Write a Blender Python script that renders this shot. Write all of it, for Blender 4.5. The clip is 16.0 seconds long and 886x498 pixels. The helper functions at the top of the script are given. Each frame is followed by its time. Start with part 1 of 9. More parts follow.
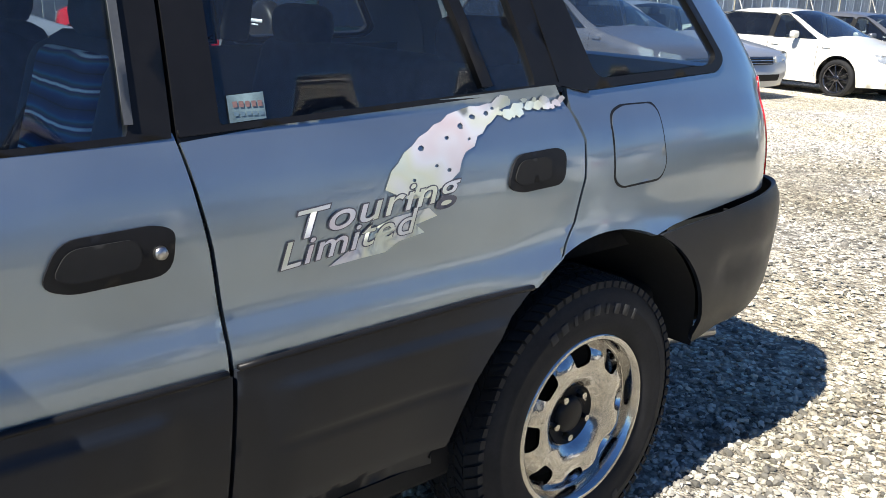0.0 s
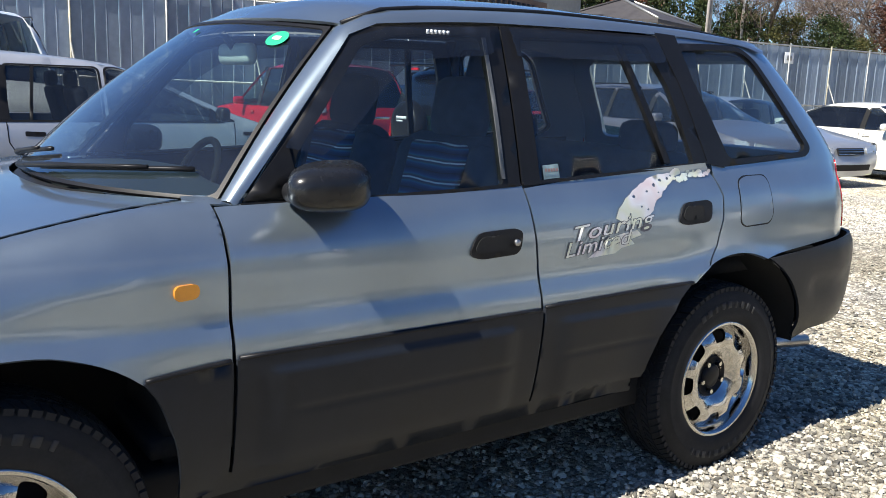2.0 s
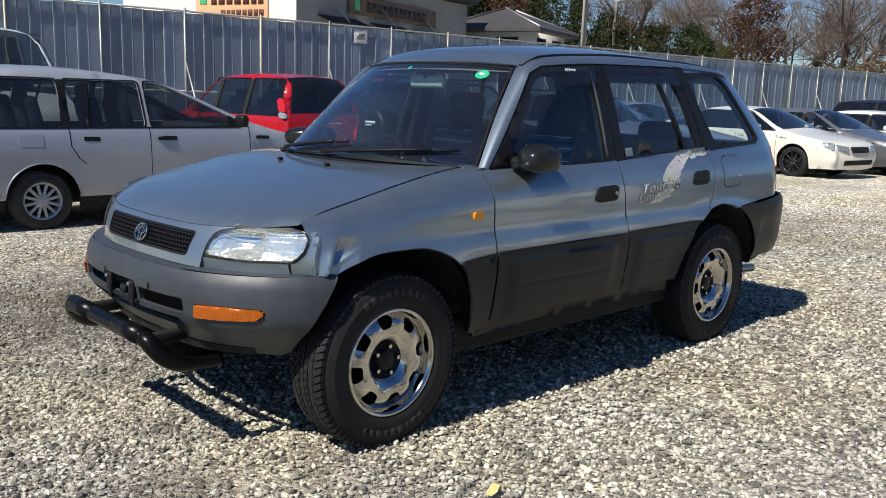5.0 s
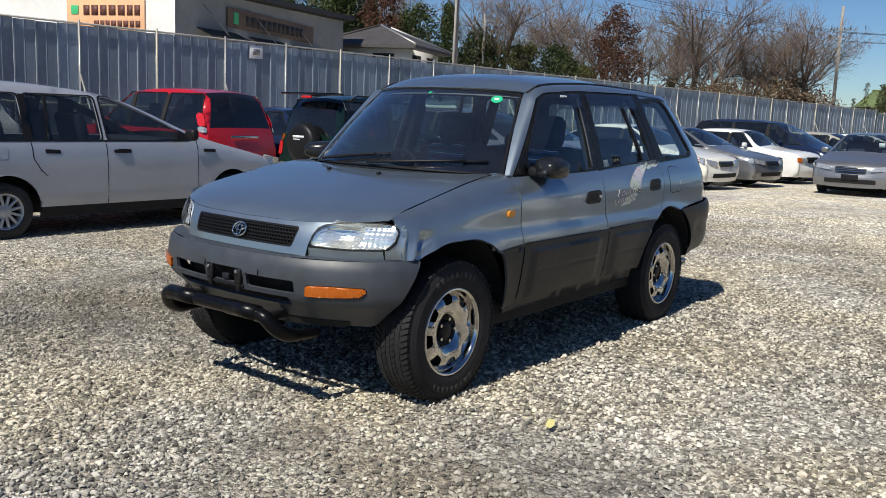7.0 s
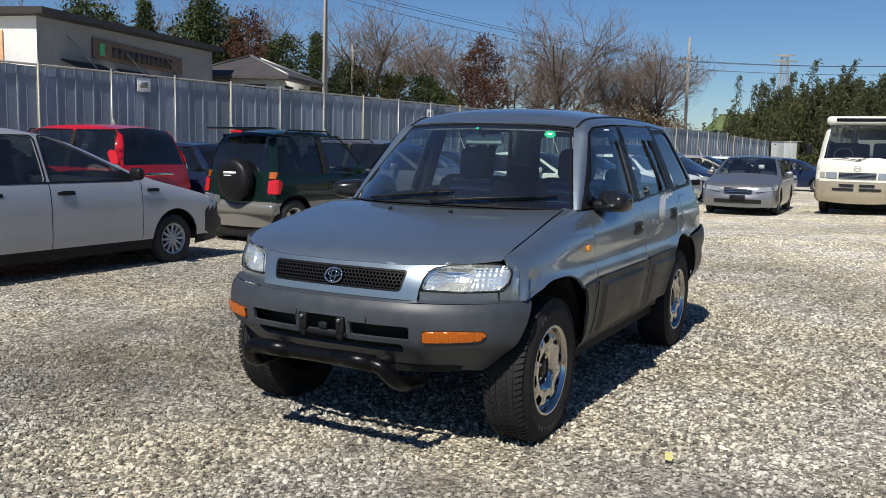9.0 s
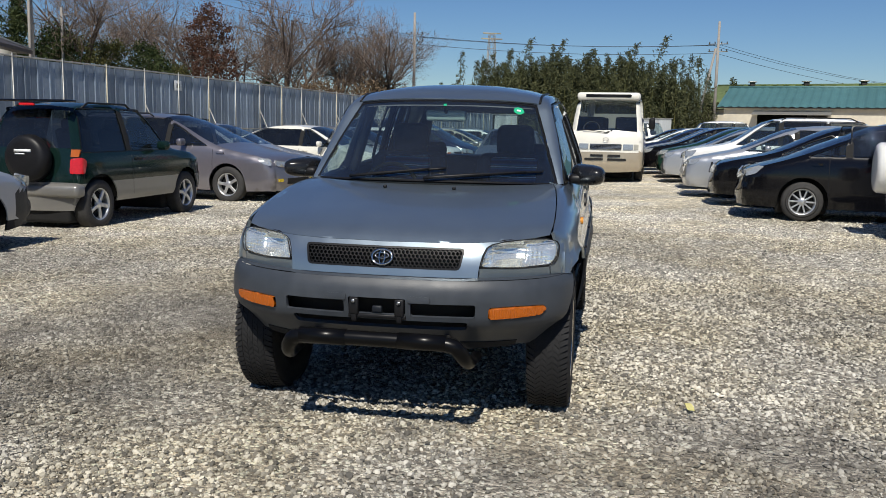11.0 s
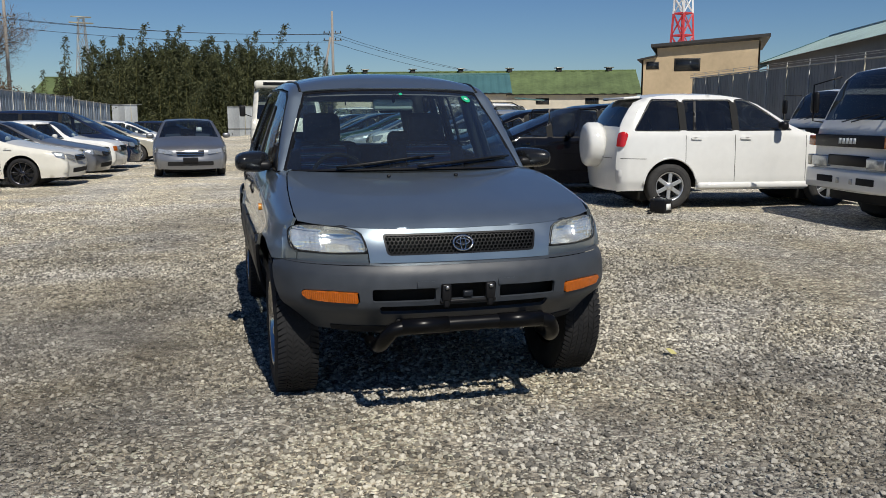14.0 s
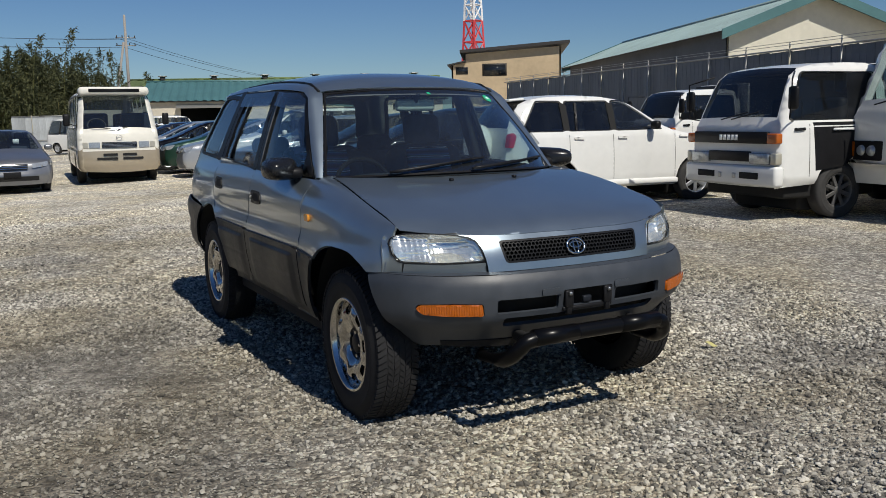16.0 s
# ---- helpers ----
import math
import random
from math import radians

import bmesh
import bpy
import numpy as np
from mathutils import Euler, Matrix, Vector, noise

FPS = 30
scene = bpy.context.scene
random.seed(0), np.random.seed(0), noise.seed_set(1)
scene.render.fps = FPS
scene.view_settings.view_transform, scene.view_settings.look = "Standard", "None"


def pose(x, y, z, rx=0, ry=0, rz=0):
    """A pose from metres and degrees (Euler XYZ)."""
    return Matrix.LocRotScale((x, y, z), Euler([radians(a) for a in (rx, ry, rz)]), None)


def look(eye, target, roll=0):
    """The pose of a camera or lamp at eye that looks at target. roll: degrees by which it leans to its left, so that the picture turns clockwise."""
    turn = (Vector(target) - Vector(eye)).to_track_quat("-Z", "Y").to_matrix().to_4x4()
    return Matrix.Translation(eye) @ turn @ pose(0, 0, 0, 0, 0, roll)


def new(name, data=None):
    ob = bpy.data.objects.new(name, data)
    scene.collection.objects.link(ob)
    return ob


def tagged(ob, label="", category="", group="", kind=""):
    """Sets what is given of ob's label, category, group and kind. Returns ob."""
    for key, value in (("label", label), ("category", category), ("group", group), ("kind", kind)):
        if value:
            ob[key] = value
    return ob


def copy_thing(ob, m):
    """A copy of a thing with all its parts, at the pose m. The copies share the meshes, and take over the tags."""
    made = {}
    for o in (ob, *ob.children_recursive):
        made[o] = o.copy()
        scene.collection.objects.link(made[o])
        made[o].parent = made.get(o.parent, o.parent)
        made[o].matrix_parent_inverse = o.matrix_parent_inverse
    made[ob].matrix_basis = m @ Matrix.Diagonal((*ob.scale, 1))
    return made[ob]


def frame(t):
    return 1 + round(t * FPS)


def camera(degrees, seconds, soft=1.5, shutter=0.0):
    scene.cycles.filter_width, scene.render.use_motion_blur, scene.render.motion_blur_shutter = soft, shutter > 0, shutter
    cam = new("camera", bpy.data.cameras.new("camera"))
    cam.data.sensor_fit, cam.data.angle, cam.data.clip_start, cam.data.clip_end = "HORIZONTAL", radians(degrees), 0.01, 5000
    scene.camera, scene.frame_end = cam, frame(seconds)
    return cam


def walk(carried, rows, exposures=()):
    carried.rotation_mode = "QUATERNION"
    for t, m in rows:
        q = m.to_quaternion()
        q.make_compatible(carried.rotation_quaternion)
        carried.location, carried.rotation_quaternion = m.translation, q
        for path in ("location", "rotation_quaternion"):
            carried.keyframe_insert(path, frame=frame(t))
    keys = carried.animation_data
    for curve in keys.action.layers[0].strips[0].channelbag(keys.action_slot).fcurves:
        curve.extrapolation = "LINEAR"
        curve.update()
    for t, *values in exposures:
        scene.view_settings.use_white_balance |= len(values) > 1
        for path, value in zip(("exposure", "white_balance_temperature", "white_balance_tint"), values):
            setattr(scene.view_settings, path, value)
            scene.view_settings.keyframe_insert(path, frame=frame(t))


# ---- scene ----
cam = camera(53.8, 16.0, soft=0.6)
METRES, EYE, TILT, LEAN, TURN = 10.711, 1.286, 0.0, 0.0, -41.8
ROWS = [
    (0.0, 0.0, 0.0, 0.0, 0.67, -16.27, -2.3),
    (0.5, -0.0087, -0.032, 0.0025, 2.39, -14.45, -2.23),
    (1.0, -0.0131, -0.0596, 0.0048, 6.16, -13.15, -2.35),
    (1.5, -0.0179, -0.0909, 0.0058, 7.31, -11.21, -2.54),
    (2.0, -0.0338, -0.1191, 0.0058, 6.28, -10.62, -1.93),
    (2.5, -0.0442, -0.1463, 0.0081, 5.54, -11.07, -2.08),
    (3.0, -0.0533, -0.1754, 0.0086, 4.49, -10.93, -1.98),
    (3.5, -0.073, -0.2016, 0.0072, 3.33, -11.0, -2.44),
    (4.0, -0.0879, -0.2307, 0.0067, 1.6, -11.14, -2.87),
    (4.5, -0.1058, -0.2595, 0.0071, 0.13, -10.51, -2.3),
    (7.0, -0.2154, -0.3517, 0.0077, -10.5, -8.83, -2.28),
    (7.5, -0.2369, -0.3538, 0.008, -11.77, -8.51, -3.41),
    (8.0, -0.2673, -0.3465, 0.0079, -12.9, -8.25, -3.61),
    (8.5, -0.2882, -0.3339, 0.0065, -16.15, -7.99, -2.83),
    (9.0, -0.3129, -0.3175, 0.0086, -19.6, -6.7, -1.19),
    (9.5, -0.3453, -0.3064, 0.0087, -24.41, -7.43, -0.9),
    (12.0, -0.4904, -0.2106, 0.0074, -44.86, -7.44, -1.2),
    (12.5, -0.5193, -0.1911, 0.0086, -48.14, -7.59, -1.25),
    (13.0, -0.5377, -0.171, 0.0066, -52.18, -8.17, -0.29),
    (13.5, -0.5486, -0.1432, 0.008, -58.25, -8.41, 0.27),
    (14.0, -0.5639, -0.1137, 0.0066, -63.14, -8.66, 0.16),
    (14.5, -0.5735, -0.0839, 0.0047, -66.3, -8.74, 0.24),
    (15.0, -0.5725, -0.0495, 0.0061, -69.35, -8.51, 0.23),
    (15.5, -0.5807, -0.0161, 0.0062, -72.85, -8.35, 0.72),
    (16.0, -0.5857, 0.0136, 0.0048, -76.37, -8.41, 1.1),
]
walk(cam, [(t, pose(0.921, -2.016, EYE, TILT, LEAN, TURN) @ pose(METRES * x, METRES * y, METRES * z, 90 + pitch, roll, yaw)) for t, x, y, z, yaw, pitch, roll in ROWS],
     exposures=[(0.0, 1.03), (1.0, 1.03), (2.0, 0.96), (2.5, 0.86), (3.0, 0.70), (3.5, 0.54), (4.5, 0.36), (7.0, 0.23), (9.5, 0.15), (12.0, -0.06), (12.5, -0.12), (13.5, -0.17), (16.0, -0.20)])

# ---- world and sun ----
SUN_EL, SUN_AZ = 50.0, 184.0          # height; compass turn from +x, anticlockwise, of the place the light comes from
world = bpy.data.worlds.new("sky")
scene.world = world
world.use_nodes = True
wn = world.node_tree.nodes
sky = wn.new("ShaderNodeTexSky")
sky.sky_type, sky.sun_disc = "NISHITA", False
sky.sun_elevation, sky.sun_rotation = radians(SUN_EL), radians(90 - SUN_AZ)
sky.air_density, sky.dust_density, sky.ozone_density, sky.altitude = 1.0, 0.05, 3.2, 500
wn["Background"].inputs["Strength"].default_value = 0.052
deep = wn.new("ShaderNodeHueSaturation")
deep.inputs["Hue"].default_value, deep.inputs["Saturation"].default_value, deep.inputs["Value"].default_value = 0.505, 1.14, 1.18
world.node_tree.links.new(sky.outputs[0], deep.inputs["Color"])
cool = wn.new("ShaderNodeVectorMath")
cool.operation = "MULTIPLY"
cool.inputs[1].default_value = (0.82, 0.97, 1.14)
world.node_tree.links.new(deep.outputs[0], cool.inputs[0])
world.node_tree.links.new(cool.outputs[0], wn["Background"].inputs["Color"])
sun_data = bpy.data.lights.new("sun", "SUN")
sun_data.energy, sun_data.angle, sun_data.color = 4.9, radians(0.53), (1.0, 0.95, 0.86)
sun = new("sun", sun_data)
sa, se = radians(SUN_AZ), radians(SUN_EL)
sun_from = Vector((math.cos(sa) * math.cos(se), math.sin(sa) * math.cos(se), math.sin(se)))
sun.matrix_world = look(sun_from * 60, (0, 0, 0))


# ---- materials ----
def mat(name, color, rough=0.5, metal=0.0, coat=0.0, noise_scale=0.0, noise_amount=0.15, bump=0.0, bump_scale=80.0, rough_var=0.0, emit=0.0, alpha=1.0, spec=0.5, vary=0.0):
    m = bpy.data.materials.new(name)
    m.use_nodes = True
    n, l = m.node_tree.nodes, m.node_tree.links
    b = n["Principled BSDF"]
    b.inputs["Base Color"].default_value = (*color, 1)
    b.inputs["Roughness"].default_value = rough
    b.inputs["Metallic"].default_value = metal
    b.inputs["Coat Weight"].default_value = coat
    b.inputs["Coat Roughness"].default_value = 0.06
    b.inputs["Specular IOR Level"].default_value = spec
    if emit:
        b.inputs["Emission Color"].default_value = (*color, 1)
        b.inputs["Emission Strength"].default_value = emit
    src = None
    if noise_scale or bump:
        tc = n.new("ShaderNodeTexCoord")
    if noise_scale:
        a, c = n.new("ShaderNodeTexNoise"), n.new("ShaderNodeTexNoise")
        for t, s, d in ((a, noise_scale, 6), (c, noise_scale * 7.3, 4)):
            t.inputs["Scale"].default_value, t.inputs["Detail"].default_value = s, d
            l.new(tc.outputs["Object"], t.inputs["Vector"])
        mx = n.new("ShaderNodeMath")
        mx.operation = "MULTIPLY_ADD"
        l.new(a.outputs["Fac"], mx.inputs[0])
        mx.inputs[1].default_value = 0.65
        sc = n.new("ShaderNodeMath")
        sc.operation = "MULTIPLY"
        l.new(c.outputs["Fac"], sc.inputs[0])
        sc.inputs[1].default_value = 0.35
        l.new(sc.outputs[0], mx.inputs[2])
        r = n.new("ShaderNodeMapRange")
        r.inputs["From Min"].default_value, r.inputs["From Max"].default_value = 0.3, 0.7
        r.inputs["To Min"].default_value, r.inputs["To Max"].default_value = 1 - noise_amount, 1 + noise_amount
        l.new(mx.outputs[0], r.inputs["Value"])
        fac = r.outputs[0]
        if vary:
            oi, vr, mu = n.new("ShaderNodeObjectInfo"), n.new("ShaderNodeMapRange"), n.new("ShaderNodeMath")
            vr.inputs["To Min"].default_value, vr.inputs["To Max"].default_value = 1 - vary, 1 + vary
            l.new(oi.outputs["Random"], vr.inputs["Value"])
            mu.operation = "MULTIPLY"
            l.new(fac, mu.inputs[0]); l.new(vr.outputs[0], mu.inputs[1])
            fac = mu.outputs[0]
        v = n.new("ShaderNodeVectorMath")
        v.operation = "SCALE"
        v.inputs[0].default_value = color
        l.new(fac, v.inputs["Scale"])
        l.new(v.outputs[0], b.inputs["Base Color"])
        if rough_var:
            rr = n.new("ShaderNodeMapRange")
            rr.inputs["From Min"].default_value, rr.inputs["From Max"].default_value = 0.3, 0.7
            rr.inputs["To Min"].default_value, rr.inputs["To Max"].default_value = rough - rough_var, rough + rough_var
            l.new(mx.outputs[0], rr.inputs["Value"])
            l.new(rr.outputs[0], b.inputs["Roughness"])
    if bump:
        t = n.new("ShaderNodeTexNoise")
        t.inputs["Scale"].default_value, t.inputs["Detail"].default_value = bump_scale, 5
        l.new(tc.outputs["Object"], t.inputs["Vector"])
        bp = n.new("ShaderNodeBump")
        bp.inputs["Strength"].default_value, bp.inputs["Distance"].default_value = bump, 0.01
        l.new(t.outputs["Fac"], bp.inputs["Height"])
        l.new(bp.outputs[0], b.inputs["Normal"])
    return m


def glass(name, tint, rough=0.0, film_low=0.017, gloss=0.055, rim=4.6):
    """Thin automotive glass: a clear see-through tint with a sharp gloss on top."""
    m = bpy.data.materials.new(name)
    m.use_nodes = True
    n, l = m.node_tree.nodes, m.node_tree.links
    n.remove(n["Principled BSDF"])
    tr, gl, mx, fr = n.new("ShaderNodeBsdfTransparent"), n.new("ShaderNodeBsdfGlossy"), n.new("ShaderNodeMixShader"), n.new("ShaderNodeLayerWeight")
    tr.inputs["Color"].default_value = (*tint, 1)
    gl.inputs["Roughness"].default_value = rough
    gl.inputs["Color"].default_value = (0.95, 0.97, 1.0, 1)
    pw, ma = n.new("ShaderNodeMath"), n.new("ShaderNodeMath")
    pw.operation, ma.operation = "POWER", "MULTIPLY_ADD"
    pw.inputs[1].default_value, ma.inputs[1].default_value, ma.inputs[2].default_value = rim, 0.9, gloss
    fr.inputs["Blend"].default_value = 0.5
    l.new(fr.outputs["Facing"], pw.inputs[0]); l.new(pw.outputs[0], ma.inputs[0]); l.new(ma.outputs[0], mx.inputs[0]); l.new(tr.outputs[0], mx.inputs[1]); l.new(gl.outputs[0], mx.inputs[2])
    # bluish diffuse film: dust, also standing in for the sky's reflected haze
    dust_and_haze, film, spots, rng_ = n.new("ShaderNodeBsdfDiffuse"), n.new("ShaderNodeMixShader"), n.new("ShaderNodeTexNoise"), n.new("ShaderNodeMapRange")
    dust_and_haze.inputs["Color"].default_value = (0.55, 0.60, 0.66, 1)
    spots.inputs["Scale"].default_value, spots.inputs["Detail"].default_value = 2.5, 5
    rng_.inputs["From Min"].default_value, rng_.inputs["From Max"].default_value = 0.35, 0.65
    rng_.inputs["To Min"].default_value, rng_.inputs["To Max"].default_value = film_low, film_low * 1.7
    l.new(spots.outputs["Fac"], rng_.inputs["Value"])
    l.new(rng_.outputs[0], film.inputs[0]); l.new(mx.outputs[0], film.inputs[1]); l.new(dust_and_haze.outputs[0], film.inputs[2])
    l.new(film.outputs[0], n["Material Output"].inputs["Surface"])
    return m


M = {}
M["paint"] = mat("grey_blue_metallic_paint", (0.270, 0.326, 0.372), 0.34, 0.80, 1.0, 1.1, 0.10, 0.012, 900, 0.06)
M["paint"].node_tree.nodes["Principled BSDF"].inputs["Coat Roughness"].default_value = 0.06
M["clad"] = mat("faded_grey_plastic", (0.012, 0.0145, 0.0195), 0.42, 0, 0, 3.0, 0.25, 0.05, 700, 0.10, spec=0.27)
M["bump"] = mat("faded_bumper_plastic", (0.037, 0.043, 0.052), 0.46, 0, 0, 2.2, 0.3, 0.05, 700, 0.1)
M["grille_plastic"] = mat("dark_grille_plastic", (0.008, 0.0082, 0.009), 0.5, 0, 0, 8, 0.2, spec=0.25)
M["black"] = mat("black_trim", (0.010, 0.010, 0.011), 0.42, 0, 0, 6, 0.3, spec=0.22)
M["gloss_black"] = mat("gloss_black", (0.008, 0.008, 0.009), 0.14, 0, 0.4)
M["mirror_shell"] = mat("satin_black_shell", (0.012, 0.0125, 0.014), 0.26, 0, 0, 6, 0.3, 0.02, 400, 0.06, spec=0.4)
M["bar_black"] = mat("glossy_black_tube", (0.003, 0.003, 0.0034), 0.30, spec=0.2)
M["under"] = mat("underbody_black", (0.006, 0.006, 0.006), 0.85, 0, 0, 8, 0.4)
M["tyre"] = mat("tyre_rubber", (0.018, 0.018, 0.019), 0.75, 0, 0, 14, 0.3, 0.08, 300, spec=0.25)
M["tyre_old"] = mat("dusty_tyre_rubber", (0.03, 0.029, 0.028), 0.8, 0, 0, 14, 0.3)
M["chrome"] = mat("pitted_chrome", (0.53, 0.515, 0.49), 0.11, 1.0, 0, 9, 0.22, 0.05, 160, 0.09)
M["worn_strip"] = mat("worn_grey_strip", (0.10, 0.105, 0.11), 0.5, 0.3, 0, 20, 0.2)
M["steel"] = mat("bare_steel", (0.42, 0.42, 0.42), 0.35, 1.0, 0, 20, 0.2)
M["alloy"] = mat("silver_alloy", (0.55, 0.56, 0.57), 0.32, 0.75, 0.2, 20, 0.12)
M["dark_alloy"] = mat("dark_chrome_alloy", (0.09, 0.09, 0.1), 0.22, 0.9, 0.2, 20, 0.15)
M["steelwheel"] = mat("painted_steel_wheel", (0.4, 0.41, 0.42), 0.45, 0.4, 0, 20, 0.15)
M["wheel_leather"] = mat("steering_wheel_leather", (0.006, 0.006, 0.007), 0.8, spec=0.12)
M["rust"] = mat("rust", (0.16, 0.065, 0.03), 0.85, 0, 0, 40, 0.5)
M["glass"] = glass("car_glass", (0.74, 0.83, 0.83), 0.0, 0.005)
# film raised here to imitate sky reflection as well as dust
M["screen_glass"] = glass("dusty_sky_hazed_windscreen", (0.66, 0.80, 0.785), 0.0, 0.011, 0.075, 3.0)
M["glass2"] = glass("light_tint_glass", (0.76, 0.83, 0.86), 0.0, 0.011)
M["glass_dusty"] = glass("dusty_rear_glass", (0.84, 0.91, 0.90), 0.0, 0.06)
M["tint"] = glass("tinted_glass", (0.40, 0.43, 0.44), 0.0, 0.01)
M["privacy"] = glass("privacy_glass", (0.16, 0.175, 0.18), 0.0, 0.008)
M["visor"] = glass("smoked_visor", (0.44, 0.46, 0.49), 0.02, 0.010)
M["lens"] = glass("lamp_lens", (0.95, 0.97, 0.95), 0.0, 0.010)
M["amber"] = mat("amber_lens", (0.40, 0.092, 0.004), 0.16, 0, 0.6, 60, 0.12, 0.15, 250)
M["repeater"] = mat("faded_amber_lens", (0.60, 0.24, 0.02), 0.2, 0, 0.5, 60, 0.12)
M["red_lens"] = mat("red_lens", (0.5, 0.012, 0.012), 0.14, 0, 0.6, 50, 0.2)
M["reflector"] = mat("lamp_reflector", (0.90, 0.91, 0.88), 0.17, 0.74, 0.0, 14, 0.18, 0.05, 60, 0.08)
M["seat"] = mat("dark_seat_fabric", (0.026, 0.036, 0.058), 0.9, 0, 0, 30, 0.3, 0.2, 400)
M["dash"] = mat("dashboard_plastic", (0.018, 0.019, 0.021), 0.6, 0, 0, 20, 0.2)
M["carpet"] = mat("car_carpet", (0.012, 0.012, 0.013), 0.95, 0, 0, 50, 0.3)
M["green_sticker"] = mat("green_sticker", (0.02, 0.42, 0.2), 0.4)
M["white_print"] = mat("white_print", (0.75, 0.77, 0.76), 0.5)
M["decal"] = mat("silver_holographic_decal", (0.70, 0.68, 0.66), 0.38, 0.15, 0.2, 9, 0.28)
dn, dl = M["decal"].node_tree.nodes, M["decal"].node_tree.links
dtc, dnz, drp = dn.new("ShaderNodeTexCoord"), dn.new("ShaderNodeTexNoise"), dn.new("ShaderNodeValToRGB")
dnz.inputs["Scale"].default_value, dnz.inputs["Detail"].default_value = 6.5, 2
for pos_, col_ in ((0.30, (0.62, 0.50, 0.50, 1)), (0.44, (0.66, 0.66, 0.68, 1)), (0.54, (0.62, 0.64, 0.50, 1)), (0.64, (0.58, 0.66, 0.62, 1)), (0.76, (0.70, 0.70, 0.72, 1))):
    drp.color_ramp.elements.new(pos_).color = col_
dl.new(dtc.outputs["Object"], dnz.inputs["Vector"]); dl.new(dnz.outputs["Fac"], drp.inputs["Fac"])
dl.new(drp.outputs[0], dn["Principled BSDF"].inputs["Base Color"])
M["decal_edge"] = mat("dark_decal_outline", (0.09, 0.09, 0.11), 0.45)
M["sticker_pink"] = mat("faded_pink_print", (0.22, 0.13, 0.12), 0.5)
M["sticker_ink"] = mat("faded_blue_print", (0.12, 0.19, 0.24), 0.5)
M["sticker"] = mat("faded_sticker", (0.13, 0.19, 0.21), 0.5, 0, 0, 60, 0.25)

# striped seat fabric: dark blue ground with bright woven bands
stripes = mat("blue_striped_fabric", (0.03, 0.07, 0.2), 0.9)
sn, sl = stripes.node_tree.nodes, stripes.node_tree.links
stc, swv, srp = sn.new("ShaderNodeTexCoord"), sn.new("ShaderNodeTexWave"), sn.new("ShaderNodeValToRGB")
swv.bands_direction = "Z"
swv.inputs["Scale"].default_value, swv.inputs["Distortion"].default_value = 5.0, 1.2
sl.new(stc.outputs["Object"], swv.inputs["Vector"]); sl.new(swv.outputs["Color"], srp.inputs["Fac"])
for pos_, col_ in ((0.0, (0.008, 0.02, 0.07, 1)), (0.45, (0.014, 0.06, 0.20, 1)), (0.7, (0.03, 0.17, 0.30, 1)), (0.86, (0.06, 0.11, 0.12, 1)), (0.97, (0.05, 0.03, 0.12, 1))):
    e_ = srp.color_ramp.elements.new(pos_)
    e_.color = col_
sl.new(srp.outputs[0], sn["Principled BSDF"].inputs["Base Color"])
M["stripes"] = stripes


# ---- building helpers ----
def finish(name, bm, material, parent=None, label="", smooth=True):
    me = bpy.data.meshes.new(name)
    for f in bm.faces:
        f.smooth = smooth
    bm.to_mesh(me)
    bm.free()
    mats = material if isinstance(material, (list, tuple)) else [material]
    for m in mats:
        me.materials.append(m)
    ob = new(name, me)
    ob.parent = parent
    if label:
        ob["label"] = label
    return ob


def part(name, bm, material, parent, label="", smooth=True):
    return finish(name, bm, material, parent, label, smooth)


def raw(name, verts, faces, material, parent=None, smooth=False):
    me = bpy.data.meshes.new(name)
    me.from_pydata([tuple(v) for v in verts], [], faces)
    me.materials.append(material)
    if smooth:
        me.polygons.foreach_set("use_smooth", [True] * len(me.polygons))
    ob = new(name, me)
    ob.parent = parent
    return ob


def thing(name, m, label, category, group="", kind=""):
    ob = new(name)
    ob.matrix_world = m
    return tagged(ob, label, category, group, kind)


def box(cx, cy, cz, sx, sy, sz, bevel=0.0, seg=2, bm=None, turn=None):
    b = bmesh.new()
    bmesh.ops.create_cube(b, size=1)
    bmesh.ops.scale(b, vec=(sx, sy, sz), verts=b.verts)
    if bevel:
        bmesh.ops.bevel(b, geom=b.edges[:], offset=min(bevel, 0.49 * min(sx, sy, sz)), segments=seg, affect="EDGES", profile=0.5)
    if turn is not None:
        bmesh.ops.transform(b, matrix=turn.to_4x4(), verts=b.verts)
    bmesh.ops.translate(b, vec=(cx, cy, cz), verts=b.verts)
    return merge(bm, b) if bm is not None else b


def merge(bm, other):
    me = bpy.data.meshes.new("tmp")
    other.to_mesh(me)
    other.free()
    bm.from_mesh(me)
    bpy.data.meshes.remove(me)
    return bm


def spl(xs, ys):
    """A smooth curve through points of rising x."""
    xs, ys = np.array(xs, float), np.array(ys, float)
    d = np.diff(ys) / np.diff(xs)
    h = np.diff(xs)
    m = np.concatenate(([d[0]], [0 if d[i - 1] * d[i] <= 0 else (h[i - 1] + h[i]) * d[i - 1] * d[i] / (h[i] * d[i - 1] + h[i - 1] * d[i]) for i in range(1, len(d))], [d[-1]]))

    def f(x):
        x = min(max(x, xs[0]), xs[-1])
        i = min(max(int(np.searchsorted(xs, x)) - 1, 0), len(xs) - 2)
        t = (x - xs[i]) / h[i]
        return float((2 * t**3 - 3 * t * t + 1) * ys[i] + (t**3 - 2 * t * t + t) * h[i] * m[i] + (3 * t * t - 2 * t**3) * ys[i + 1] + (t**3 - t * t) * h[i] * m[i + 1])
    return f


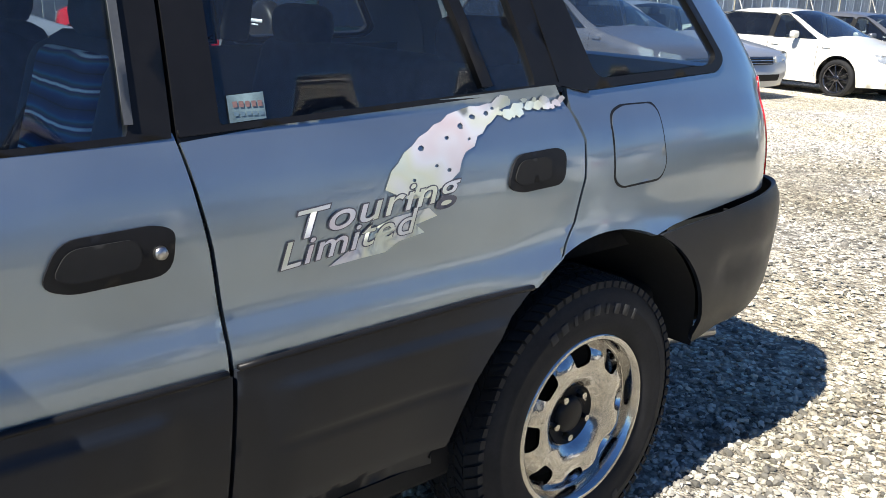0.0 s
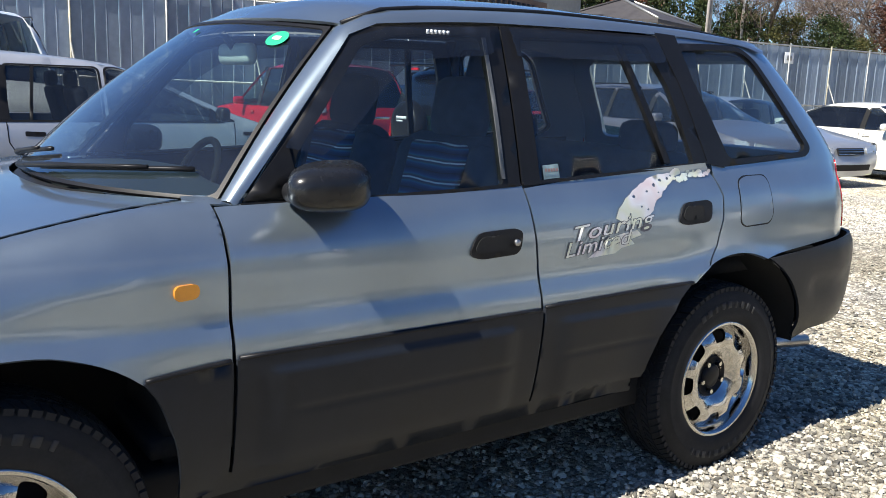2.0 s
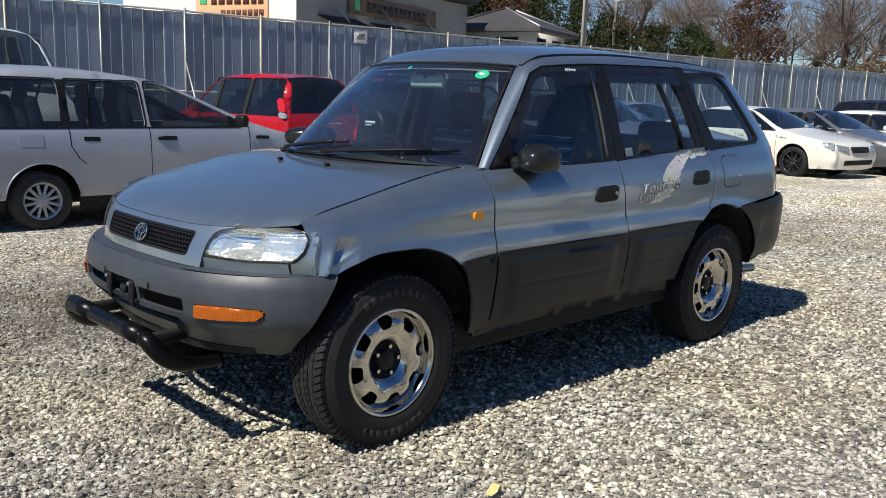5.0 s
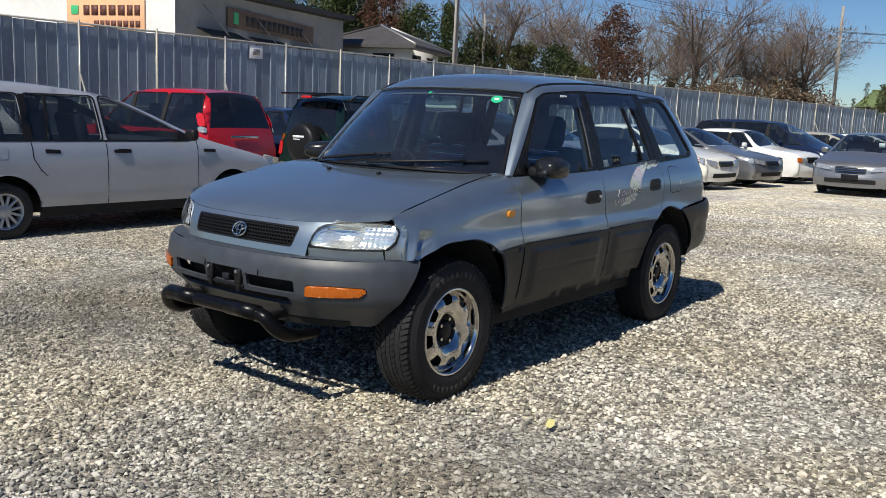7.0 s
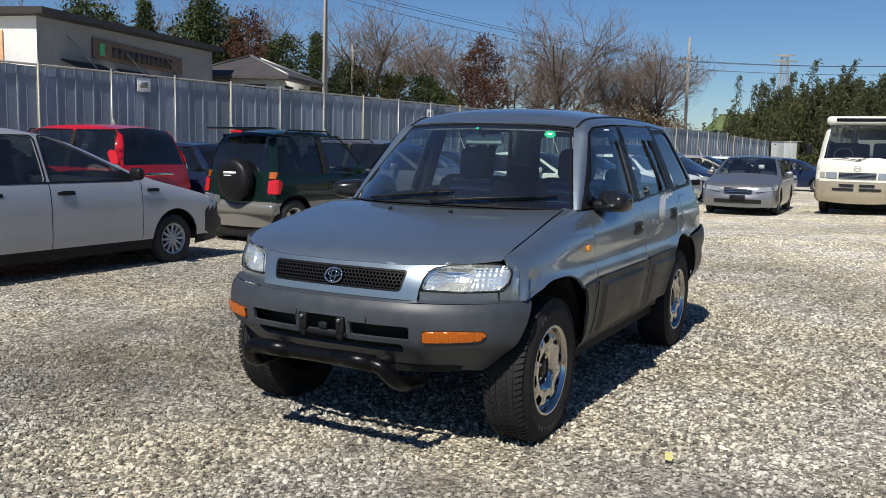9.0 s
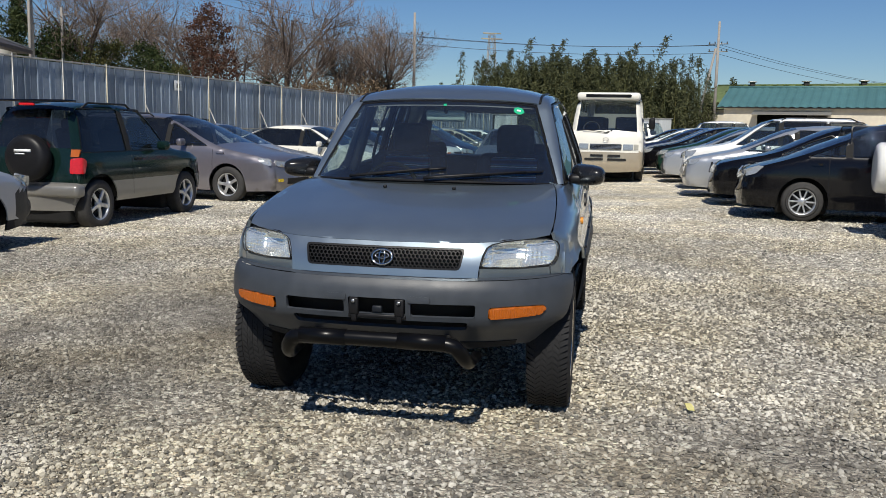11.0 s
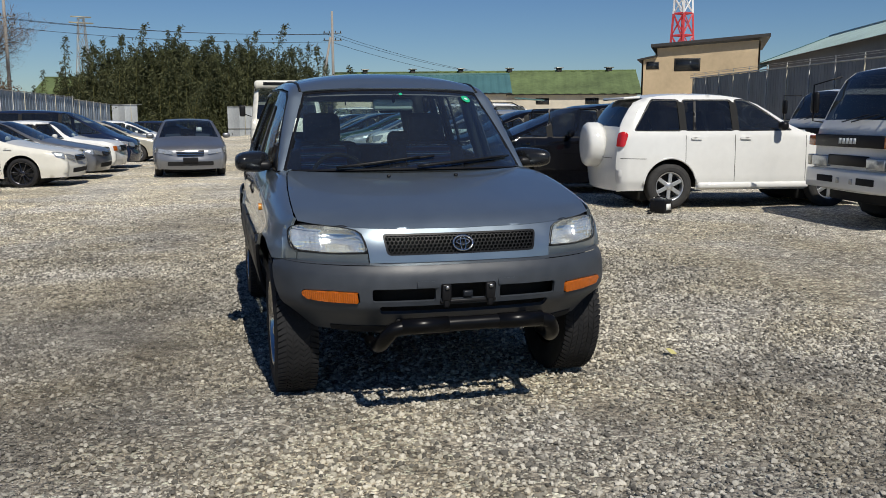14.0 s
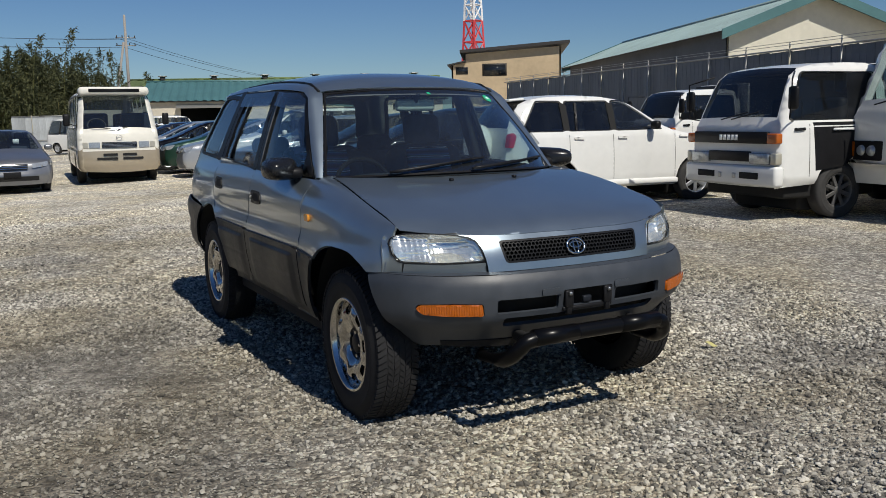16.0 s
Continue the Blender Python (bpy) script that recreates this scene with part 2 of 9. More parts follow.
def arc(cx, cz, r, a0, a1, n=18):
    return [(cx + r * math.cos(radians(a0 + (a1 - a0) * i / n)), cz + r * math.sin(radians(a0 + (a1 - a0) * i / n))) for i in range(n + 1)]


def rounded(pts, r, n=5):
    """A closed outline with its corners rounded."""
    out = []
    k = len(pts)
    for i in range(k):
        p, a, b = Vector(pts[i]), Vector(pts[i - 1]), Vector(pts[(i + 1) % k])
        u, v = a - p, b - p
        d = min(r, u.length * 0.48, v.length * 0.48)
        u, v = p + u.normalized() * d, p + v.normalized() * d
        for j in range(n + 1):
            t = j / n
            q = u * (1 - t) ** 2 + p * 2 * t * (1 - t) + v * t * t
            out.append((q.x, q.y))
    return out


def dense(loop, step):
    out = []
    for i, a in enumerate(loop):
        b = loop[(i + 1) % len(loop)]
        d = math.hypot(b[0] - a[0], b[1] - a[1])
        if d < 1e-6:
            continue
        k = max(1, int(math.ceil(d / step)))
        out += [(a[0] + (b[0] - a[0]) * j / k, a[1] + (b[1] - a[1]) * j / k) for j in range(k)]
    return out


def inside(px, py, loop):
    x, y = np.array([p[0] for p in loop]), np.array([p[1] for p in loop])
    x2, y2 = np.roll(x, -1), np.roll(y, -1)
    r = np.zeros(len(px), bool)
    for a, b, c, d in zip(x, y, x2, y2):
        if b != d:
            r ^= ((b > py) != (d > py)) & (px < (c - a) * (py - b) / (d - b) + a)
    return r


def edge_dist(px, py, loops):
    best = np.full(len(px), 1e9)
    for loop in loops:
        for i, a in enumerate(loop):
            b = loop[(i + 1) % len(loop)]
            dx, dy = b[0] - a[0], b[1] - a[1]
            t = np.clip(((px - a[0]) * dx + (py - a[1]) * dy) / (dx * dx + dy * dy + 1e-12), 0, 1)
            best = np.minimum(best, np.hypot(px - a[0] - t * dx, py - a[1] - t * dy))
    return best


def panel(outline, fn, facing, step=0.04, depth=0.015, holes=(), steps=None, lines=()):
    """A sheet-metal piece: an outline in two parameters, filled with a fine net, laid on a curved surface, its edges turned in."""
    from mathutils.geometry import delaunay_2d_cdt
    loops = [dense(outline, step)] + [dense(h, step) for h in holes]
    su, sv = steps or (step, step)
    us, vs = [p[0] for p in loops[0]], [p[1] for p in loops[0]]
    gu = np.arange(min(us) + su / 2, max(us), su)
    gv = np.arange(min(vs) + sv / 2, max(vs), sv)
    px, py = [a.ravel() for a in np.meshgrid(gu, gv)] if len(gu) and len(gv) else (np.zeros(0), np.zeros(0))
    if len(px):
        keep = inside(px, py, loops[0]) & (edge_dist(px, py, loops) > 0.4 * min(su, sv))
        for h in loops[1:]:
            keep &= ~inside(px, py, h)
        px, py = px[keep], py[keep]
    verts, edges = [], []
    for lp in loops:
        k = len(verts)
        verts += [Vector(p) for p in lp]
        edges += [(k + i, k + (i + 1) % len(lp)) for i in range(len(lp))]
    verts += [Vector((float(a), float(b))) for a, b in zip(px, py)]
    for ln in lines:
        k = len(verts)
        verts += [Vector(p) for p in ln]
        edges += [(k + i, k + i + 1) for i in range(len(ln) - 1)]
    v2, _, faces, _, _, _ = delaunay_2d_cdt(verts, edges, [], 0, 1e-5)
    cx = np.array([sum(v2[i].x for i in f) / len(f) for f in faces])
    cy = np.array([sum(v2[i].y for i in f) / len(f) for f in faces])
    ok = inside(cx, cy, loops[0])
    for h in loops[1:]:
        ok &= ~inside(cx, cy, h)
    faces = [f for f, k in zip(faces, ok) if k]
    bm = bmesh.new()
    bv = [bm.verts.new(fn(v.x, v.y)) for v in v2]
    for f in faces:
        try:
            bm.faces.new([bv[i] for i in f])
        except ValueError:
            pass
    for v in [v for v in bm.verts if not v.link_faces]:
        bm.verts.remove(v)
    bm.normal_update()
    total = Vector()
    for f in bm.faces:
        total += f.normal * f.calc_area()
    if total.dot(Vector(facing)) < 0:
        bmesh.ops.reverse_faces(bm, faces=bm.faces[:])
        bm.normal_update()
    if depth:
        where = {v: (p.x, p.y) for v, p in zip(bv, v2) if v.is_valid}
        hand = 0.0
        for v, (a, c) in list(where.items())[::7]:
            hand += (fn(a + 2e-3, c) - fn(a - 2e-3, c)).cross(fn(a, c + 2e-3) - fn(a, c - 2e-3)).dot(v.normal)
        hand = math.copysign(1, hand)
        border = [e for e in bm.edges if e.is_boundary]
        new_v = {}
        for e in border:
            for v in e.verts:
                if v not in new_v:
                    a, c = where[v]
                    e1 = 2e-3
                    g = (fn(a + e1, c) - fn(a - e1, c)).cross(fn(a, c + e1) - fn(a, c - e1)) * hand
                    g = g.normalized() if g.length > 1e-12 and g.dot(v.normal) > -0.3 * g.length else v.normal
                    new_v[v] = bm.verts.new(v.co - g * depth)
        for e in border:
            lp = e.link_loops[0]
            a, b = lp.vert, lp.link_loop_next.vert
            bm.faces.new((b, a, new_v[a], new_v[b]))
            e.smooth = False
    return bm


def mirrored(bm):
    b = bm.copy()
    for v in b.verts:
        v.co.y = -v.co.y
    bmesh.ops.reverse_faces(b, faces=b.faces[:])
    return b


def both(name, bm, material, parent, label="", smooth=True):
    """The piece on one side of a vehicle, and its twin on the other."""
    b = mirrored(bm)
    return part(name, bm, material, parent, label, smooth), part(name, b, material, parent, label, smooth)


def tube(points, radius, sides=8, cap=True, bm=None):
    """A pipe along points; radius may be a list."""
    bm = bm or bmesh.new()
    pts = [Vector(p) for p in points]
    rad = radius if isinstance(radius, (list, tuple)) else [radius] * len(pts)
    rings, up = [], Vector((0.123, 0.2, 1)).normalized()
    for i, p in enumerate(pts):
        d = (pts[min(i + 1, len(pts) - 1)] - pts[max(i - 1, 0)]).normalized()
        if abs(d.dot(up)) > 0.97:
            up = Vector((1, 0.1, 0.1)).normalized()
        a = d.cross(up).normalized()
        b = d.cross(a).normalized()
        rings.append([bm.verts.new(p + (a * math.cos(2 * math.pi * k / sides) + b * math.sin(2 * math.pi * k / sides)) * rad[i]) for k in range(sides)])
    for r, s in zip(rings, rings[1:]):
        for k in range(sides):
            bm.faces.new((r[k], r[(k + 1) % sides], s[(k + 1) % sides], s[k]))
    if cap:
        bm.faces.new(rings[0][::-1])
        bm.faces.new(rings[-1])
    bmesh.ops.recalc_face_normals(bm, faces=bm.faces[:])
    return bm


def lathe(profile, n=48, bm=None):
    """Turns (radius, y) points round the y axis."""
    bm = bm or bmesh.new()
    rings = []
    for k in range(n):
        a = 2 * math.pi * k / n
        rings.append([bm.verts.new((r * math.cos(a), y, r * math.sin(a))) for r, y in profile])
    for k in range(n):
        r, s = rings[k], rings[(k + 1) % n]
        for i in range(len(profile) - 1):
            bm.faces.new((r[i], r[i + 1], s[i + 1], s[i]))
    bmesh.ops.remove_doubles(bm, verts=bm.verts[:], dist=1e-5)
    bmesh.ops.recalc_face_normals(bm, faces=bm.faces[:])
    return bm


def word(name, text, size, material, parent, place, label="", shear=0.0, thick=0.0, spacing=1.0, heavy=0.0, scale_x=1.0):
    """Lettering in the built-in font as a mesh; place maps (u, v) of the line of text to the surface."""
    cu = bpy.data.curves.new(name, "FONT")
    cu.body, cu.size, cu.shear, cu.space_character, cu.offset = text, size, shear, spacing, heavy
    ob = bpy.data.objects.new(name, cu)
    scene.collection.objects.link(ob)
    me = bpy.data.meshes.new_from_object(ob.evaluated_get(bpy.context.evaluated_depsgraph_get()))
    bpy.data.objects.remove(ob)
    me.name = name
    me.materials.clear()
    me.materials.append(material)
    for v in me.vertices:
        v.co = place(v.co.x * scale_x, v.co.y)
    out = new(name, me)
    out.parent = parent
    if label:
        out["label"] = label
    return out


def lerp(a, b, t):
    return a + (b - a) * t


def gz(x, y):
    """The lie of the yard: a shallow dip where the car is parked, falling off very gently."""
    return -0.020 * math.exp(-((x - 1.2) / 3.2) ** 2 - (y / 2.6) ** 2) + max(-0.35, -0.009 * max(0, x - 3) * min(max((y + 4) / 5, 0), 1) - 0.008 * max(0, y - 2))


# ---- ground: one sheet of gravel to the horizon ----
PATCHES = ((-0.9, -0.6, 0.42, 0.28, 0.8), (1.0, 2.05, 2.9, 1.35, 1.0), (-1.2, -1.5, 1.3, 1.0, 0.9), (-2.4, 1.4, 0.8, 0.6, 0.5), (3.2, -2.3, 1.3, 0.35, 0.4), (7.0, 1.5, 3.0, 0.7, 0.5))   # x, y, radii, strength of bare dirt


def gravel_mat(name, per_island):
    m = bpy.data.materials.new(name)
    m.use_nodes = True
    n, l = m.node_tree.nodes, m.node_tree.links
    b = n["Principled BSDF"]
    b.inputs["Roughness"].default_value = 0.88
    b.inputs["Specular IOR Level"].default_value = 0.3
    tc = n.new("ShaderNodeTexCoord")

    def tex(kind, scale, detail=None):
        t = n.new(kind)
        t.inputs["Scale"].default_value = scale
        if detail is not None:
            t.inputs["Detail"].default_value = detail
        l.new(tc.outputs["Object"], t.inputs["Vector"])
        return t

    def ranged(src, a, b_, c, d, smooth=False):
        r = n.new("ShaderNodeMapRange")
        if smooth:
            r.interpolation_type = "SMOOTHSTEP"
        for key, v in (("From Min", a), ("From Max", b_), ("To Min", c), ("To Max", d)):
            r.inputs[key].default_value = v
        l.new(src, r.inputs["Value"])
        return r.outputs[0]

    def op(kind, a, b_):
        o = n.new("ShaderNodeMath")
        o.operation = kind
        for k, v in enumerate((a, b_)):
            if isinstance(v, (int, float)):
                o.inputs[k].default_value = v
            else:
                l.new(v, o.inputs[k])
        return o.outputs[0]

    vor, vor2 = tex("ShaderNodeTexVoronoi", 44), tex("ShaderNodeTexVoronoi", 120)
    sep = n.new("ShaderNodeSeparateColor")
    l.new(vor.outputs["Color"], sep.inputs[0])
    ramp = n.new("ShaderNodeValToRGB")
    cols = [(0.0, (0.105, 0.098, 0.083)), (0.22, (0.195, 0.181, 0.150)), (0.48, (0.355, 0.328, 0.266)), (0.7, (0.545, 0.502, 0.403)), (1.0, (0.74, 0.690, 0.570))]
    if not per_island:
        cols = [(p, (min(0.8, 0.12 + 1.04 * c[0]), min(0.8, 0.105 + c[1]), min(0.7, 0.075 + 0.96 * c[2]))) for p, c in cols]
    for i, (p, c) in enumerate(cols):
        e = ramp.color_ramp.elements[i] if i < 2 else ramp.color_ramp.elements.new(p)
        e.position, e.color = p, (*c, 1)
    if per_island:
        geo = n.new("ShaderNodeNewGeometry")
        l.new(geo.outputs["Random Per Island"], ramp.inputs["Fac"])
    else:
        l.new(sep.outputs[0], ramp.inputs["Fac"])
    # bare, browner dirt in a few worn patches
    pn = tex("ShaderNodeTexNoise", 0.9, 6)
    warp = n.new("ShaderNodeVectorMath")
    warp.operation = "MULTIPLY_ADD"
    l.new(pn.outputs["Color"], warp.inputs[0])
    warp.inputs[1].default_value = (1.7, 1.7, 0)
    l.new(tc.outputs["Object"], warp.inputs[2])
    bare = None
    for px, py, rx, ry, power in PATCHES:
        mp, ln = n.new("ShaderNodeMapping"), n.new("ShaderNodeVectorMath")
        mp.inputs["Location"].default_value = (-(px + 0.85) / rx, -(py + 0.85) / ry, 0)
        mp.inputs["Scale"].default_value = (1 / rx, 1 / ry, 0)
        l.new(warp.outputs[0], mp.inputs["Vector"])
        ln.operation = "LENGTH"
        l.new(mp.outputs[0], ln.inputs[0])
        q = ranged(ln.outputs["Value"], 0.45, 1.1, power, 0.0, True)
        bare = q if bare is None else op("MAXIMUM", bare, q)
    fine = tex("ShaderNodeTexNoise", 3.2, 6)
    bare = op("MULTIPLY", bare, ranged(fine.outputs["Fac"], 0.32, 0.58, 0.45, 1.0))
    big = tex("ShaderNodeTexNoise", 0.32, 5)
    tone = ranged(big.outputs["Fac"], 0.38, 0.62, 0.70, 1.02)
    mid = tex("ShaderNodeTexNoise", 2.3, 4)
    tone = op("MULTIPLY", tone, ranged(mid.outputs["Fac"], 0.35, 0.65, 0.88, 1.10))
    tone = op("MULTIPLY", tone, ranged(bare, 0, 1, 1.0, 0.70 if per_island else 0.86))
    if not per_island:
        grit = tex("ShaderNodeTexNoise", 11, 8)
        tone = op("MULTIPLY", tone, ranged(grit.outputs["Fac"], 0.32, 0.68, 0.62, 1.40))
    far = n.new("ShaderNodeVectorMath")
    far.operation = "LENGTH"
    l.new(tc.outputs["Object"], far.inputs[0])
    tone = op("MULTIPLY", tone, ranged(far.outputs["Value"], 4.5, 14.0, 1.0, 1.62))      # colour lifted with distance, offsetting the bump's shading at grazing views
    dirt = n.new("ShaderNodeMix")
    dirt.data_type = "RGBA"
    dirt.inputs["B"].default_value = (0.215, 0.186, 0.142, 1)
    l.new(ramp.outputs[0], dirt.inputs["A"])
    if per_island:
        l.new(op("MULTIPLY", bare, 0.25), dirt.inputs["Factor"])
    else:
        # gaps between stones darkened: dirt plus crevice shade put into the colour
        gap_shade = ranged(vor.outputs["Distance"], 0.36, 0.66, 0.0, 0.60, True)
        l.new(op("MAXIMUM", op("MULTIPLY", bare, 0.8), gap_shade), dirt.inputs["Factor"])
    mul = n.new("ShaderNodeVectorMath")
    mul.operation = "SCALE"
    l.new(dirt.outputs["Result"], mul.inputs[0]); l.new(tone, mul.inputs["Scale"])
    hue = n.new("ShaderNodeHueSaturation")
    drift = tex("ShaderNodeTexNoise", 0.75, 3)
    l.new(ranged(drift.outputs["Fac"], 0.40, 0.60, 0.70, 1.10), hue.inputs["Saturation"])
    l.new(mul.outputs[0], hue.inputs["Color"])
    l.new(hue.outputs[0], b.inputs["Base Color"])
    bp = n.new("ShaderNodeBump")
    if per_island:
        grain = tex("ShaderNodeTexNoise", 260, 4)
        bp.inputs["Strength"].default_value, bp.inputs["Distance"].default_value = 0.35, 0.004
        l.new(grain.outputs["Fac"], bp.inputs["Height"])
    else:
        bp.inputs["Strength"].default_value, bp.inputs["Distance"].default_value = 0.65, 0.028
        l.new(op("ADD", op("MULTIPLY", vor.outputs["Distance"], -1.2), op("MULTIPLY", vor2.outputs["Distance"], -0.6)), bp.inputs["Height"])
    l.new(bp.outputs[0], b.inputs["Normal"])
    return m


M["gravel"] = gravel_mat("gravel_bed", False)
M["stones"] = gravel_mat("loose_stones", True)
ax_ = np.sinh(np.linspace(-6.2, 6.2, 181)) * 6.0
gv = [(x + 2, y, gz(x + 2, y) - 0.004 + 0.008 * noise.noise((x * 0.5, y * 0.5, 0))) for y in ax_ for x in ax_]
N_ = len(ax_)
gf = [(j * N_ + i, j * N_ + i + 1, (j + 1) * N_ + i + 1, (j + 1) * N_ + i) for j in range(N_ - 1) for i in range(N_ - 1)]
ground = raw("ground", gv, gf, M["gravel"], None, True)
tagged(ground, "pale crushed-stone gravel yard with darker damp patches", "ground", "", "structure")

# loose stones where the walk passes
rs = np.random.RandomState(3)
# a pebble: foot, shoulder and crown, rounded by its shading
iv = np.array([(math.cos(k * 1.2566), math.sin(k * 1.2566), -0.45) for k in range(5)] + [(0.80 * math.cos(k * 1.2566 + 0.63), 0.80 * math.sin(k * 1.2566 + 0.63), 0.55) for k in range(5)] + [(0.0, 0.0, 0.95)])
itri = np.array([t for k in range(5) for t in ((k, (k + 1) % 5, 5 + k), ((k + 1) % 5, 5 + (k + 1) % 5, 5 + k), (5 + k, 5 + (k + 1) % 5, 10))])


chip_v = np.array([(math.cos(k * 1.2566), math.sin(k * 1.2566), -0.3) for k in range(5)] + [(0.15, 0.1, 0.75)])
chip_t = np.array([(k, (k + 1) % 5, 5) for k in range(5)])


def stones(name, count, xs, ys, lo, hi, fade, iv=iv, itri=itri, dirt=0.56):
    px, py = rs.uniform(xs[0], xs[1], count), rs.uniform(ys[0], ys[1], count)
    keep = []
    for a, b_ in zip(px, py):
        w = max(p[4] * min(max((1.12 - math.hypot((a - p[0]) / p[2], (b_ - p[1]) / p[3])) / 0.6, 0), 1) for p in PATCHES)
        edge = min(a - xs[0], xs[1] - a, b_ - ys[0], ys[1] - b_) / fade
        keep.append(min(1, edge) * (0.88 - dirt * w + 0.75 * noise.noise((a * 1.1, b_ * 1.1, 3.0)) + 0.35 * noise.noise((a * 4.0, b_ * 4.0, 8.0))))
    keep = rs.rand(count) < np.array(keep)
    px, py = px[keep], py[keep]
    count = len(px)
    r = lo * (hi / lo) ** (rs.rand(count) ** 1.5)
    ang = rs.rand(count) * 6.283
    sc = np.stack([r * rs.uniform(0.7, 1.3, count), r * rs.uniform(0.6, 1.0, count), r * rs.uniform(0.42, 0.8, count)], 1)
    v = iv[None] + rs.uniform(-0.20, 0.20, (count, len(iv), 3))
    v = v * sc[:, None, :]
    tl_ = rs.uniform(-0.5, 0.5, count)
    ct, st = np.cos(tl_)[:, None], np.sin(tl_)[:, None]
    v = np.stack([v[..., 0] * ct - v[..., 2] * st, v[..., 1], v[..., 0] * st + v[..., 2] * ct], -1)
    c, s = np.cos(ang)[:, None], np.sin(ang)[:, None]
    v = np.stack([v[..., 0] * c - v[..., 1] * s + px[:, None], v[..., 0] * s + v[..., 1] * c + py[:, None], v[..., 2]], -1)
    base = np.array([gz(a, b_) for a, b_ in zip(px, py)])
    v[..., 2] += (base + r * 0.22)[:, None]
    f = (itri[None] + (np.arange(count) * len(iv))[:, None, None]).reshape(-1)
    me = bpy.data.meshes.new(name)
    me.vertices.add(count * len(iv))
    me.vertices.foreach_set("co", v.reshape(-1))
    nf = count * len(itri)
    me.loops.add(nf * 3)
    me.loops.foreach_set("vertex_index", f.astype(np.int32))
    me.polygons.add(nf)
    me.polygons.foreach_set("loop_start", np.arange(0, nf * 3, 3, dtype=np.int32))
    me.update(calc_edges=True)
    me.shade_flat()
    me.materials.append(M["stones"])
    return tagged(new(name, me), "loose pale grey and beige crushed stones", "gravel", "", "stuff")


stones("gravel_stones", 130000, (-3.9, 4.6), (-3.5, 3.4), 0.0058, 0.0175, 0.9)
stones("gravel_stones", 62000, (3.2, 13.0), (-6.5, 6.5), 0.009, 0.021, 2.0, chip_v, chip_t)
stones("gravel_stones", 26000, (-6.5, 5.0), (2.2, 5.6), 0.008, 0.018, 1.2, chip_v, chip_t)
stones("gravel_stones", 80000, (-3.4, 4.2), (0.7, 3.5), 0.0032, 0.0075, 0.5, chip_v, chip_t, -0.1)   # small chips over the bare dirt
stones("gravel_stones", 30000, (-3.9, 1.0), (-3.5, 0.9), 0.0030, 0.0060, 0.5, chip_v, chip_t, 0.0)


# ================= the grey-blue estate off-roader in the middle =================
suv = thing("suv", pose(0, 0, 0), "weathered grey-blue five-door off-roader with dark plastic cladding, parked on gravel", "car")

flank = spl([0.30, 0.36, 0.45, 0.58, 0.68, 0.715, 0.742, 0.765, 0.795, 0.825, 0.86, 0.92, 0.99, 1.04, 1.08], [0.775, 0.80, 0.832, 0.853, 0.8612, 0.8602, 0.8578, 0.8515, 0.8418, 0.8392, 0.8388, 0.8362, 0.824, 0.806, 0.785])
taper = spl([-0.60, -0.50, -0.40, -0.30, -0.15, 0.05, 0.4, 2.3, 2.8, 3.1, 3.27, 3.38], [-0.20, -0.125, -0.075, -0.042, -0.014, 0.0, 0.004, 0.006, 0.0, -0.012, -0.045, -0.13])
hood_mid = spl([-0.66, -0.60, -0.55, -0.48, -0.30, 0.0, 0.2, 0.36, 0.6], [0.79, 0.845, 0.878, 0.903, 0.950, 1.008, 1.042, 1.062, 1.08])
hood_edge = spl([-0.36, -0.2, 0.0, 0.3, 0.56], [0.735, 0.735, 0.73, 0.708, 0.675])


def hood_z(x, y):
    return hood_mid(x) - lerp(0.036, 0.014, min(max((x + 0.4) / 0.8, 0), 1)) * (abs(y) / 0.72) ** 2.2


front_in = lambda x: 0.078 * min(max((1.35 - x) / 0.8, 0), 1) ** 1.4 if x > 0.35 else 0.078


def side_y(x, z):
    """Half width of the doors and quarter, below the belt."""
    y = flank(z) + taper(x) - front_in(x) * min(max((z - 0.93) / 0.12, 0), 1) ** 2
    for cx, cz, r in ((0.03, 0.335, 0.435), (2.45, 0.335, 0.46)):
        d = math.hypot(x - cx, z - cz) - r
        if d < 0.12:
            y += 0.012 * (1 - max(d, 0) / 0.12) ** 2
    return y


def fender_y(x, z):
    zt, ye = hood_z(x, hood_edge(x)) - 0.004, hood_edge(x)
    q = min(max((z - (zt - 0.16)) / 0.16, 0), 1)
    w = side_y(x, min(z, 0.95)) - 0.026 * (min(max((-0.225 - x) / 0.11, 0), 1.2)) ** 2
    return ye + (w - ye) * math.sqrt(max(0, 1 - q * q))


def L(fn, lift=0.0):
    """A surface on the car's left side from its half width."""
    return lambda x, z: Vector((x, -(fn(x, z) + lift), z))


def dented(x, z):
    """Wing folded in behind a sharp upright crease where it meets bumper and arch."""
    y = fender_y(x, z)
    q = x - (-0.292 + 0.42 * (z - 0.705))
    fall = min(max((0.842 - z) / 0.07, 0), 1)
    fall = fall * fall * (3 - 2 * fall)
    y -= 0.008 * math.exp(-(((x + 0.312) / 0.018) ** 2)) * math.exp(-((z - 0.735) / 0.04) ** 2)
    if q < 0:
        return y + 0.007 * math.exp(-((q / 0.016) ** 2)) * fall
    k = min(q / 0.022, 1)
    fold = (0.007 * (1 - k) - 0.032 * k * max(0, 1 - max(q - 0.022, 0) / 0.085)) * fall
    crease = 0.010 * math.exp(-(((z - 0.712) - 0.80 * q) / 0.010) ** 2) * max(0, 1 - q / 0.12)
    return y + fold + crease


def belt(x):
    return lerp(1.046, 1.118, min(max((x - 0.56) / 1.8, 0), 1) ** 1.4)


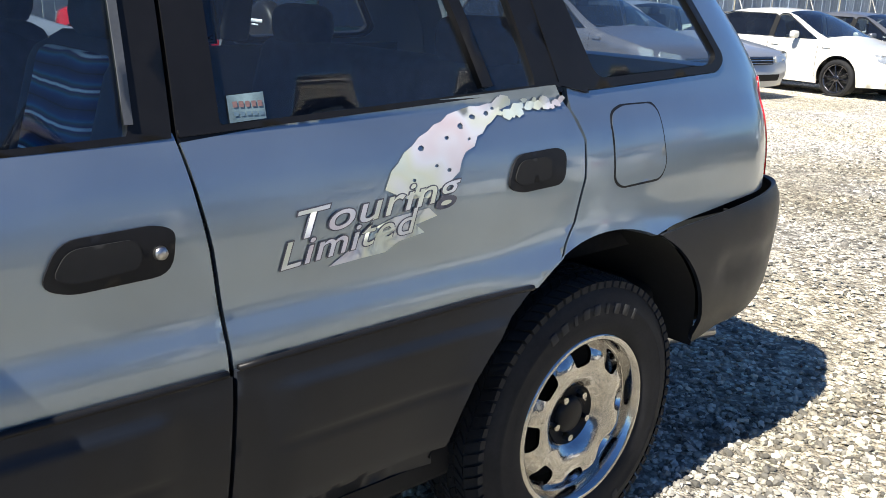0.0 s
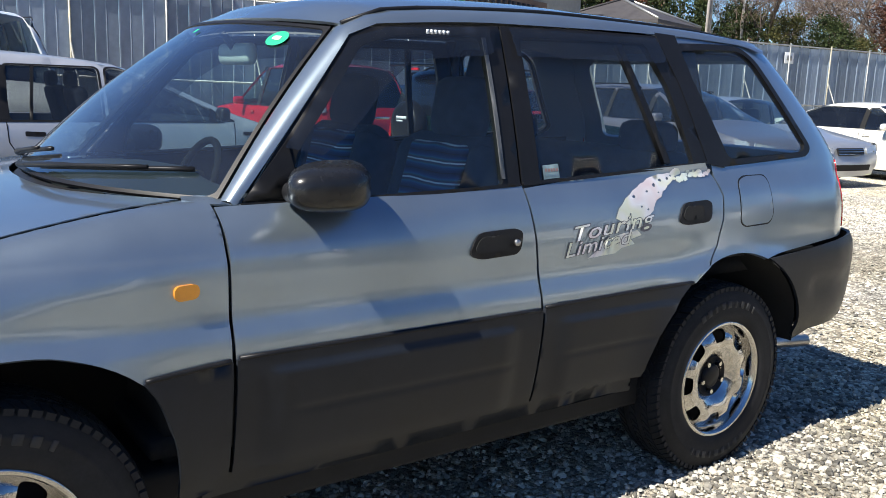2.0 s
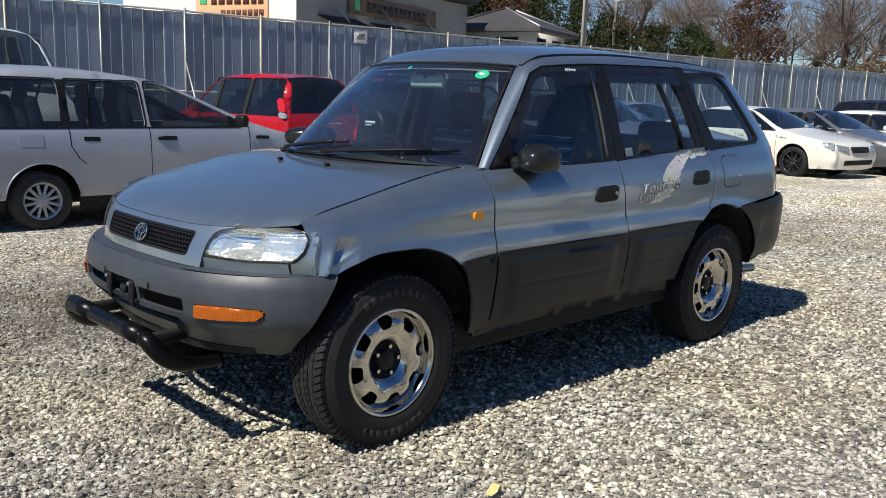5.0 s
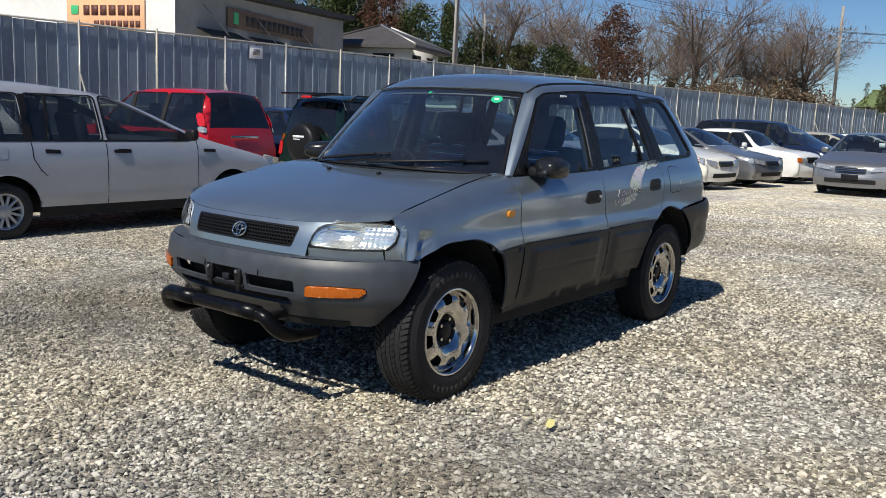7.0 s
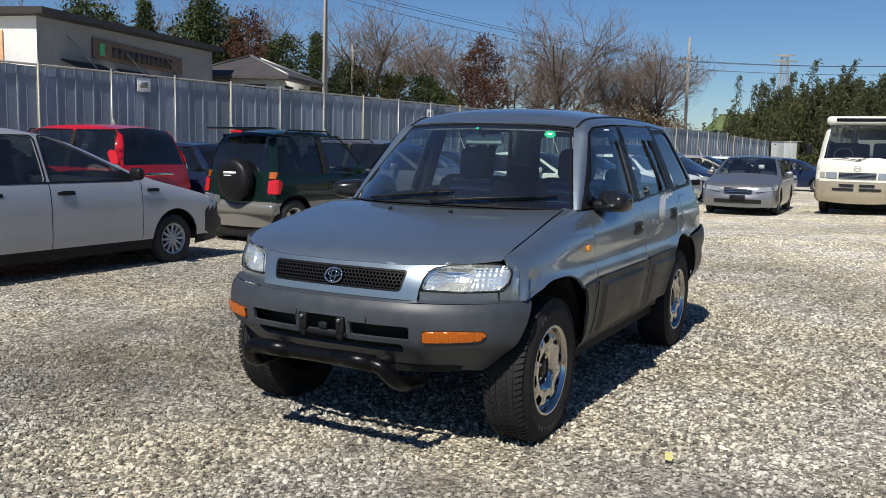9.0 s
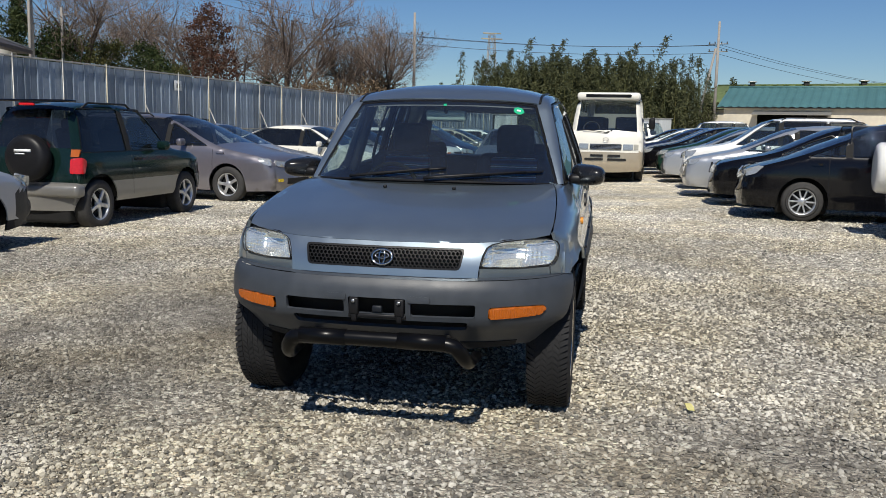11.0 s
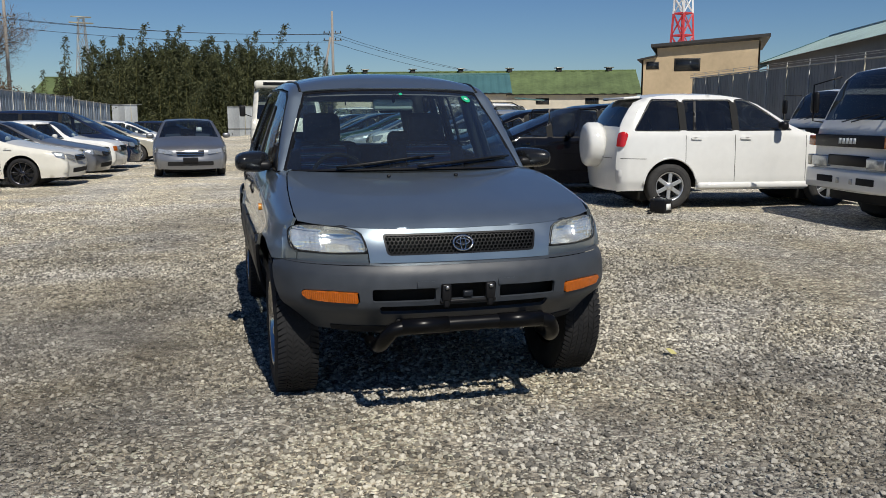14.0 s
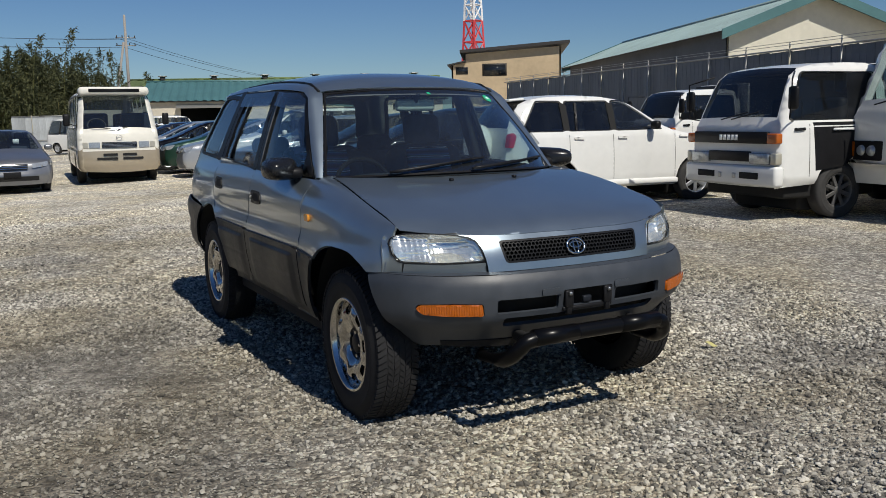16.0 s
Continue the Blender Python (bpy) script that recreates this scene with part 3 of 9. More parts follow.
LEFT, UP, FRONT, BACK = (0, -1, 0), (0, 0, 1), (-1, 0, 0), (1, 0, 0)
arch_r = spl([0, 10, 30, 48, 70, 90, 110, 128, 150, 180], [0.398, 0.403, 0.432, 0.463, 0.452, 0.438, 0.452, 0.463, 0.45, 0.44])   # the front arch is squarish
FA = lambda a0, a1, n=20: [(0.035 + arch_r(a) * math.cos(radians(a)), 0.335 + arch_r(a) * math.sin(radians(a))) for a in np.linspace(a0, a1, n)]
RA = lambda a0, a1, n=20, r=0.46: arc(2.45, 0.335, r, a0, a1, n)

# front wing, from the lamp back to the door, cut round the wheel
top = [(x, hood_z(x, hood_edge(x)) - 0.004) for x in np.linspace(0.555, -0.350, 20)]
wing = top + [(-0.344, 0.875), (-0.336, 0.835), (-0.334, 0.80), (-0.336, 0.705)] + [p for p in FA(128, 48, 20) if p[1] < 0.80] + [(0.553, 0.694)]
ztop = lambda x: hood_z(x, hood_edge(x)) - 0.004
wing_net = [(x, math.sqrt(max(0.0, ztop(x) - z))) for x, z in dense(wing, 0.02)]


def on_wing(fn):
    return lambda x, w: L(fn)(x, ztop(x) - w * w)


b = panel(wing_net, on_wing(dented), LEFT, 0.016, steps=(0.009, 0.009))
part("front_wing", b, M["paint"], suv, "grey-blue wing with a crumpled dent above the wheel arch")
b = panel(wing_net, on_wing(fender_y), LEFT, 0.03, steps=(0.02, 0.02))
part("front_wing", mirrored(b), M["paint"], suv)
lower_wing = [(0.553, 0.6985), (0.345, 0.684)] + FA(46, 5, 12) + [(0.47, 0.36), (0.553, 0.365)]
both("wing_cladding", panel(lower_wing, L(side_y, 0.008), LEFT, 0.035), M["clad"], suv)

# doors: painted upper skin, cladding below
mid_edge = spl([0.36, 0.5, 0.70, 0.9, 1.07], [1.512, 1.517, 1.517, 1.502, 1.472])
fd = [(0.562, z) for z in (1.045, 0.9, 0.8, 0.699)] + [(mid_edge(z) - 0.004, z) for z in (0.699, 0.8, 0.9, 1.0)] + [(x, belt(x)) for x in (mid_edge(1.06) - 0.004, 1.2, 0.9)]
rear_cut = [(2.205, 0.715), (2.28, 0.762), (2.335, 0.83), (2.368, 0.92), (2.375, 1.0), (2.35, 1.06), (2.31, belt(2.3))]
rd = [(mid_edge(z) + 0.004, z) for z in (1.06, 0.9, 0.8, 0.705)] + rear_cut + [(x, belt(x)) for x in (2.1, 1.8)]
fdc = [(0.562, 0.7025), (0.562, 0.405), (mid_edge(0.4) - 0.004, 0.405), (mid_edge(0.69) - 0.004, 0.7025)]
rdc = [(mid_edge(0.69) + 0.004, 0.7085), (mid_edge(0.4) + 0.004, 0.405), (1.985, 0.415)] + [p for p in RA(168, 125, 14, 0.470)] + [(2.190, 0.7175)]


def skin(x, z):
    """Cladding stands proud, with three long pressed grooves."""
    y = side_y(x, z) + 0.010
    for zc, xa, xb in ((0.632, 0.66, 1.42), (0.632, 1.60, 2.12), (0.552, 0.70, 1.42), (0.552, 1.60, 2.05)):
        if zc > 0.6 and xa - 0.02 < x < xb:                 # the pad stands out below its upper edge
            k = min(max((0.676 - z) / 0.020, 0), 1)
            y += 0.011 * k * k * (3 - 2 * k) * min(1, (x - xa + 0.02) / 0.03, (xb - x) / 0.03)
        if xa < x < xb and zc < 0.6:
            y -= 0.0035 * math.exp(-((z - zc) / 0.009) ** 2) * min(1, (x - xa) / 0.03, (xb - x) / 0.03)
    return y


for nm, outline, low in (("front_door", fd, fdc), ("rear_door", rd, rdc)):
    o = both(nm, panel(outline, L(side_y), LEFT, 0.018, steps=(0.022, 0.012)), M["paint"], suv)
    c = panel(dense(low, 0.03), L(skin), LEFT, 0.03, steps=(0.03, 0.008))
    cm = mirrored(c)
    part("door_cladding", c, M["clad"], o[0])
    part("door_cladding", cm, M["clad"], o[1])
    # pull handle in a dark bowl
    hx, hz = (1.348, 0.912) if nm == "front_door" else (2.22, 0.952)
    hw = 0.098 if nm == "front_door" else 0.088
    for sgn, ob in ((-1, o[0]), (1, o[1])):
        bowl = rounded([(hx - hw, hz - 0.025), (hx - hw * 0.7, hz + 0.036), (hx + hw * 0.7, hz + 0.041), (hx + hw, hz + 0.03), (hx + hw * 0.9, hz - 0.035), (hx - hw * 0.6, hz - 0.04)], 0.03)
        grip = rounded([(hx - hw * 0.82, hz - 0.012), (hx - hw * 0.6, hz + 0.024), (hx + hw * 0.42, hz + 0.026), (hx + hw * 0.45, hz - 0.018), (hx - hw * 0.6, hz - 0.024)], 0.02)
        for nme, lp, lift, mt in (("handle_bowl", bowl, 0.006, "black"), ("handle", grip, 0.009, "under")):
            bb = panel(lp, L(side_y, lift), LEFT, 0.012, 0.012)
            part(nme, bb if sgn < 0 else mirrored(bb), M[mt], ob)
        if nm == "front_door":
            bb = bmesh.new()
            bmesh.ops.create_cone(bb, cap_ends=True, segments=16, radius1=0.011, radius2=0.009, depth=0.008)
            bmesh.ops.rotate(bb, matrix=Matrix.Rotation(radians(90), 3, "X"), verts=bb.verts)
            bmesh.ops.translate(bb, vec=(hx + hw * 0.72, sgn * (side_y(hx, hz) + 0.011), hz), verts=bb.verts)
            part("lock", bb, M["steel"], ob, "round steel key lock")

# added black strip drawing the shadow line of the groove above the cladding
for xa_, xb_, za_, zb_ in ((0.57, 1.508, 0.7055, 0.7055), (1.526, 2.186, 0.7115, 0.7200), (0.350, 0.548, 0.6865, 0.7015)):
    both("cladding_lip", tube([(x, -(side_y(x, lerp(za_, zb_, k / 12)) + 0.0055), lerp(za_, zb_, k / 12)) for k in range(13) for x in (lerp(xa_, xb_, k / 12),)], 0.0062, 8), M["black"], suv)
# sill
both("sill", panel([(0.50, 0.33), (0.50, 0.398), (1.98, 0.398), (2.0, 0.345)], L(side_y, -0.012), LEFT, 0.05), M["clad"], suv)

# ---- glasshouse surfaces ----
cabin = lambda x, z: 0.795 - front_in(x) - 0.285 * (z - 1.05) - 0.16 * (z - 1.05) ** 2 - 0.012 * max(0, (x - 2.2)) ** 2


def quarter_y(x, z):
    """Rear flank: blends the lower side into the upper, and rolls round the tail."""
    lowz, k = 1.06, min(max((z - 1.03) / 0.07, 0), 1)
    k = k * k * (3 - 2 * k)
    y = lerp(side_y(x, min(z, 1.08)), cabin(x, z), k)
    xe = tail_x(z)
    q = min(max((x - (xe - 0.30)) / 0.30, 0), 1)
    return y - 0.16 * (1 - math.sqrt(max(0, 1 - q * q)))


tail_x = spl([0.4, 0.8, 1.0, 1.15, 1.35, 1.5, 1.58], [3.395, 3.395, 3.365, 3.30, 3.13, 2.99, 2.89])
roof_mid = spl([0.84, 0.92, 1.05, 1.3, 1.8, 2.4, 2.7, 2.86, 2.95], [1.514, 1.553, 1.592, 1.625, 1.644, 1.634, 1.612, 1.584, 1.550])


def roof_z(x, y):
    c = abs(y) / 0.538
    d = max(0, x - 0.845 - 0.135 * c ** 2.4)
    z = roof_mid(x) - (0.034 + 0.026 * min(max((x - 0.9) / 0.3, 0), 1)) * (abs(y) / 0.56) ** 2.6
    return lerp(z, 1.526 - 0.024 * c ** 2.2, (1 - d / 0.18) ** 2) if d < 0.18 else z


top_line = spl([0.98, 1.1, 1.5, 2.2, 2.66, 2.80], [1.478, 1.505, 1.530, 1.540, 1.528, 1.50])   # upper edge of the door frames

# quarter panel with the tail pillar
qglass = [(2.30, 1.495), (2.50, 1.508), (2.655, 1.510), (2.72, 1.475), (2.955, 1.165), (2.93, 1.142), (2.46, 1.122)]
hole = rounded([(2.275, 1.520), (2.50, 1.530), (2.665, 1.530), (2.745, 1.485), (2.995, 1.155), (2.96, 1.122), (2.395, 1.095)], 0.04)
tail = [(tail_x(z) - 0.012, z) for z in np.linspace(0.812, 1.52, 16)]
quarter = [(2.205, 0.722)] + [p for p in RA(122, 68, 14)] + [(2.70, 0.772), (3.0, 0.792), (3.27, 0.808)] + tail + [(2.80, 1.548), (2.66, 1.556), (2.25, 1.556)] + [(2.27, 1.40), (2.36, 1.125), (2.36, 1.062)] + [(p[0] + 0.008, p[1]) for p in rear_cut[4:0:-1]]
both("quarter_panel", panel(quarter, L(quarter_y), LEFT, 0.03, holes=[hole], steps=(0.03, 0.025)), M["paint"], suv)
fuel = rounded([(2.475, 0.905), (2.478, 1.045), (2.53, 1.062), (2.655, 1.062), (2.668, 0.92), (2.645, 0.892), (2.50, 0.888)], 0.03)
part("fuel_flap", panel(fuel, L(quarter_y, 0.002), LEFT, 0.02, 0.006), M["paint"], suv)
part("fuel_flap_gap", panel(rounded([(2.470, 0.900), (2.473, 1.048), (2.528, 1.067), (2.660, 1.067), (2.673, 0.918), (2.648, 0.886), (2.498, 0.883)], 0.03), L(quarter_y, 0.0006), LEFT, 0.02, 0.002), M["black"], suv)

# window frames and panes
def window(nm, outer, pane, glass_mat, lift=0.0):
    fr = both(nm + "_frame", panel(outer, L(cabin, 0.004 + lift), LEFT, 0.04, 0.02, holes=[pane]), M["black"], suv)
    g = panel(pane, L(cabin, -0.004 + lift), LEFT, 0.06, 0.0)
    for k, ob in enumerate(fr):
        part("pane", g.copy() if k == 0 else mirrored(g), M[glass_mat], ob)
    g.free()
    return fr


window("front_window", [(0.625, 1.030), (0.735, 1.175), (0.985, 1.470), (1.05, 1.497), (1.20, 1.512), (1.493, 1.527), (1.468, 1.050), (1.2, 1.044), (0.9, 1.032)],
       rounded([(0.765, 1.046), (0.785, 1.16), (1.015, 1.445), (1.12, 1.478), (1.425, 1.496), (1.405, 1.068), (1.1, 1.056)], 0.02), "glass")
window("rear_window", [(1.476, 1.050), (1.501, 1.528), (1.85, 1.537), (2.20, 1.540), (2.268, 1.40), (2.345, 1.100), (2.0, 1.076)],
       rounded([(1.548, 1.073), (1.566, 1.498), (2.13, 1.510), (2.20, 1.37), (2.264, 1.110), (1.9, 1.090)], 0.02), "glass2")
window("quarter_window", rounded([(2.28, 1.518), (2.50, 1.528), (2.662, 1.528), (2.742, 1.483), (2.992, 1.157), (2.957, 1.125), (2.40, 1.098)], 0.04), rounded(qglass, 0.035), "glass2", 0.001)
both("pillar_cover", panel([(2.195, 1.552), (2.30, 1.548), (2.325, 1.45), (2.425, 1.094), (2.335, 1.112), (2.262, 1.38)], L(cabin, 0.0062), LEFT, 0.04, 0.004), M["black"], suv)
both("window_divider", panel([(1.985, 1.50), (2.012, 1.502), (2.138, 1.118), (2.108, 1.116)], L(cabin, 0.008), LEFT, 0.05), M["black"], suv)
for bx0, bx1 in ((0.63, 1.466), (1.478, 2.335)):
    bxs = np.linspace(bx0, bx1, 9)
    both("belt_moulding", panel([(x, belt(x) - 0.006) for x in bxs] + [(x, belt(x) + 0.004) for x in bxs[::-1]], L(cabin, 0.010), LEFT, 0.03, 0.012), M["black"], suv)
both("frame_strip", panel([(1.400, 1.09), (1.413, 1.09), (1.432, 1.49), (1.419, 1.49)], L(cabin, 0.009), LEFT, 0.05, 0.004), M["worn_strip"], suv)
# smoked wind deflectors over the door windows
vis = lambda x, z: cabin(x, z) + 0.012 + 0.09 * max(0, 1.52 - z)
both("wind_deflector", panel([(0.745, 1.185), (0.985, 1.465), (1.10, 1.500), (1.45, 1.520), (1.445, 1.445), (1.40, 1.437), (1.16, 1.415), (1.06, 1.345), (0.94, 1.23), (0.84, 1.165)], L(vis), LEFT, 0.04, 0), M["visor"], suv, "smoked wind deflector")
both("wind_deflector", panel([(1.53, 1.524), (2.19, 1.532), (2.215, 1.468), (2.19, 1.448), (1.535, 1.442)], L(vis), LEFT, 0.04, 0), M["visor"], suv, "smoked wind deflector")
bb = bmesh.new()
for i in range(6):
    box(1.225 + 0.014 * i, -(vis(1.25, 1.495) + 0.002), 1.495, 0.009, 0.002, 0.012, bm=bb)
part("deflector_print", bb, M["white_print"], suv)
part("window_sticker", panel([(1.568, 1.081), (1.569, 1.122), (1.634, 1.126), (1.633, 1.085)], L(cabin, 0.0), LEFT, 0.05, 0), M["sticker"], suv, "faded inspection sticker")
for za, zb, mt in ((1.104, 1.113, "sticker_pink"), (1.091, 1.097, "sticker_ink")):
    for k in range(5):
        part("sticker_print", panel([(1.577 + 0.011 * k, za), (1.577 + 0.011 * k, zb), (1.585 + 0.011 * k, zb), (1.585 + 0.011 * k, za)], L(cabin, 0.001), LEFT, 0.05, 0), M[mt], suv)

# ---- pillars and roof rails: strip from the windscreen and roof edge out to the door frames ----
def ws_base(a):
    return Vector((0.285 + 0.300 * abs(a) ** 2.6, 0.700 * a, 1.066 - 0.014 * a * a))


def ws_top(a):
    return Vector((0.845 + 0.135 * abs(a) ** 2.4, 0.538 * a, 1.518 - 0.024 * abs(a) ** 2.2))


def screen(a, t):
    p = ws_base(a).lerp(ws_top(a), t)
    return p + Vector((-0.5, 0, 0.6)) * 0.03 * math.sin(math.pi * t) * (1 - 0.5 * a * a)


def strip(inner, outer, n=4, bulge=0.012):
    bm = bmesh.new()
    rows = []
    for p, q in zip(inner, outer):
        p, q = Vector(p), Vector(q)
        nrm = Vector((0, -0.7, 0.7))
        rows.append([bm.verts.new(p.lerp(q, k / n) + nrm * bulge * math.sin(math.pi * k / n)) for k in range(n + 1)])
    for r, s in zip(rows, rows[1:]):
        for k in range(n):
            bm.faces.new((r[k], s[k], s[k + 1], r[k + 1]))
    bm.normal_update()
    if sum((f.normal.dot(Vector((0, -0.6, 0.6))) * f.calc_area() for f in bm.faces)) < 0:
        bmesh.ops.reverse_faces(bm, faces=bm.faces[:])
    return bm


ins, outs = [], []
for i in range(15):
    t = i / 14
    p = screen(-1, t)
    ins.append(p + Vector((0.004, -0.004, 0)))
    x = lerp(0.615, 0.985, t)
    z = lerp(1.040, 1.474, t)
    outs.append(Vector((x, -(cabin(x, z) + 0.008), z)))
for i in range(1, 25):
    t = i / 24
    x = lerp(0.985, 2.87, t)
    ins.append(Vector((x, -lerp(0.537, 0.56, min(1, t * 5)), roof_z(x, 0.55) - (0.014 if t < 0.02 else 0.002))))
    xo = lerp(1.0, 2.80, t)
    zo = top_line(xo) + 0.006
    outs.append(Vector((xo, -(cabin(xo, zo) + 0.006), zo)))
both("pillar_and_roof_rail", strip(ins, outs, 5, 0.014), M["paint"], suv)

ro = [(x, 0.552) for x in np.linspace(0.95, 2.86, 14)]
roof_outline = [(ws_top(a).x + 0.02, 0.552 * a) for a in np.linspace(-1, 1, 13)] + ro[1:] + [(2.90, 0.35), (2.915, 0), (2.90, -0.35)] + [(x, -y) for x, y in ro[::-1][:-1]]
part("roof", panel(roof_outline, lambda x, y: Vector((x, y, roof_z(x, y))), UP, 0.06, 0.008), M["paint"], suv, "faded roof skin")
bb = tube([(x, -0.556, roof_z(x, 0.556) + 0.002) for x in np.linspace(1.0, 2.84, 16)], 0.008, 6)
both("drip_moulding", bb, M["black"], suv)
part("headliner", panel([(x, y * 0.93) for x, y in roof_outline], lambda x, y: Vector((x, y, roof_z(x, y) - 0.045)), (0, 0, -1), 0.12, 0), mat("grey_headliner", (0.14, 0.14, 0.145), 0.9, 0, 0, 20, 0.1), suv)

# windscreen with its black border, wipers, mirror
full = [(-1, 0), (1, 0), (1, 1), (-1, 1)]
inner = rounded([(-0.988, 0.016), (0.988, 0.016), (0.986, 0.980), (-0.986, 0.980)], 0.04)
part("windscreen_seal", panel(full, lambda a, t: screen(a, t) + Vector((-0.002, 0, 0.002)), (-1, 0, 1), 0.08, 0.012, holes=[inner]), M["black"], suv)
part("windscreen", panel(inner, lambda a, t: screen(a, t), (-1, 0, 1), 0.08, 0), M["screen_glass"], suv, "windscreen with stickers along its top edge")
part("inspection_sticker", panel([(-0.80 + 0.052 * math.cos(k * 0.3307), 0.885 + 0.050 * math.sin(k * 0.3307)) for k in range(19)], lambda a, t: screen(a, t) + Vector((-0.004, 0, 0.004)), (-1, 0, 1), 0.05, 0), M["green_sticker"], suv, "round green sticker")
part("sticker_print", panel(rounded([(-0.822, 0.872), (-0.822, 0.898), (-0.778, 0.898), (-0.778, 0.872)], 0.01, 2), lambda a, t: screen(a, t) + Vector((-0.0055, 0, 0.0055)), (-1, 0, 1), 0.05, 0), M["white_print"], suv)
part("date_sticker", panel([(-0.05, 0.90), (-0.05, 0.93), (-0.015, 0.93), (-0.015, 0.90)], lambda a, t: screen(a, t) + Vector((-0.004, 0, 0.004)), (-1, 0, 1), 0.05, 0), M["green_sticker"], suv)
for a0, a1, t1 in ((0.62, -0.03, 0.10), (0.0, -0.78, 0.10)):
    pts = [screen(lerp(a0, a1, k / 8), lerp(0.005, t1, k / 8)) + Vector((-0.016, 0, 0.018)) for k in range(9)]
    w = part("wiper", tube(pts, [0.009] * 5 + [0.006] * 4, 6), M["black"], suv)
    blade = [screen(lerp(lerp(a0, a1, 0.30), a1 - 0.13, k / 8), lerp(0.035, t1 + 0.02, k / 8)) + Vector((-0.010, 0, 0.012)) for k in range(9)]
    part("blade", tube(blade, 0.007, 5), M["black"], w)
cowl = [(-1, 0), (1, 0), (1, 1), (-1, 1)]
part("cowl_grille", panel(cowl, lambda a, t: ws_base(a * 1.02).lerp(Vector((0.230 + 0.24 * abs(a) ** 2.6, 0.672 * a, 1.022)), t) + Vector((0.01, 0, -0.012)), UP, 0.1, 0.01), M["black"], suv)
# painted corner between bonnet, screen and door
both("scuttle_corner", panel([(0.505, 0.665), (0.50, 0.695), (0.555, 0.722), (0.665, 0.748), (0.665, 0.70), (0.60, 0.688), (0.575, 0.655)], lambda x, y: Vector((x, -y, 1.064 - 0.3 * max(0, y - 0.68))), UP, 0.02, 0.004), M["paint"], suv)

# ---- bonnet ----
nose_y = spl([0.0, 0.25, 0.40, 0.52, 0.65, 0.74, 0.785], [-0.600, -0.590, -0.567, -0.525, -0.450, -0.372, -0.315])
cow_x = lambda y: 0.268 + 0.235 * (abs(y) / 0.69) ** 2.6
hx0 = lambda y: nose_y(min(abs(y), 0.79)) + 0.035
bonnet = [(hx0(y), y) for y in np.linspace(-0.722, 0.722, 25)] + [(x, hood_edge(x) - 0.004) for x in np.linspace(-0.28, 0.495, 11)] + [(cow_x(y), y) for y in np.linspace(0.672, -0.672, 15)] + [(x, -hood_edge(x) + 0.004) for x in np.linspace(0.495, -0.28, 11)]


def bonnet_p(x, y):
    z = hood_z(x, y)
    d = x - hx0(y)
    if abs(y) < 0.74 and d < 0.14:
        z -= 0.020 * (1 - max(d, 0) / 0.14) ** 2.5
    return Vector((x, y, z))


part("bonnet", panel(bonnet, bonnet_p, UP, 0.03, 0.003, steps=(0.015, 0.03)), M["paint"], suv, "sun-faded bonnet with two washer jets")
for y in (-0.185, 0.185):
    b = box(0.165, y, hood_z(0.165, y) + 0.007, 0.026, 0.020, 0.014, 0.006)
    part("washer_jet", b, M["black"], suv)

# ---- nose: painted surround, grille, lamps ----
hz_ = lambda y: bonnet_p(hx0(y), y).z - 0.001
def nose(y, z, lift=0.0):
    x = nose_y(min(abs(y), 0.79))
    k = min(max((z - 0.70) / (hz_(y) - 0.70), 0), 1)
    x += -0.028 + 0.024 * k + 0.034 * k ** 3
    nx = -1.0
    return Vector((x - lift, y, z))


sur_top = [(y, hz_(y)) for y in np.linspace(-0.53, 0.53, 19)]
grill = rounded([(-0.348, 0.738), (-0.366, 0.832), (0.366, 0.832), (0.348, 0.738)], 0.02)
lamp_side = [(0.430, 0.750), (0.440, 0.80), (0.455, 0.836), (0.478, 0.850)]
surround = [(y, z) for y, z in lamp_side[::-1]] + [(0.426, 0.706), (-0.426, 0.706)] + [(-y, z) for y, z in lamp_side] + sur_top
part("nose_panel", panel(surround, lambda y, z: nose(y, z), FRONT, 0.03, 0.02, holes=[grill]), M["paint"], suv)
g = part("grille", panel(grill, lambda y, z: nose(y, z, -0.03), FRONT, 0.05, 0), M["under"], suv, "dark honeycomb grille with a plain oval chrome badge")
gb = bmesh.new()
rows_, pitch = 6, 0.0185
for r in range(rows_):
    for c in range(-20, 21):
        y = c * pitch + (pitch / 2 if r % 2 else 0)
        z = 0.7465 + r * 0.0155
        lim = lerp(0.344, 0.360, (z - 0.738) / 0.094)
        if abs(y) > lim - 0.006:
            continue
        ri, rq = [], []
        for k in range(6):
            a = math.pi / 6 + k * math.pi / 3
            ri.append(gb.verts.new(nose(y + 0.0084 * math.cos(a), z + 0.0084 * math.sin(a), -0.004)))
            rq.append(gb.verts.new(nose(y + 0.0109 * math.cos(a), z + 0.0109 * math.sin(a), -0.004)))
        back = [gb.verts.new(v.co + Vector((0.022, 0, 0))) for v in ri]
        for k in range(6):
            j = (k + 1) % 6
            gb.faces.new((rq[k], rq[j], ri[j], ri[k]))
            gb.faces.new((ri[k], ri[j], back[j], back[k]))
mesh_ob = part("honeycomb", gb, M["grille_plastic"], g, "", False)
fr_in = rounded([(-0.339, 0.747), (-0.356, 0.824), (0.356, 0.824), (0.339, 0.747)], 0.015)
part("grille_rim", panel(grill, lambda y, z: nose(y, z, -0.001), FRONT, 0.03, 0.02, holes=[fr_in]), M["black"], g)


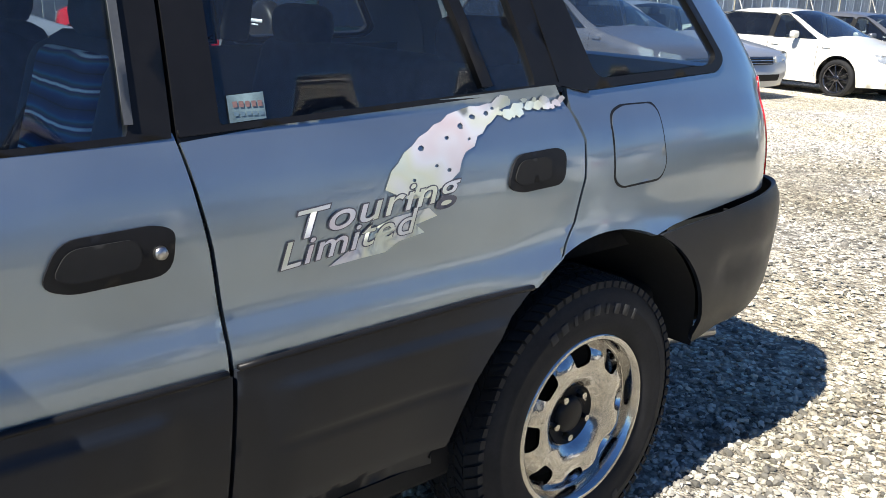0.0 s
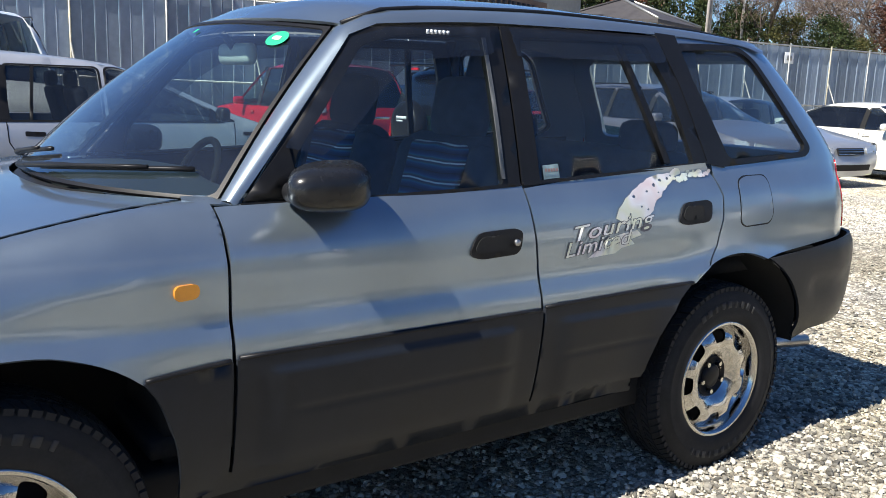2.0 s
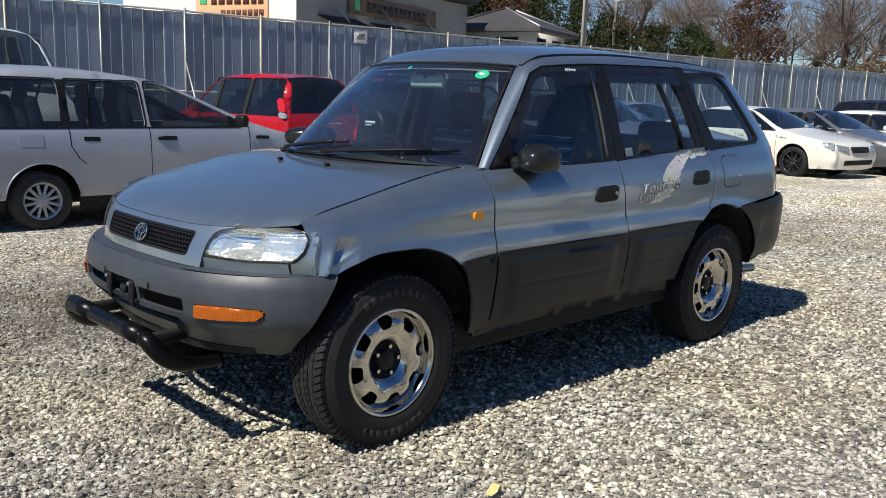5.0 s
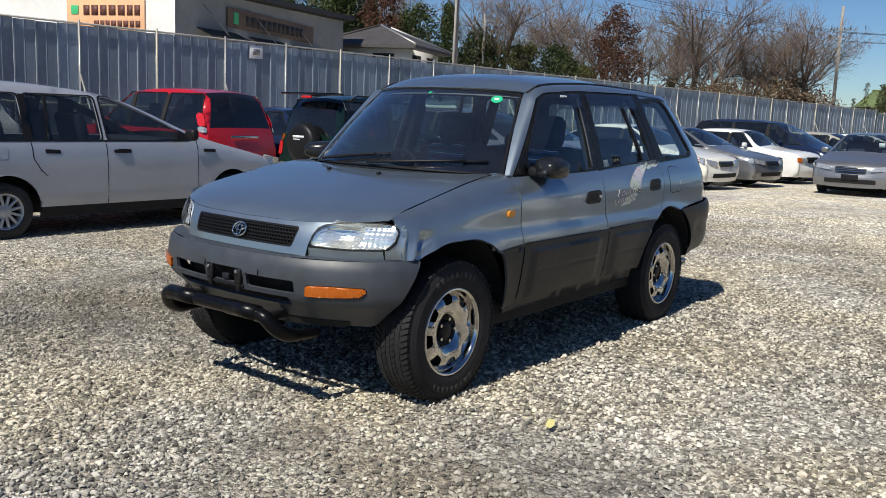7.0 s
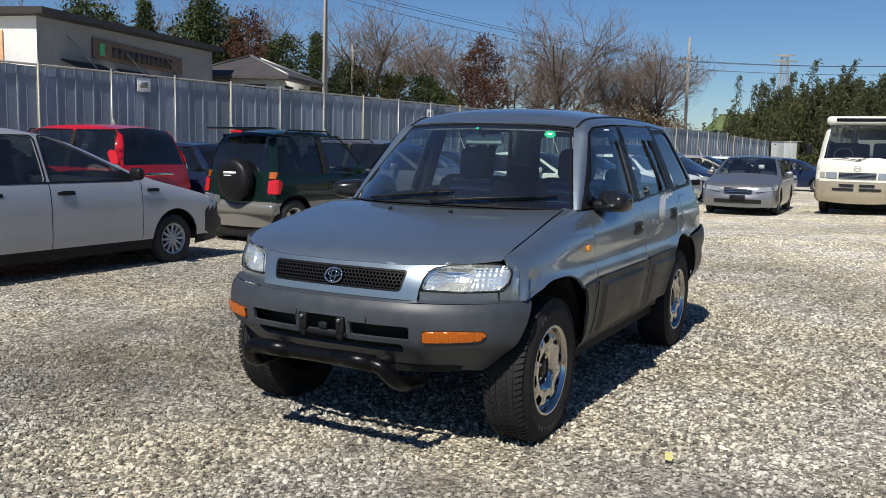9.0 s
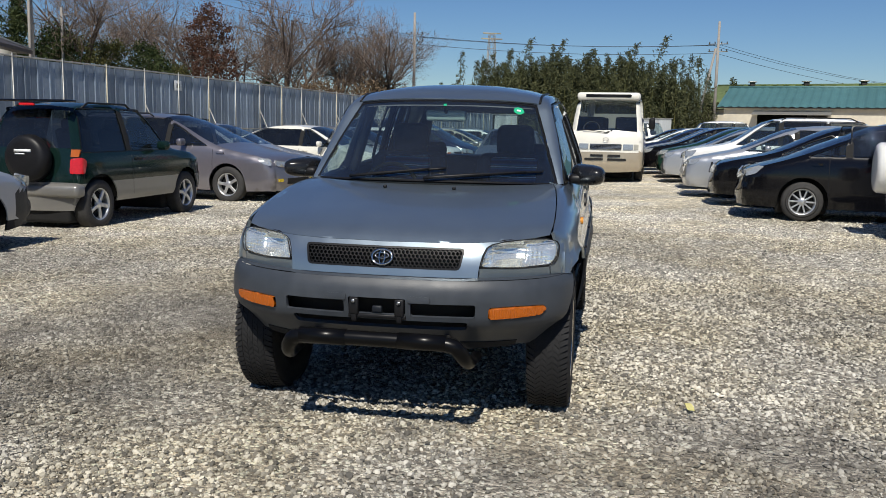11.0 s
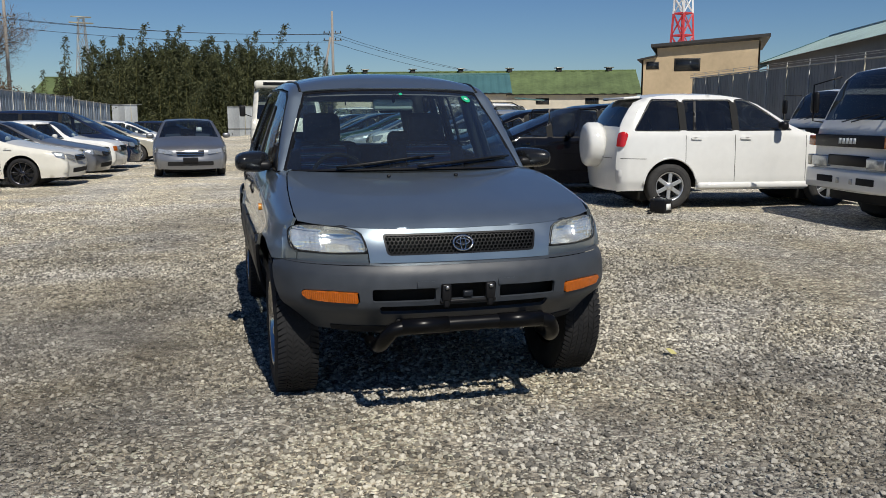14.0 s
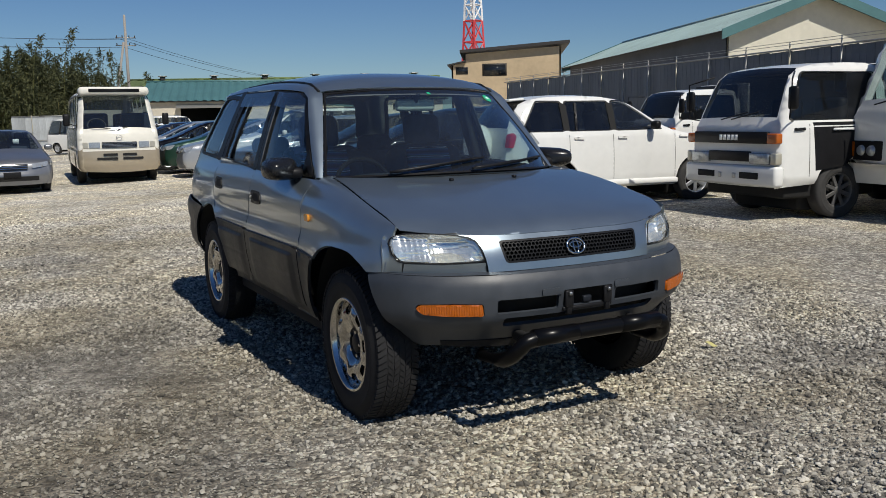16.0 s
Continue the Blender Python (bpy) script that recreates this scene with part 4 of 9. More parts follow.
def ellipse_ring(cy, cz, ry, rz, tubr):
    return tube([nose(cy + ry * math.cos(2 * math.pi * k / 28), cz + rz * math.sin(2 * math.pi * k / 28), 0.006) for k in range(29)], tubr, 6, False)


bb = ellipse_ring(0, 0.786, 0.046, 0.032, 0.0055)
merge(bb, ellipse_ring(0, 0.792, 0.030, 0.012, 0.0035))
merge(bb, ellipse_ring(0, 0.786, 0.013, 0.030, 0.0035))
part("badge", bb, M["chrome"], g, "plain oval chrome badge")

lamp_out = [(0.436, 0.752), (0.447, 0.80), (0.463, 0.838), (0.488, 0.852), (0.53, 0.860), (0.62, 0.868), (0.70, 0.868), (0.752, 0.858), (0.768, 0.834), (0.764, 0.782), (0.746, 0.752), (0.60, 0.746)]


def lampf(y, z, lift=0.0):
    yy = min(y, 0.79)
    x = nose_y(yy)
    k = (z - 0.745) / 0.13
    x += -0.018 + 0.05 * k * k
    return Vector((x - lift * 0.8, -(y + lift * 0.5), z))


lo = rounded(lamp_out, 0.018, 3)
cen = (0.60, 0.808)
shr = lambda s: [(cen[0] + (p[0] - cen[0]) * s, cen[1] + (p[1] - cen[1]) * s) for p in lo]


def bowl(y, z):
    d = max(abs((y - cen[0]) / 0.155), abs((z - cen[1]) / 0.062))
    p = lampf(y, z, -0.012)
    e = math.hypot((y - 0.565) / 0.085, (z - cen[1]) / 0.07)
    flute = 0.0030 * math.sin(y * 330) * (1 if e > 0.8 else 0.2) + 0.0016 * math.sin(z * 300)
    return p + Vector((0.026 + flute + 0.040 * max(0, 1 - e * e), 0.010, 0)) * max(0, 1 - d ** 4)


hl = both("headlamp", panel(shr(0.985), bowl, (-1, -0.4, 0), 0.006, 0.0), M["reflector"], suv, "clouded glass headlamp")
rim = panel(shr(1.008), lambda y, z: lampf(y, z, 0.0025), (-1, -0.4, 0), 0.02, 0.004, holes=[shr(0.988)])
lensb = panel(shr(0.98), lambda y, z: lampf(y, z, 0.004), (-1, -0.4, 0), 0.02, 0)
for k, ob in enumerate(hl):
    f = (lambda q: q.copy()) if k == 0 else mirrored
    part("lamp_rim", f(rim), M["black"], ob)
    part("lens", f(lensb), M["lens"], ob, "clear lens").visible_shadow = False
for q in (rim, lensb):
    q.free()
both("lamp_bucket", panel([(0.432, 0.706), (0.436, 0.76), (0.450, 0.815), (0.470, 0.845), (0.53, 0.868), (0.70, 0.874), (0.735, 0.862), (0.762, 0.840), (0.780, 0.80), (0.780, 0.706)], lambda y, z: lampf(y, z, -0.012), (-1, -0.4, 0), 0.03, 0, holes=[shr(0.96)]), M["black"], suv)
both("lamp_apron", panel([(0.430, 0.706), (0.434, 0.745), (0.60, 0.741), (0.728, 0.744), (0.732, 0.706)], lambda y, z: lampf(y, z, -0.002), (-1, -0.4, 0), 0.03), M["paint"], suv)

both("lamp_corner", panel([(0.735, 0.706), (0.735, 0.745), (0.750, 0.750), (0.768, 0.780), (0.772, 0.834), (0.758, 0.860), (0.772, 0.862), (0.786, 0.84), (0.793, 0.80), (0.798, 0.706)], lambda y, z: lampf(y, z, -0.004), (-1, -0.4, 0), 0.02, 0.01), M["paint"], suv)

# ---- front bumper ----
class Track:
    """A plan curve round a corner, by its length."""
    def __init__(self, pts):
        self.p = []
        for a, b in zip(pts, pts[1:]):
            self.p += [(lerp(a[0], b[0], k / 6), lerp(a[1], b[1], k / 6)) for k in range(6)]
        self.p.append(pts[-1])
        for _ in range(5):
            q = self.p
            self.p = [q[0]] + [((q[i - 1][0] + 2 * q[i][0] + q[i + 1][0]) / 4, (q[i - 1][1] + 2 * q[i][1] + q[i + 1][1]) / 4) for i in range(1, len(q) - 1)] + [q[-1]]
        self.s = np.concatenate(([0], np.cumsum([math.hypot(b[0] - a[0], b[1] - a[1]) for a, b in zip(self.p, self.p[1:])])))

    def at(self, s):
        i = min(max(int(np.searchsorted(self.s, s)) - 1, 0), len(self.p) - 2)
        t = (s - self.s[i]) / (self.s[i + 1] - self.s[i])
        a, b = self.p[i], self.p[i + 1]
        d = Vector((b[0] - a[0], b[1] - a[1])).normalized()
        return Vector((lerp(a[0], b[0], t), lerp(a[1], b[1], t))), Vector((-d.y, d.x))

    def of_y(self, y):
        return float(np.interp(y, [p[1] for p in self.p], self.s))

    def of_x(self, x):
        return float(np.interp(x, [p[0] for p in self.p], self.s))


nosecurve = Track([(-0.705, 0.0), (-0.70, 0.2), (-0.68, 0.36), (-0.64, 0.50), (-0.57, 0.63), (-0.48, 0.738), (-0.38, 0.804), (-0.26, 0.846), (-0.1, 0.866)])
bprof = spl([0.36, 0.40, 0.44, 0.475, 0.50, 0.52, 0.55, 0.60, 0.65, 0.685, 0.705], [-0.150, -0.118, -0.082, -0.045, -0.016, -0.003, 0.003, 0.004, -0.002, -0.012, -0.030])


def bumper_p(sgn, lift=0.0):
    def f(s, z):
        p, nrm = nosecurve.at(abs(s))
        o = bprof(z) + lift
        if abs(p.y) < 0.50:
            o -= 0.012 * (1 - (abs(p.y) / 0.5) ** 4) * max(0, 1 - ((z - 0.52) / 0.09) ** 2)
        q = p + nrm * o
        return Vector((q.x, math.copysign(1, s) * q.y if s else 0, z))
    return f


sx = nosecurve.of_x
sy_ = nosecurve.of_y
end = [(sx(-0.252), 0.703), (sx(-0.256), 0.69)] + [(sx(x), z) for x, z in ((-0.280, 0.65), (-0.308, 0.60), (-0.343, 0.54), (-0.374, 0.48), (-0.400, 0.43), (-0.422, 0.394))] + [(sx(-0.455), 0.380)]
btm = [(sy_(0.66), 0.386), (sy_(0.5), 0.398), (sy_(0.3), 0.402), (0, 0.404)]
half = end + btm
front_outline = half[:-1] + [(0, 0.404)] + [(-s, z) for s, z in half[:-1][::-1]] + [(-sy_(0.43), 0.70), (0, 0.70), (sy_(0.43), 0.70)]
hup = lambda y0, y1, z0, z1, r: rounded([(y0, z0), (y0, z1), (y1, z1), (y1, z0)], r)
up_slot, low_slot = hup(sy_(0.150), sy_(0.43), 0.541, 0.600, 0.014), hup(-sy_(0.40), sy_(0.40), 0.478, 0.520, 0.014)
slots = [up_slot, [(-s, z) for s, z in up_slot], low_slot, hup(-0.128, 0.128, 0.545, 0.618, 0.008)]
sig = rounded([(sy_(0.482), 0.535), (sy_(0.486), 0.588), (sy_(0.60), 0.592), (sy_(0.715), 0.588), (sy_(0.725), 0.570), (sy_(0.70), 0.545), (sy_(0.60), 0.538)], 0.012)
slots += [sig, [(-s, z) for s, z in sig]]
bumper = part("front_bumper", panel(front_outline, bumper_p(1), FRONT, 0.026, 0.016, holes=slots), M["bump"], suv, "scuffed grey plastic front bumper without number plate")
part("bumper_back", panel(rounded([(-sy_(0.47), 0.45), (-sy_(0.47), 0.64), (sy_(0.47), 0.64), (sy_(0.47), 0.45)], 0.01), bumper_p(1, -0.085), FRONT, 0.06, 0), M["under"], bumper)
for sg in (1, -1):
    lp = [(sg * s, z) for s, z in sig]
    part("turn_signal", panel([(sg * (sy_(0.60) + (abs(s) - sy_(0.60)) * 0.96), 0.5635 + (z - 0.5635) * 0.92) for s, z in sig], lambda s, z: bumper_p(1, 0.009 + 0.0011 * math.sin(s * 620))(s, z), FRONT, 0.010, 0.020, steps=(0.0026, 0.012)), M["amber"], bumper, "ribbed amber turn signal")
    part("signal_tray", panel(lp, bumper_p(1, -0.03), FRONT, 0.03, 0), M["black"], bumper)
lg = bmesh.new()
prev = None
for k in range(49):
    s = lerp(-sx(-0.255), sx(-0.255), k / 48)
    a_ = bumper_p(1)(s, 0.7035 if abs(s) > sy_(0.43) else 0.7005)
    p2, n2 = nosecurve.at(abs(s))
    q2 = p2 - n2 * 0.13
    cur = (lg.verts.new(a_), lg.verts.new((q2.x, math.copysign(q2.y, s), a_.z + 0.006)))
    if prev:
        lg.faces.new((prev[0], cur[0], cur[1], prev[1]))
    prev = cur
bmesh.ops.recalc_face_normals(lg, faces=lg.faces[:])
part("bumper_ledge", lg, M["bump"], bumper)
# plate carrier with two bolts, tow loop
for y in (-0.102, 0.102):
    part("plate_bracket", box(-0.702, y, 0.578, 0.02, 0.042, 0.075, 0.006), M["black"], bumper)
    part("bolt", box(-0.716, y, 0.602, 0.016, 0.018, 0.016, 0.005), M["steel"], bumper)
    part("bracket_foot", box(-0.70, y, 0.535, 0.018, 0.024, 0.05, 0.005), M["black"], bumper)
part("plate_carrier", box(-0.695, 0, 0.535, 0.014, 0.26, 0.018, 0.005), M["black"], bumper)
part("plate_carrier", box(-0.690, 0, 0.566, 0.02, 0.045, 0.03, 0.006), M["clad"], bumper)
for sg in (-1, 1):
    part("bumper_pad", panel(rounded([(sg * 0.14, 0.603), (sg * 0.14, 0.632), (sg * 0.235, 0.632), (sg * 0.235, 0.603)], 0.008), bumper_p(1, 0.006), FRONT, 0.03, 0.014), M["bump"], bumper)

# ---- nudge bar under the bumper ----
bar_pts = [(-0.50, 0.42, 0.335), (-0.58, 0.415, 0.336), (-0.66, 0.408, 0.346), (-0.72, 0.397, 0.376), (-0.752, 0.375, 0.415), (-0.765, 0.330, 0.443), (-0.77, 0.1, 0.45), (-0.77, 0, 0.45)]
path = bar_pts + [(x, -y, z) for x, y, z in bar_pts[:-1][::-1]]
fine = []
for i in range(len(path) - 1):
    for k in range(4):
        p0, p1, p2, p3 = [Vector(path[min(max(i + d, 0), len(path) - 1)]) for d in (-1, 0, 1, 2)]
        t = k / 4
        fine.append(0.5 * ((2 * p1) + (p2 - p0) * t + (2 * p0 - 5 * p1 + 4 * p2 - p3) * t * t + (3 * p1 - p0 - 3 * p2 + p3) * t ** 3))
fine.append(Vector(path[-1]))
nb = part("nudge_bar", tube(fine, [0.024] * 6 + [0.028, 0.031] + [0.033] * (len(fine) - 16) + [0.031, 0.028] + [0.024] * 6, 14), M["bar_black"], suv, "black tubular nudge bar with rubber sleeves")
for y in (-0.22, 0.22):
    part("sleeve", tube([(-0.769, y - 0.105, 0.450), (-0.769, y + 0.105, 0.450)], 0.036, 14), M["bar_black"], nb)
for y in (-0.30, 0.30):
    part("bracket", box(-0.66, y, 0.425, 0.16, 0.03, 0.05, 0.01), M["under"], nb)


def valance_p(s, z):
    p, nrm = nosecurve.at(abs(s))
    q = p - nrm * (0.105 + 0.5 * (0.41 - z))
    return Vector((q.x, math.copysign(q.y, s), z))


part("front_valance", panel([(-sy_(0.66), 0.385), (-sy_(0.66), 0.41), (sy_(0.66), 0.41), (sy_(0.66), 0.385), (sy_(0.4), 0.375), (-sy_(0.4), 0.375)], valance_p, FRONT, 0.04, 0.006), M["under"], suv)

# ---- rear bumper, tailgate ----
tailcurve = Track([(2.56, 0.864), (2.9, 0.864), (3.13, 0.853), (3.27, 0.822), (3.365, 0.75), (3.415, 0.6), (3.44, 0.35), (3.45, 0.0)])
rprof = spl([0.38, 0.44, 0.5, 0.6, 0.7, 0.76, 0.815], [-0.06, -0.03, -0.005, 0.008, 0.012, 0.010, -0.012])


def rbump(s, z):
    i = float(s)
    p, nrm = tailcurve.at(abs(i))
    q = p - nrm * -rprof(z)
    o = rprof(z)
    d = Vector((nrm.x, nrm.y))
    q = p + Vector((-d.x, -d.y)) * 0
    out = Vector((p.x - 2.6, p.y * 1.4)).normalized()
    q = p + out * o
    if 0.34 < i < 0.74:
        q -= out * 0.012 * math.exp(-((z - 0.62) / 0.035) ** 2) * min(1, (i - 0.34) / 0.05, max(0, (0.74 - i) / 0.05))
    return Vector((q.x, -q.y, z))


ts = tailcurve.s[-1]
tx = lambda x: float(np.interp(x, [p[0] for p in tailcurve.p], tailcurve.s))
rb_half = [(tx(2.632), 0.7615)] + [(tx(p[0]), p[1]) for p in RA(64, 12, 16, 0.462)] + [(tx(2.93), 0.40), (tx(3.02), 0.435), (ts * 0.55, 0.44), (ts, 0.44), (ts, 0.80), (tx(3.27), 0.806), (tx(3.0), 0.787), (tx(2.75), 0.770)]
both("bumper_liner", box(3.12, -0.60, 0.57, 0.36, 0.40, 0.26, 0.03), M["under"], suv)
both("rear_bumper", panel(rb_half, rbump, (0.4, -1, 0), 0.03, 0.012), M["clad"], suv, "dark grey rear bumper corner")
tg = [(-0.66, 0.80), (-0.70, 1.08), (-0.60, 1.40), (-0.52, 1.545), (0.52, 1.545), (0.60, 1.40), (0.70, 1.08), (0.66, 0.80)]
tgh = rounded([(-0.60, 1.12), (-0.47, 1.49), (0.47, 1.49), (0.60, 1.12)], 0.05)
tgf = lambda y, z: Vector((tail_x(z) + 0.01 - 0.09 * abs(y / 0.6) ** 3, y, z))
tgo = part("tailgate", panel(tg, tgf, BACK, 0.06, 0.02, holes=[tgh]), M["paint"], suv)
part("rear_screen", panel(tgh, tgf, BACK, 0.1, 0), M["glass_dusty"], tgo)
both("tail_lamp", panel([(3.24, 0.83), (3.225, 1.10), (3.295, 1.10), (3.35, 0.83)], L(quarter_y, 0.004), LEFT, 0.03, 0.01), M["red_lens"], suv)
part("exhaust", tube([(2.6, -0.40, 0.30), (3.05, -0.56, 0.29), (3.33, -0.63, 0.285)], 0.026, 12), M["steel"], suv, "plain steel exhaust tip")

# ---- details on the flanks ----
mk = rounded([(0.425, 0.852), (0.425, 0.888), (0.482, 0.891), (0.482, 0.857)], 0.016, 4)
both("side_repeater", panel(mk, L(fender_y, 0.012), LEFT, 0.02, 0.02), M["repeater"], suv, "amber side repeater")


def mirror_shell():
    bm = bmesh.new()
    bmesh.ops.create_uvsphere(bm, u_segments=28, v_segments=18, radius=1)
    for v in bm.verts:
        x, y, z = v.co
        q = lambda a, p: math.copysign(abs(a) ** p, a)
        r = Vector((q(x, 0.75) * 0.145, q(y, 0.62) * 0.098, q(z, 0.66) * 0.060))
        if r.x > 0:
            r.x *= 0.55
        r.z *= 1 - 0.10 * (r.y / 0.098)
        r.x += 0.045 * (-(r.y) / 0.098)
        v.co = r
    return bm


ms = mirror_shell()
bmesh.ops.scale(ms, vec=(1, -1, 1), verts=ms.verts)
bmesh.ops.reverse_faces(ms, faces=ms.faces[:])
bmesh.ops.translate(ms, vec=(0.838, -0.862, 1.098), verts=ms.verts)
mm = both("door_mirror", ms, M["mirror_shell"], suv, "black door mirror")
foot = box(0.775, -0.80, 1.078, 0.11, 0.09, 0.055, 0.025, 3)
sail = panel([(0.635, 1.055), (0.765, 1.20), (0.785, 1.062)], L(cabin, 0.012), LEFT, 0.04, 0.012)
for k, ob in enumerate(mm):
    f = (lambda q: q.copy()) if k == 0 else mirrored
    part("mirror_foot", f(foot), M["black"], ob)
    part("sail_panel", f(sail), M["black"], ob)
for q in (foot, sail):
    q.free()

# ---- decal on the rear door: swoosh and two words ----
sw_out = [(1.833, 0.955), (1.850, 0.985), (1.868, 0.998), (1.884, 1.014), (1.906, 1.024), (1.926, 1.038), (1.947, 1.045), (1.966, 1.056), (1.986, 1.060), (2.006, 1.071), (2.03, 1.076), (2.066, 1.083), (2.09, 1.082), (2.112, 1.086), (2.15, 1.085),
          (2.140, 1.068), (2.112, 1.052), (2.098, 1.047), (2.082, 1.033), (2.068, 1.030), (2.055, 1.012), (2.03, 1.004), (2.018, 0.990), (2.009, 0.970), (1.99, 0.958), (1.96, 0.945), (1.93, 0.931), (1.88, 0.934)]
rnd = random.Random(9)
chips = []
for cx, cz, r in ((1.925, 1.018, 0.008), (1.99, 1.032, 0.006), (2.03, 1.050, 0.009), (2.066, 1.064, 0.008), (2.045, 1.026, 0.005), (2.105, 1.068, 0.007), (2.125, 1.076, 0.005), (1.955, 0.985, 0.005), (1.985, 0.975, 0.006), (1.90, 0.965, 0.005)):
    r *= 0.7
    chips.append([(cx + 1.5 * r * rnd.uniform(0.7, 1.1) * math.cos(q), cz + r * rnd.uniform(0.7, 1.1) * math.sin(q)) for q in (0.2, 1.2, 2.2, 3.2, 4.2, 5.3)])
dec = part("decal_swoosh", panel(sw_out, L(side_y, 0.0022), LEFT, 0.02, 0.0, holes=chips), M["decal"], suv, "silver brush-stroke decal breaking into flecks")
rnd = random.Random(4)
for k in range(26):
    t = k / 25
    cx, cz = lerp(2.14, 2.325, t), 1.076 + 0.004 * math.sin(t * 2.2) + rnd.uniform(-0.013, 0.011) * (1.1 - 0.5 * t)
    r = rnd.uniform(0.006, 0.015) * (1.15 - 0.5 * t)
    lp = [(cx + r * rnd.uniform(0.6, 1.2) * math.cos(a) * 1.4, cz + r * rnd.uniform(0.6, 1.1) * math.sin(a)) for a in (0.2, 1.0, 1.9, 2.9, 3.8, 4.7, 5.5)]
    part("decal_fleck", panel(lp, L(side_y, 0.0020 + 0.0001 * k), LEFT, 0.02, 0), M["decal"], dec)
lowsw = panel([(1.71, 0.838), (1.76, 0.865), (1.78, 0.885), (1.85, 0.905), (1.93, 0.912), (1.95, 0.895), (1.90, 0.885), (1.92, 0.868), (1.86, 0.860), (1.83, 0.845), (1.77, 0.842)], L(side_y, 0.0018), LEFT, 0.02, 0)
part("decal_brush", lowsw, M["decal"], dec)
for txt, x0, z0, size, tilt in (("Touring", 1.636, 0.893, 0.066, 0.045), ("Limited", 1.612, 0.848, 0.062, 0.045)):
    for mtl, lift, heavy in (("decal_edge", 0.0024, 0.0022), ("decal", 0.0032, 0.0003)):
        word("lettering", txt, size, M[mtl], dec, lambda u, v: L(side_y, lift)(x0 + u, z0 + v + tilt * u * 2), "", 0.25, 0, 1.06, heavy, 1.62 if txt == "Touring" else 1.42)

# ---- wheels ----
def wheel_mesh(R, W, rim_r, rim_mat, style, tyre_mat="tyre", tread=True, n=64):
    """Meshes of tyre, rim and its bits, axle along y, outside at -y."""
    out = []
    hw = W / 2
    prof = [(rim_r - 0.006, hw - 0.025), (rim_r + 0.012, hw - 0.006), (rim_r + 0.05, hw + 0.003), (R - 0.045, hw - 0.002), (R - 0.018, hw - 0.012), (R - 0.004, hw - 0.03), (R, hw - 0.055), (R, -hw + 0.055), (R - 0.004, -hw + 0.03), (R - 0.018, -hw + 0.012), (R - 0.045, -hw + 0.002), (R - 0.058, -hw - 0.001), (R - 0.062, -hw - 0.0035), (R - 0.068, -hw - 0.001), (rim_r + 0.05, -hw - 0.003), (rim_r + 0.022, -hw - 0.001), (rim_r + 0.012, -hw + 0.006), (rim_r - 0.006, -hw + 0.025)]
    t = lathe(prof, n)
    for v in t.verts:                      # flat of the contact patch
        if v.co.z < -R + 0.014:
            v.co.z = -R + 0.014
    if tread:
        blocks = bmesh.new()
        nb_ = 76
        for k in range(nb_):
            a0 = 2 * math.pi * k / nb_
            for j, (y0, y1, sk) in enumerate(((-hw + 0.008, -hw + 0.045, 1.4), (-hw + 0.050, -0.030, -2.6), (-0.024, -0.003, 2.2), (0.003, 0.024, -2.2), (0.030, hw - 0.050, 2.6), (hw - 0.045, hw - 0.008, -1.4))):
                da = 2 * math.pi / nb_ * 0.72
                vs_ = []
                for r in (R - 0.012, R + 0.004):
                    for yy, aa in ((y0, a0 + sk * y0), (y1, a0 + sk * y1), (y1, a0 + da + sk * y1), (y0, a0 + da + sk * y0)):
                        rr = r - (0.008 if (abs(yy) > hw - 0.02) else 0)
                        off = (j % 2) * math.pi / nb_
                        z = rr * math.sin(aa + off)
                        vs_.append(blocks.verts.new((rr * math.cos(aa + off), yy, max(z, -R + 0.010))))
                for q in ((4, 5, 6, 7), (0, 1, 5, 4), (1, 2, 6, 5), (2, 3, 7, 6), (3, 0, 4, 7)):
                    blocks.faces.new([vs_[i] for i in q])
        bmesh.ops.recalc_face_normals(blocks, faces=blocks.faces[:])
        out.append(("tread", blocks, tyre_mat, False))
    out.insert(0, ("tyre", t, tyre_mat, True))
    face = -hw + 0.012
    if style == "steel8":
        r_ = rim_r
        out.append(("rim", lathe([(r_ + 0.010, face - 0.004), (r_ + 0.012, face + 0.006), (r_, face + 0.022), (r_ - 0.012, face + 0.03), (r_ - 0.022, face + 0.035), (r_ - 0.03, hw - 0.05), (r_ + 0.004, hw - 0.03)][::1], n), rim_mat, True))
        out.append(("rim_lip", lathe([(r_ + 0.014, face + 0.002), (r_ + 0.012, face - 0.006), (r_ + 0.005, face - 0.010), (r_ - 0.003, face - 0.006), (r_ - 0.008, face + 0.006), (r_ - 0.011, face + 0.018), (r_ - 0.014, face + 0.034)], n), rim_mat, True))
        dep = spl([0.0, 0.052, 0.062, 0.085, 0.10, 0.12, 0.165, r_ - 0.012, r_], [0.055, 0.055, 0.052, 0.028, 0.016, 0.010, 0.016, 0.034, 0.036])
        holes = []
        for k in range(8):
            a = 2 * math.pi * (k + 0.5) / 8
            holes.append(rounded([(q * math.cos(a + w), q * math.sin(a + w)) for q, w in ((0.139, -0.17), (0.184, -0.205), (0.190, 0.0), (0.184, 0.205), (0.139, 0.17))], 0.014, 3))
        dfn = lambda u, v: Vector((u, face + dep(math.hypot(u, v)) - 0.011 * math.exp(-((math.hypot(u, v) - 0.150) / 0.028) ** 2) * (0.5 + 0.5 * math.cos(8 * math.atan2(v, u))) ** 1.5, v))
        out.append(("disc", panel(arc(0, 0, r_ - 0.006, 0, 352, 44), dfn, (0, -1, 0), 0.016, 0.012, holes=holes), rim_mat, True))
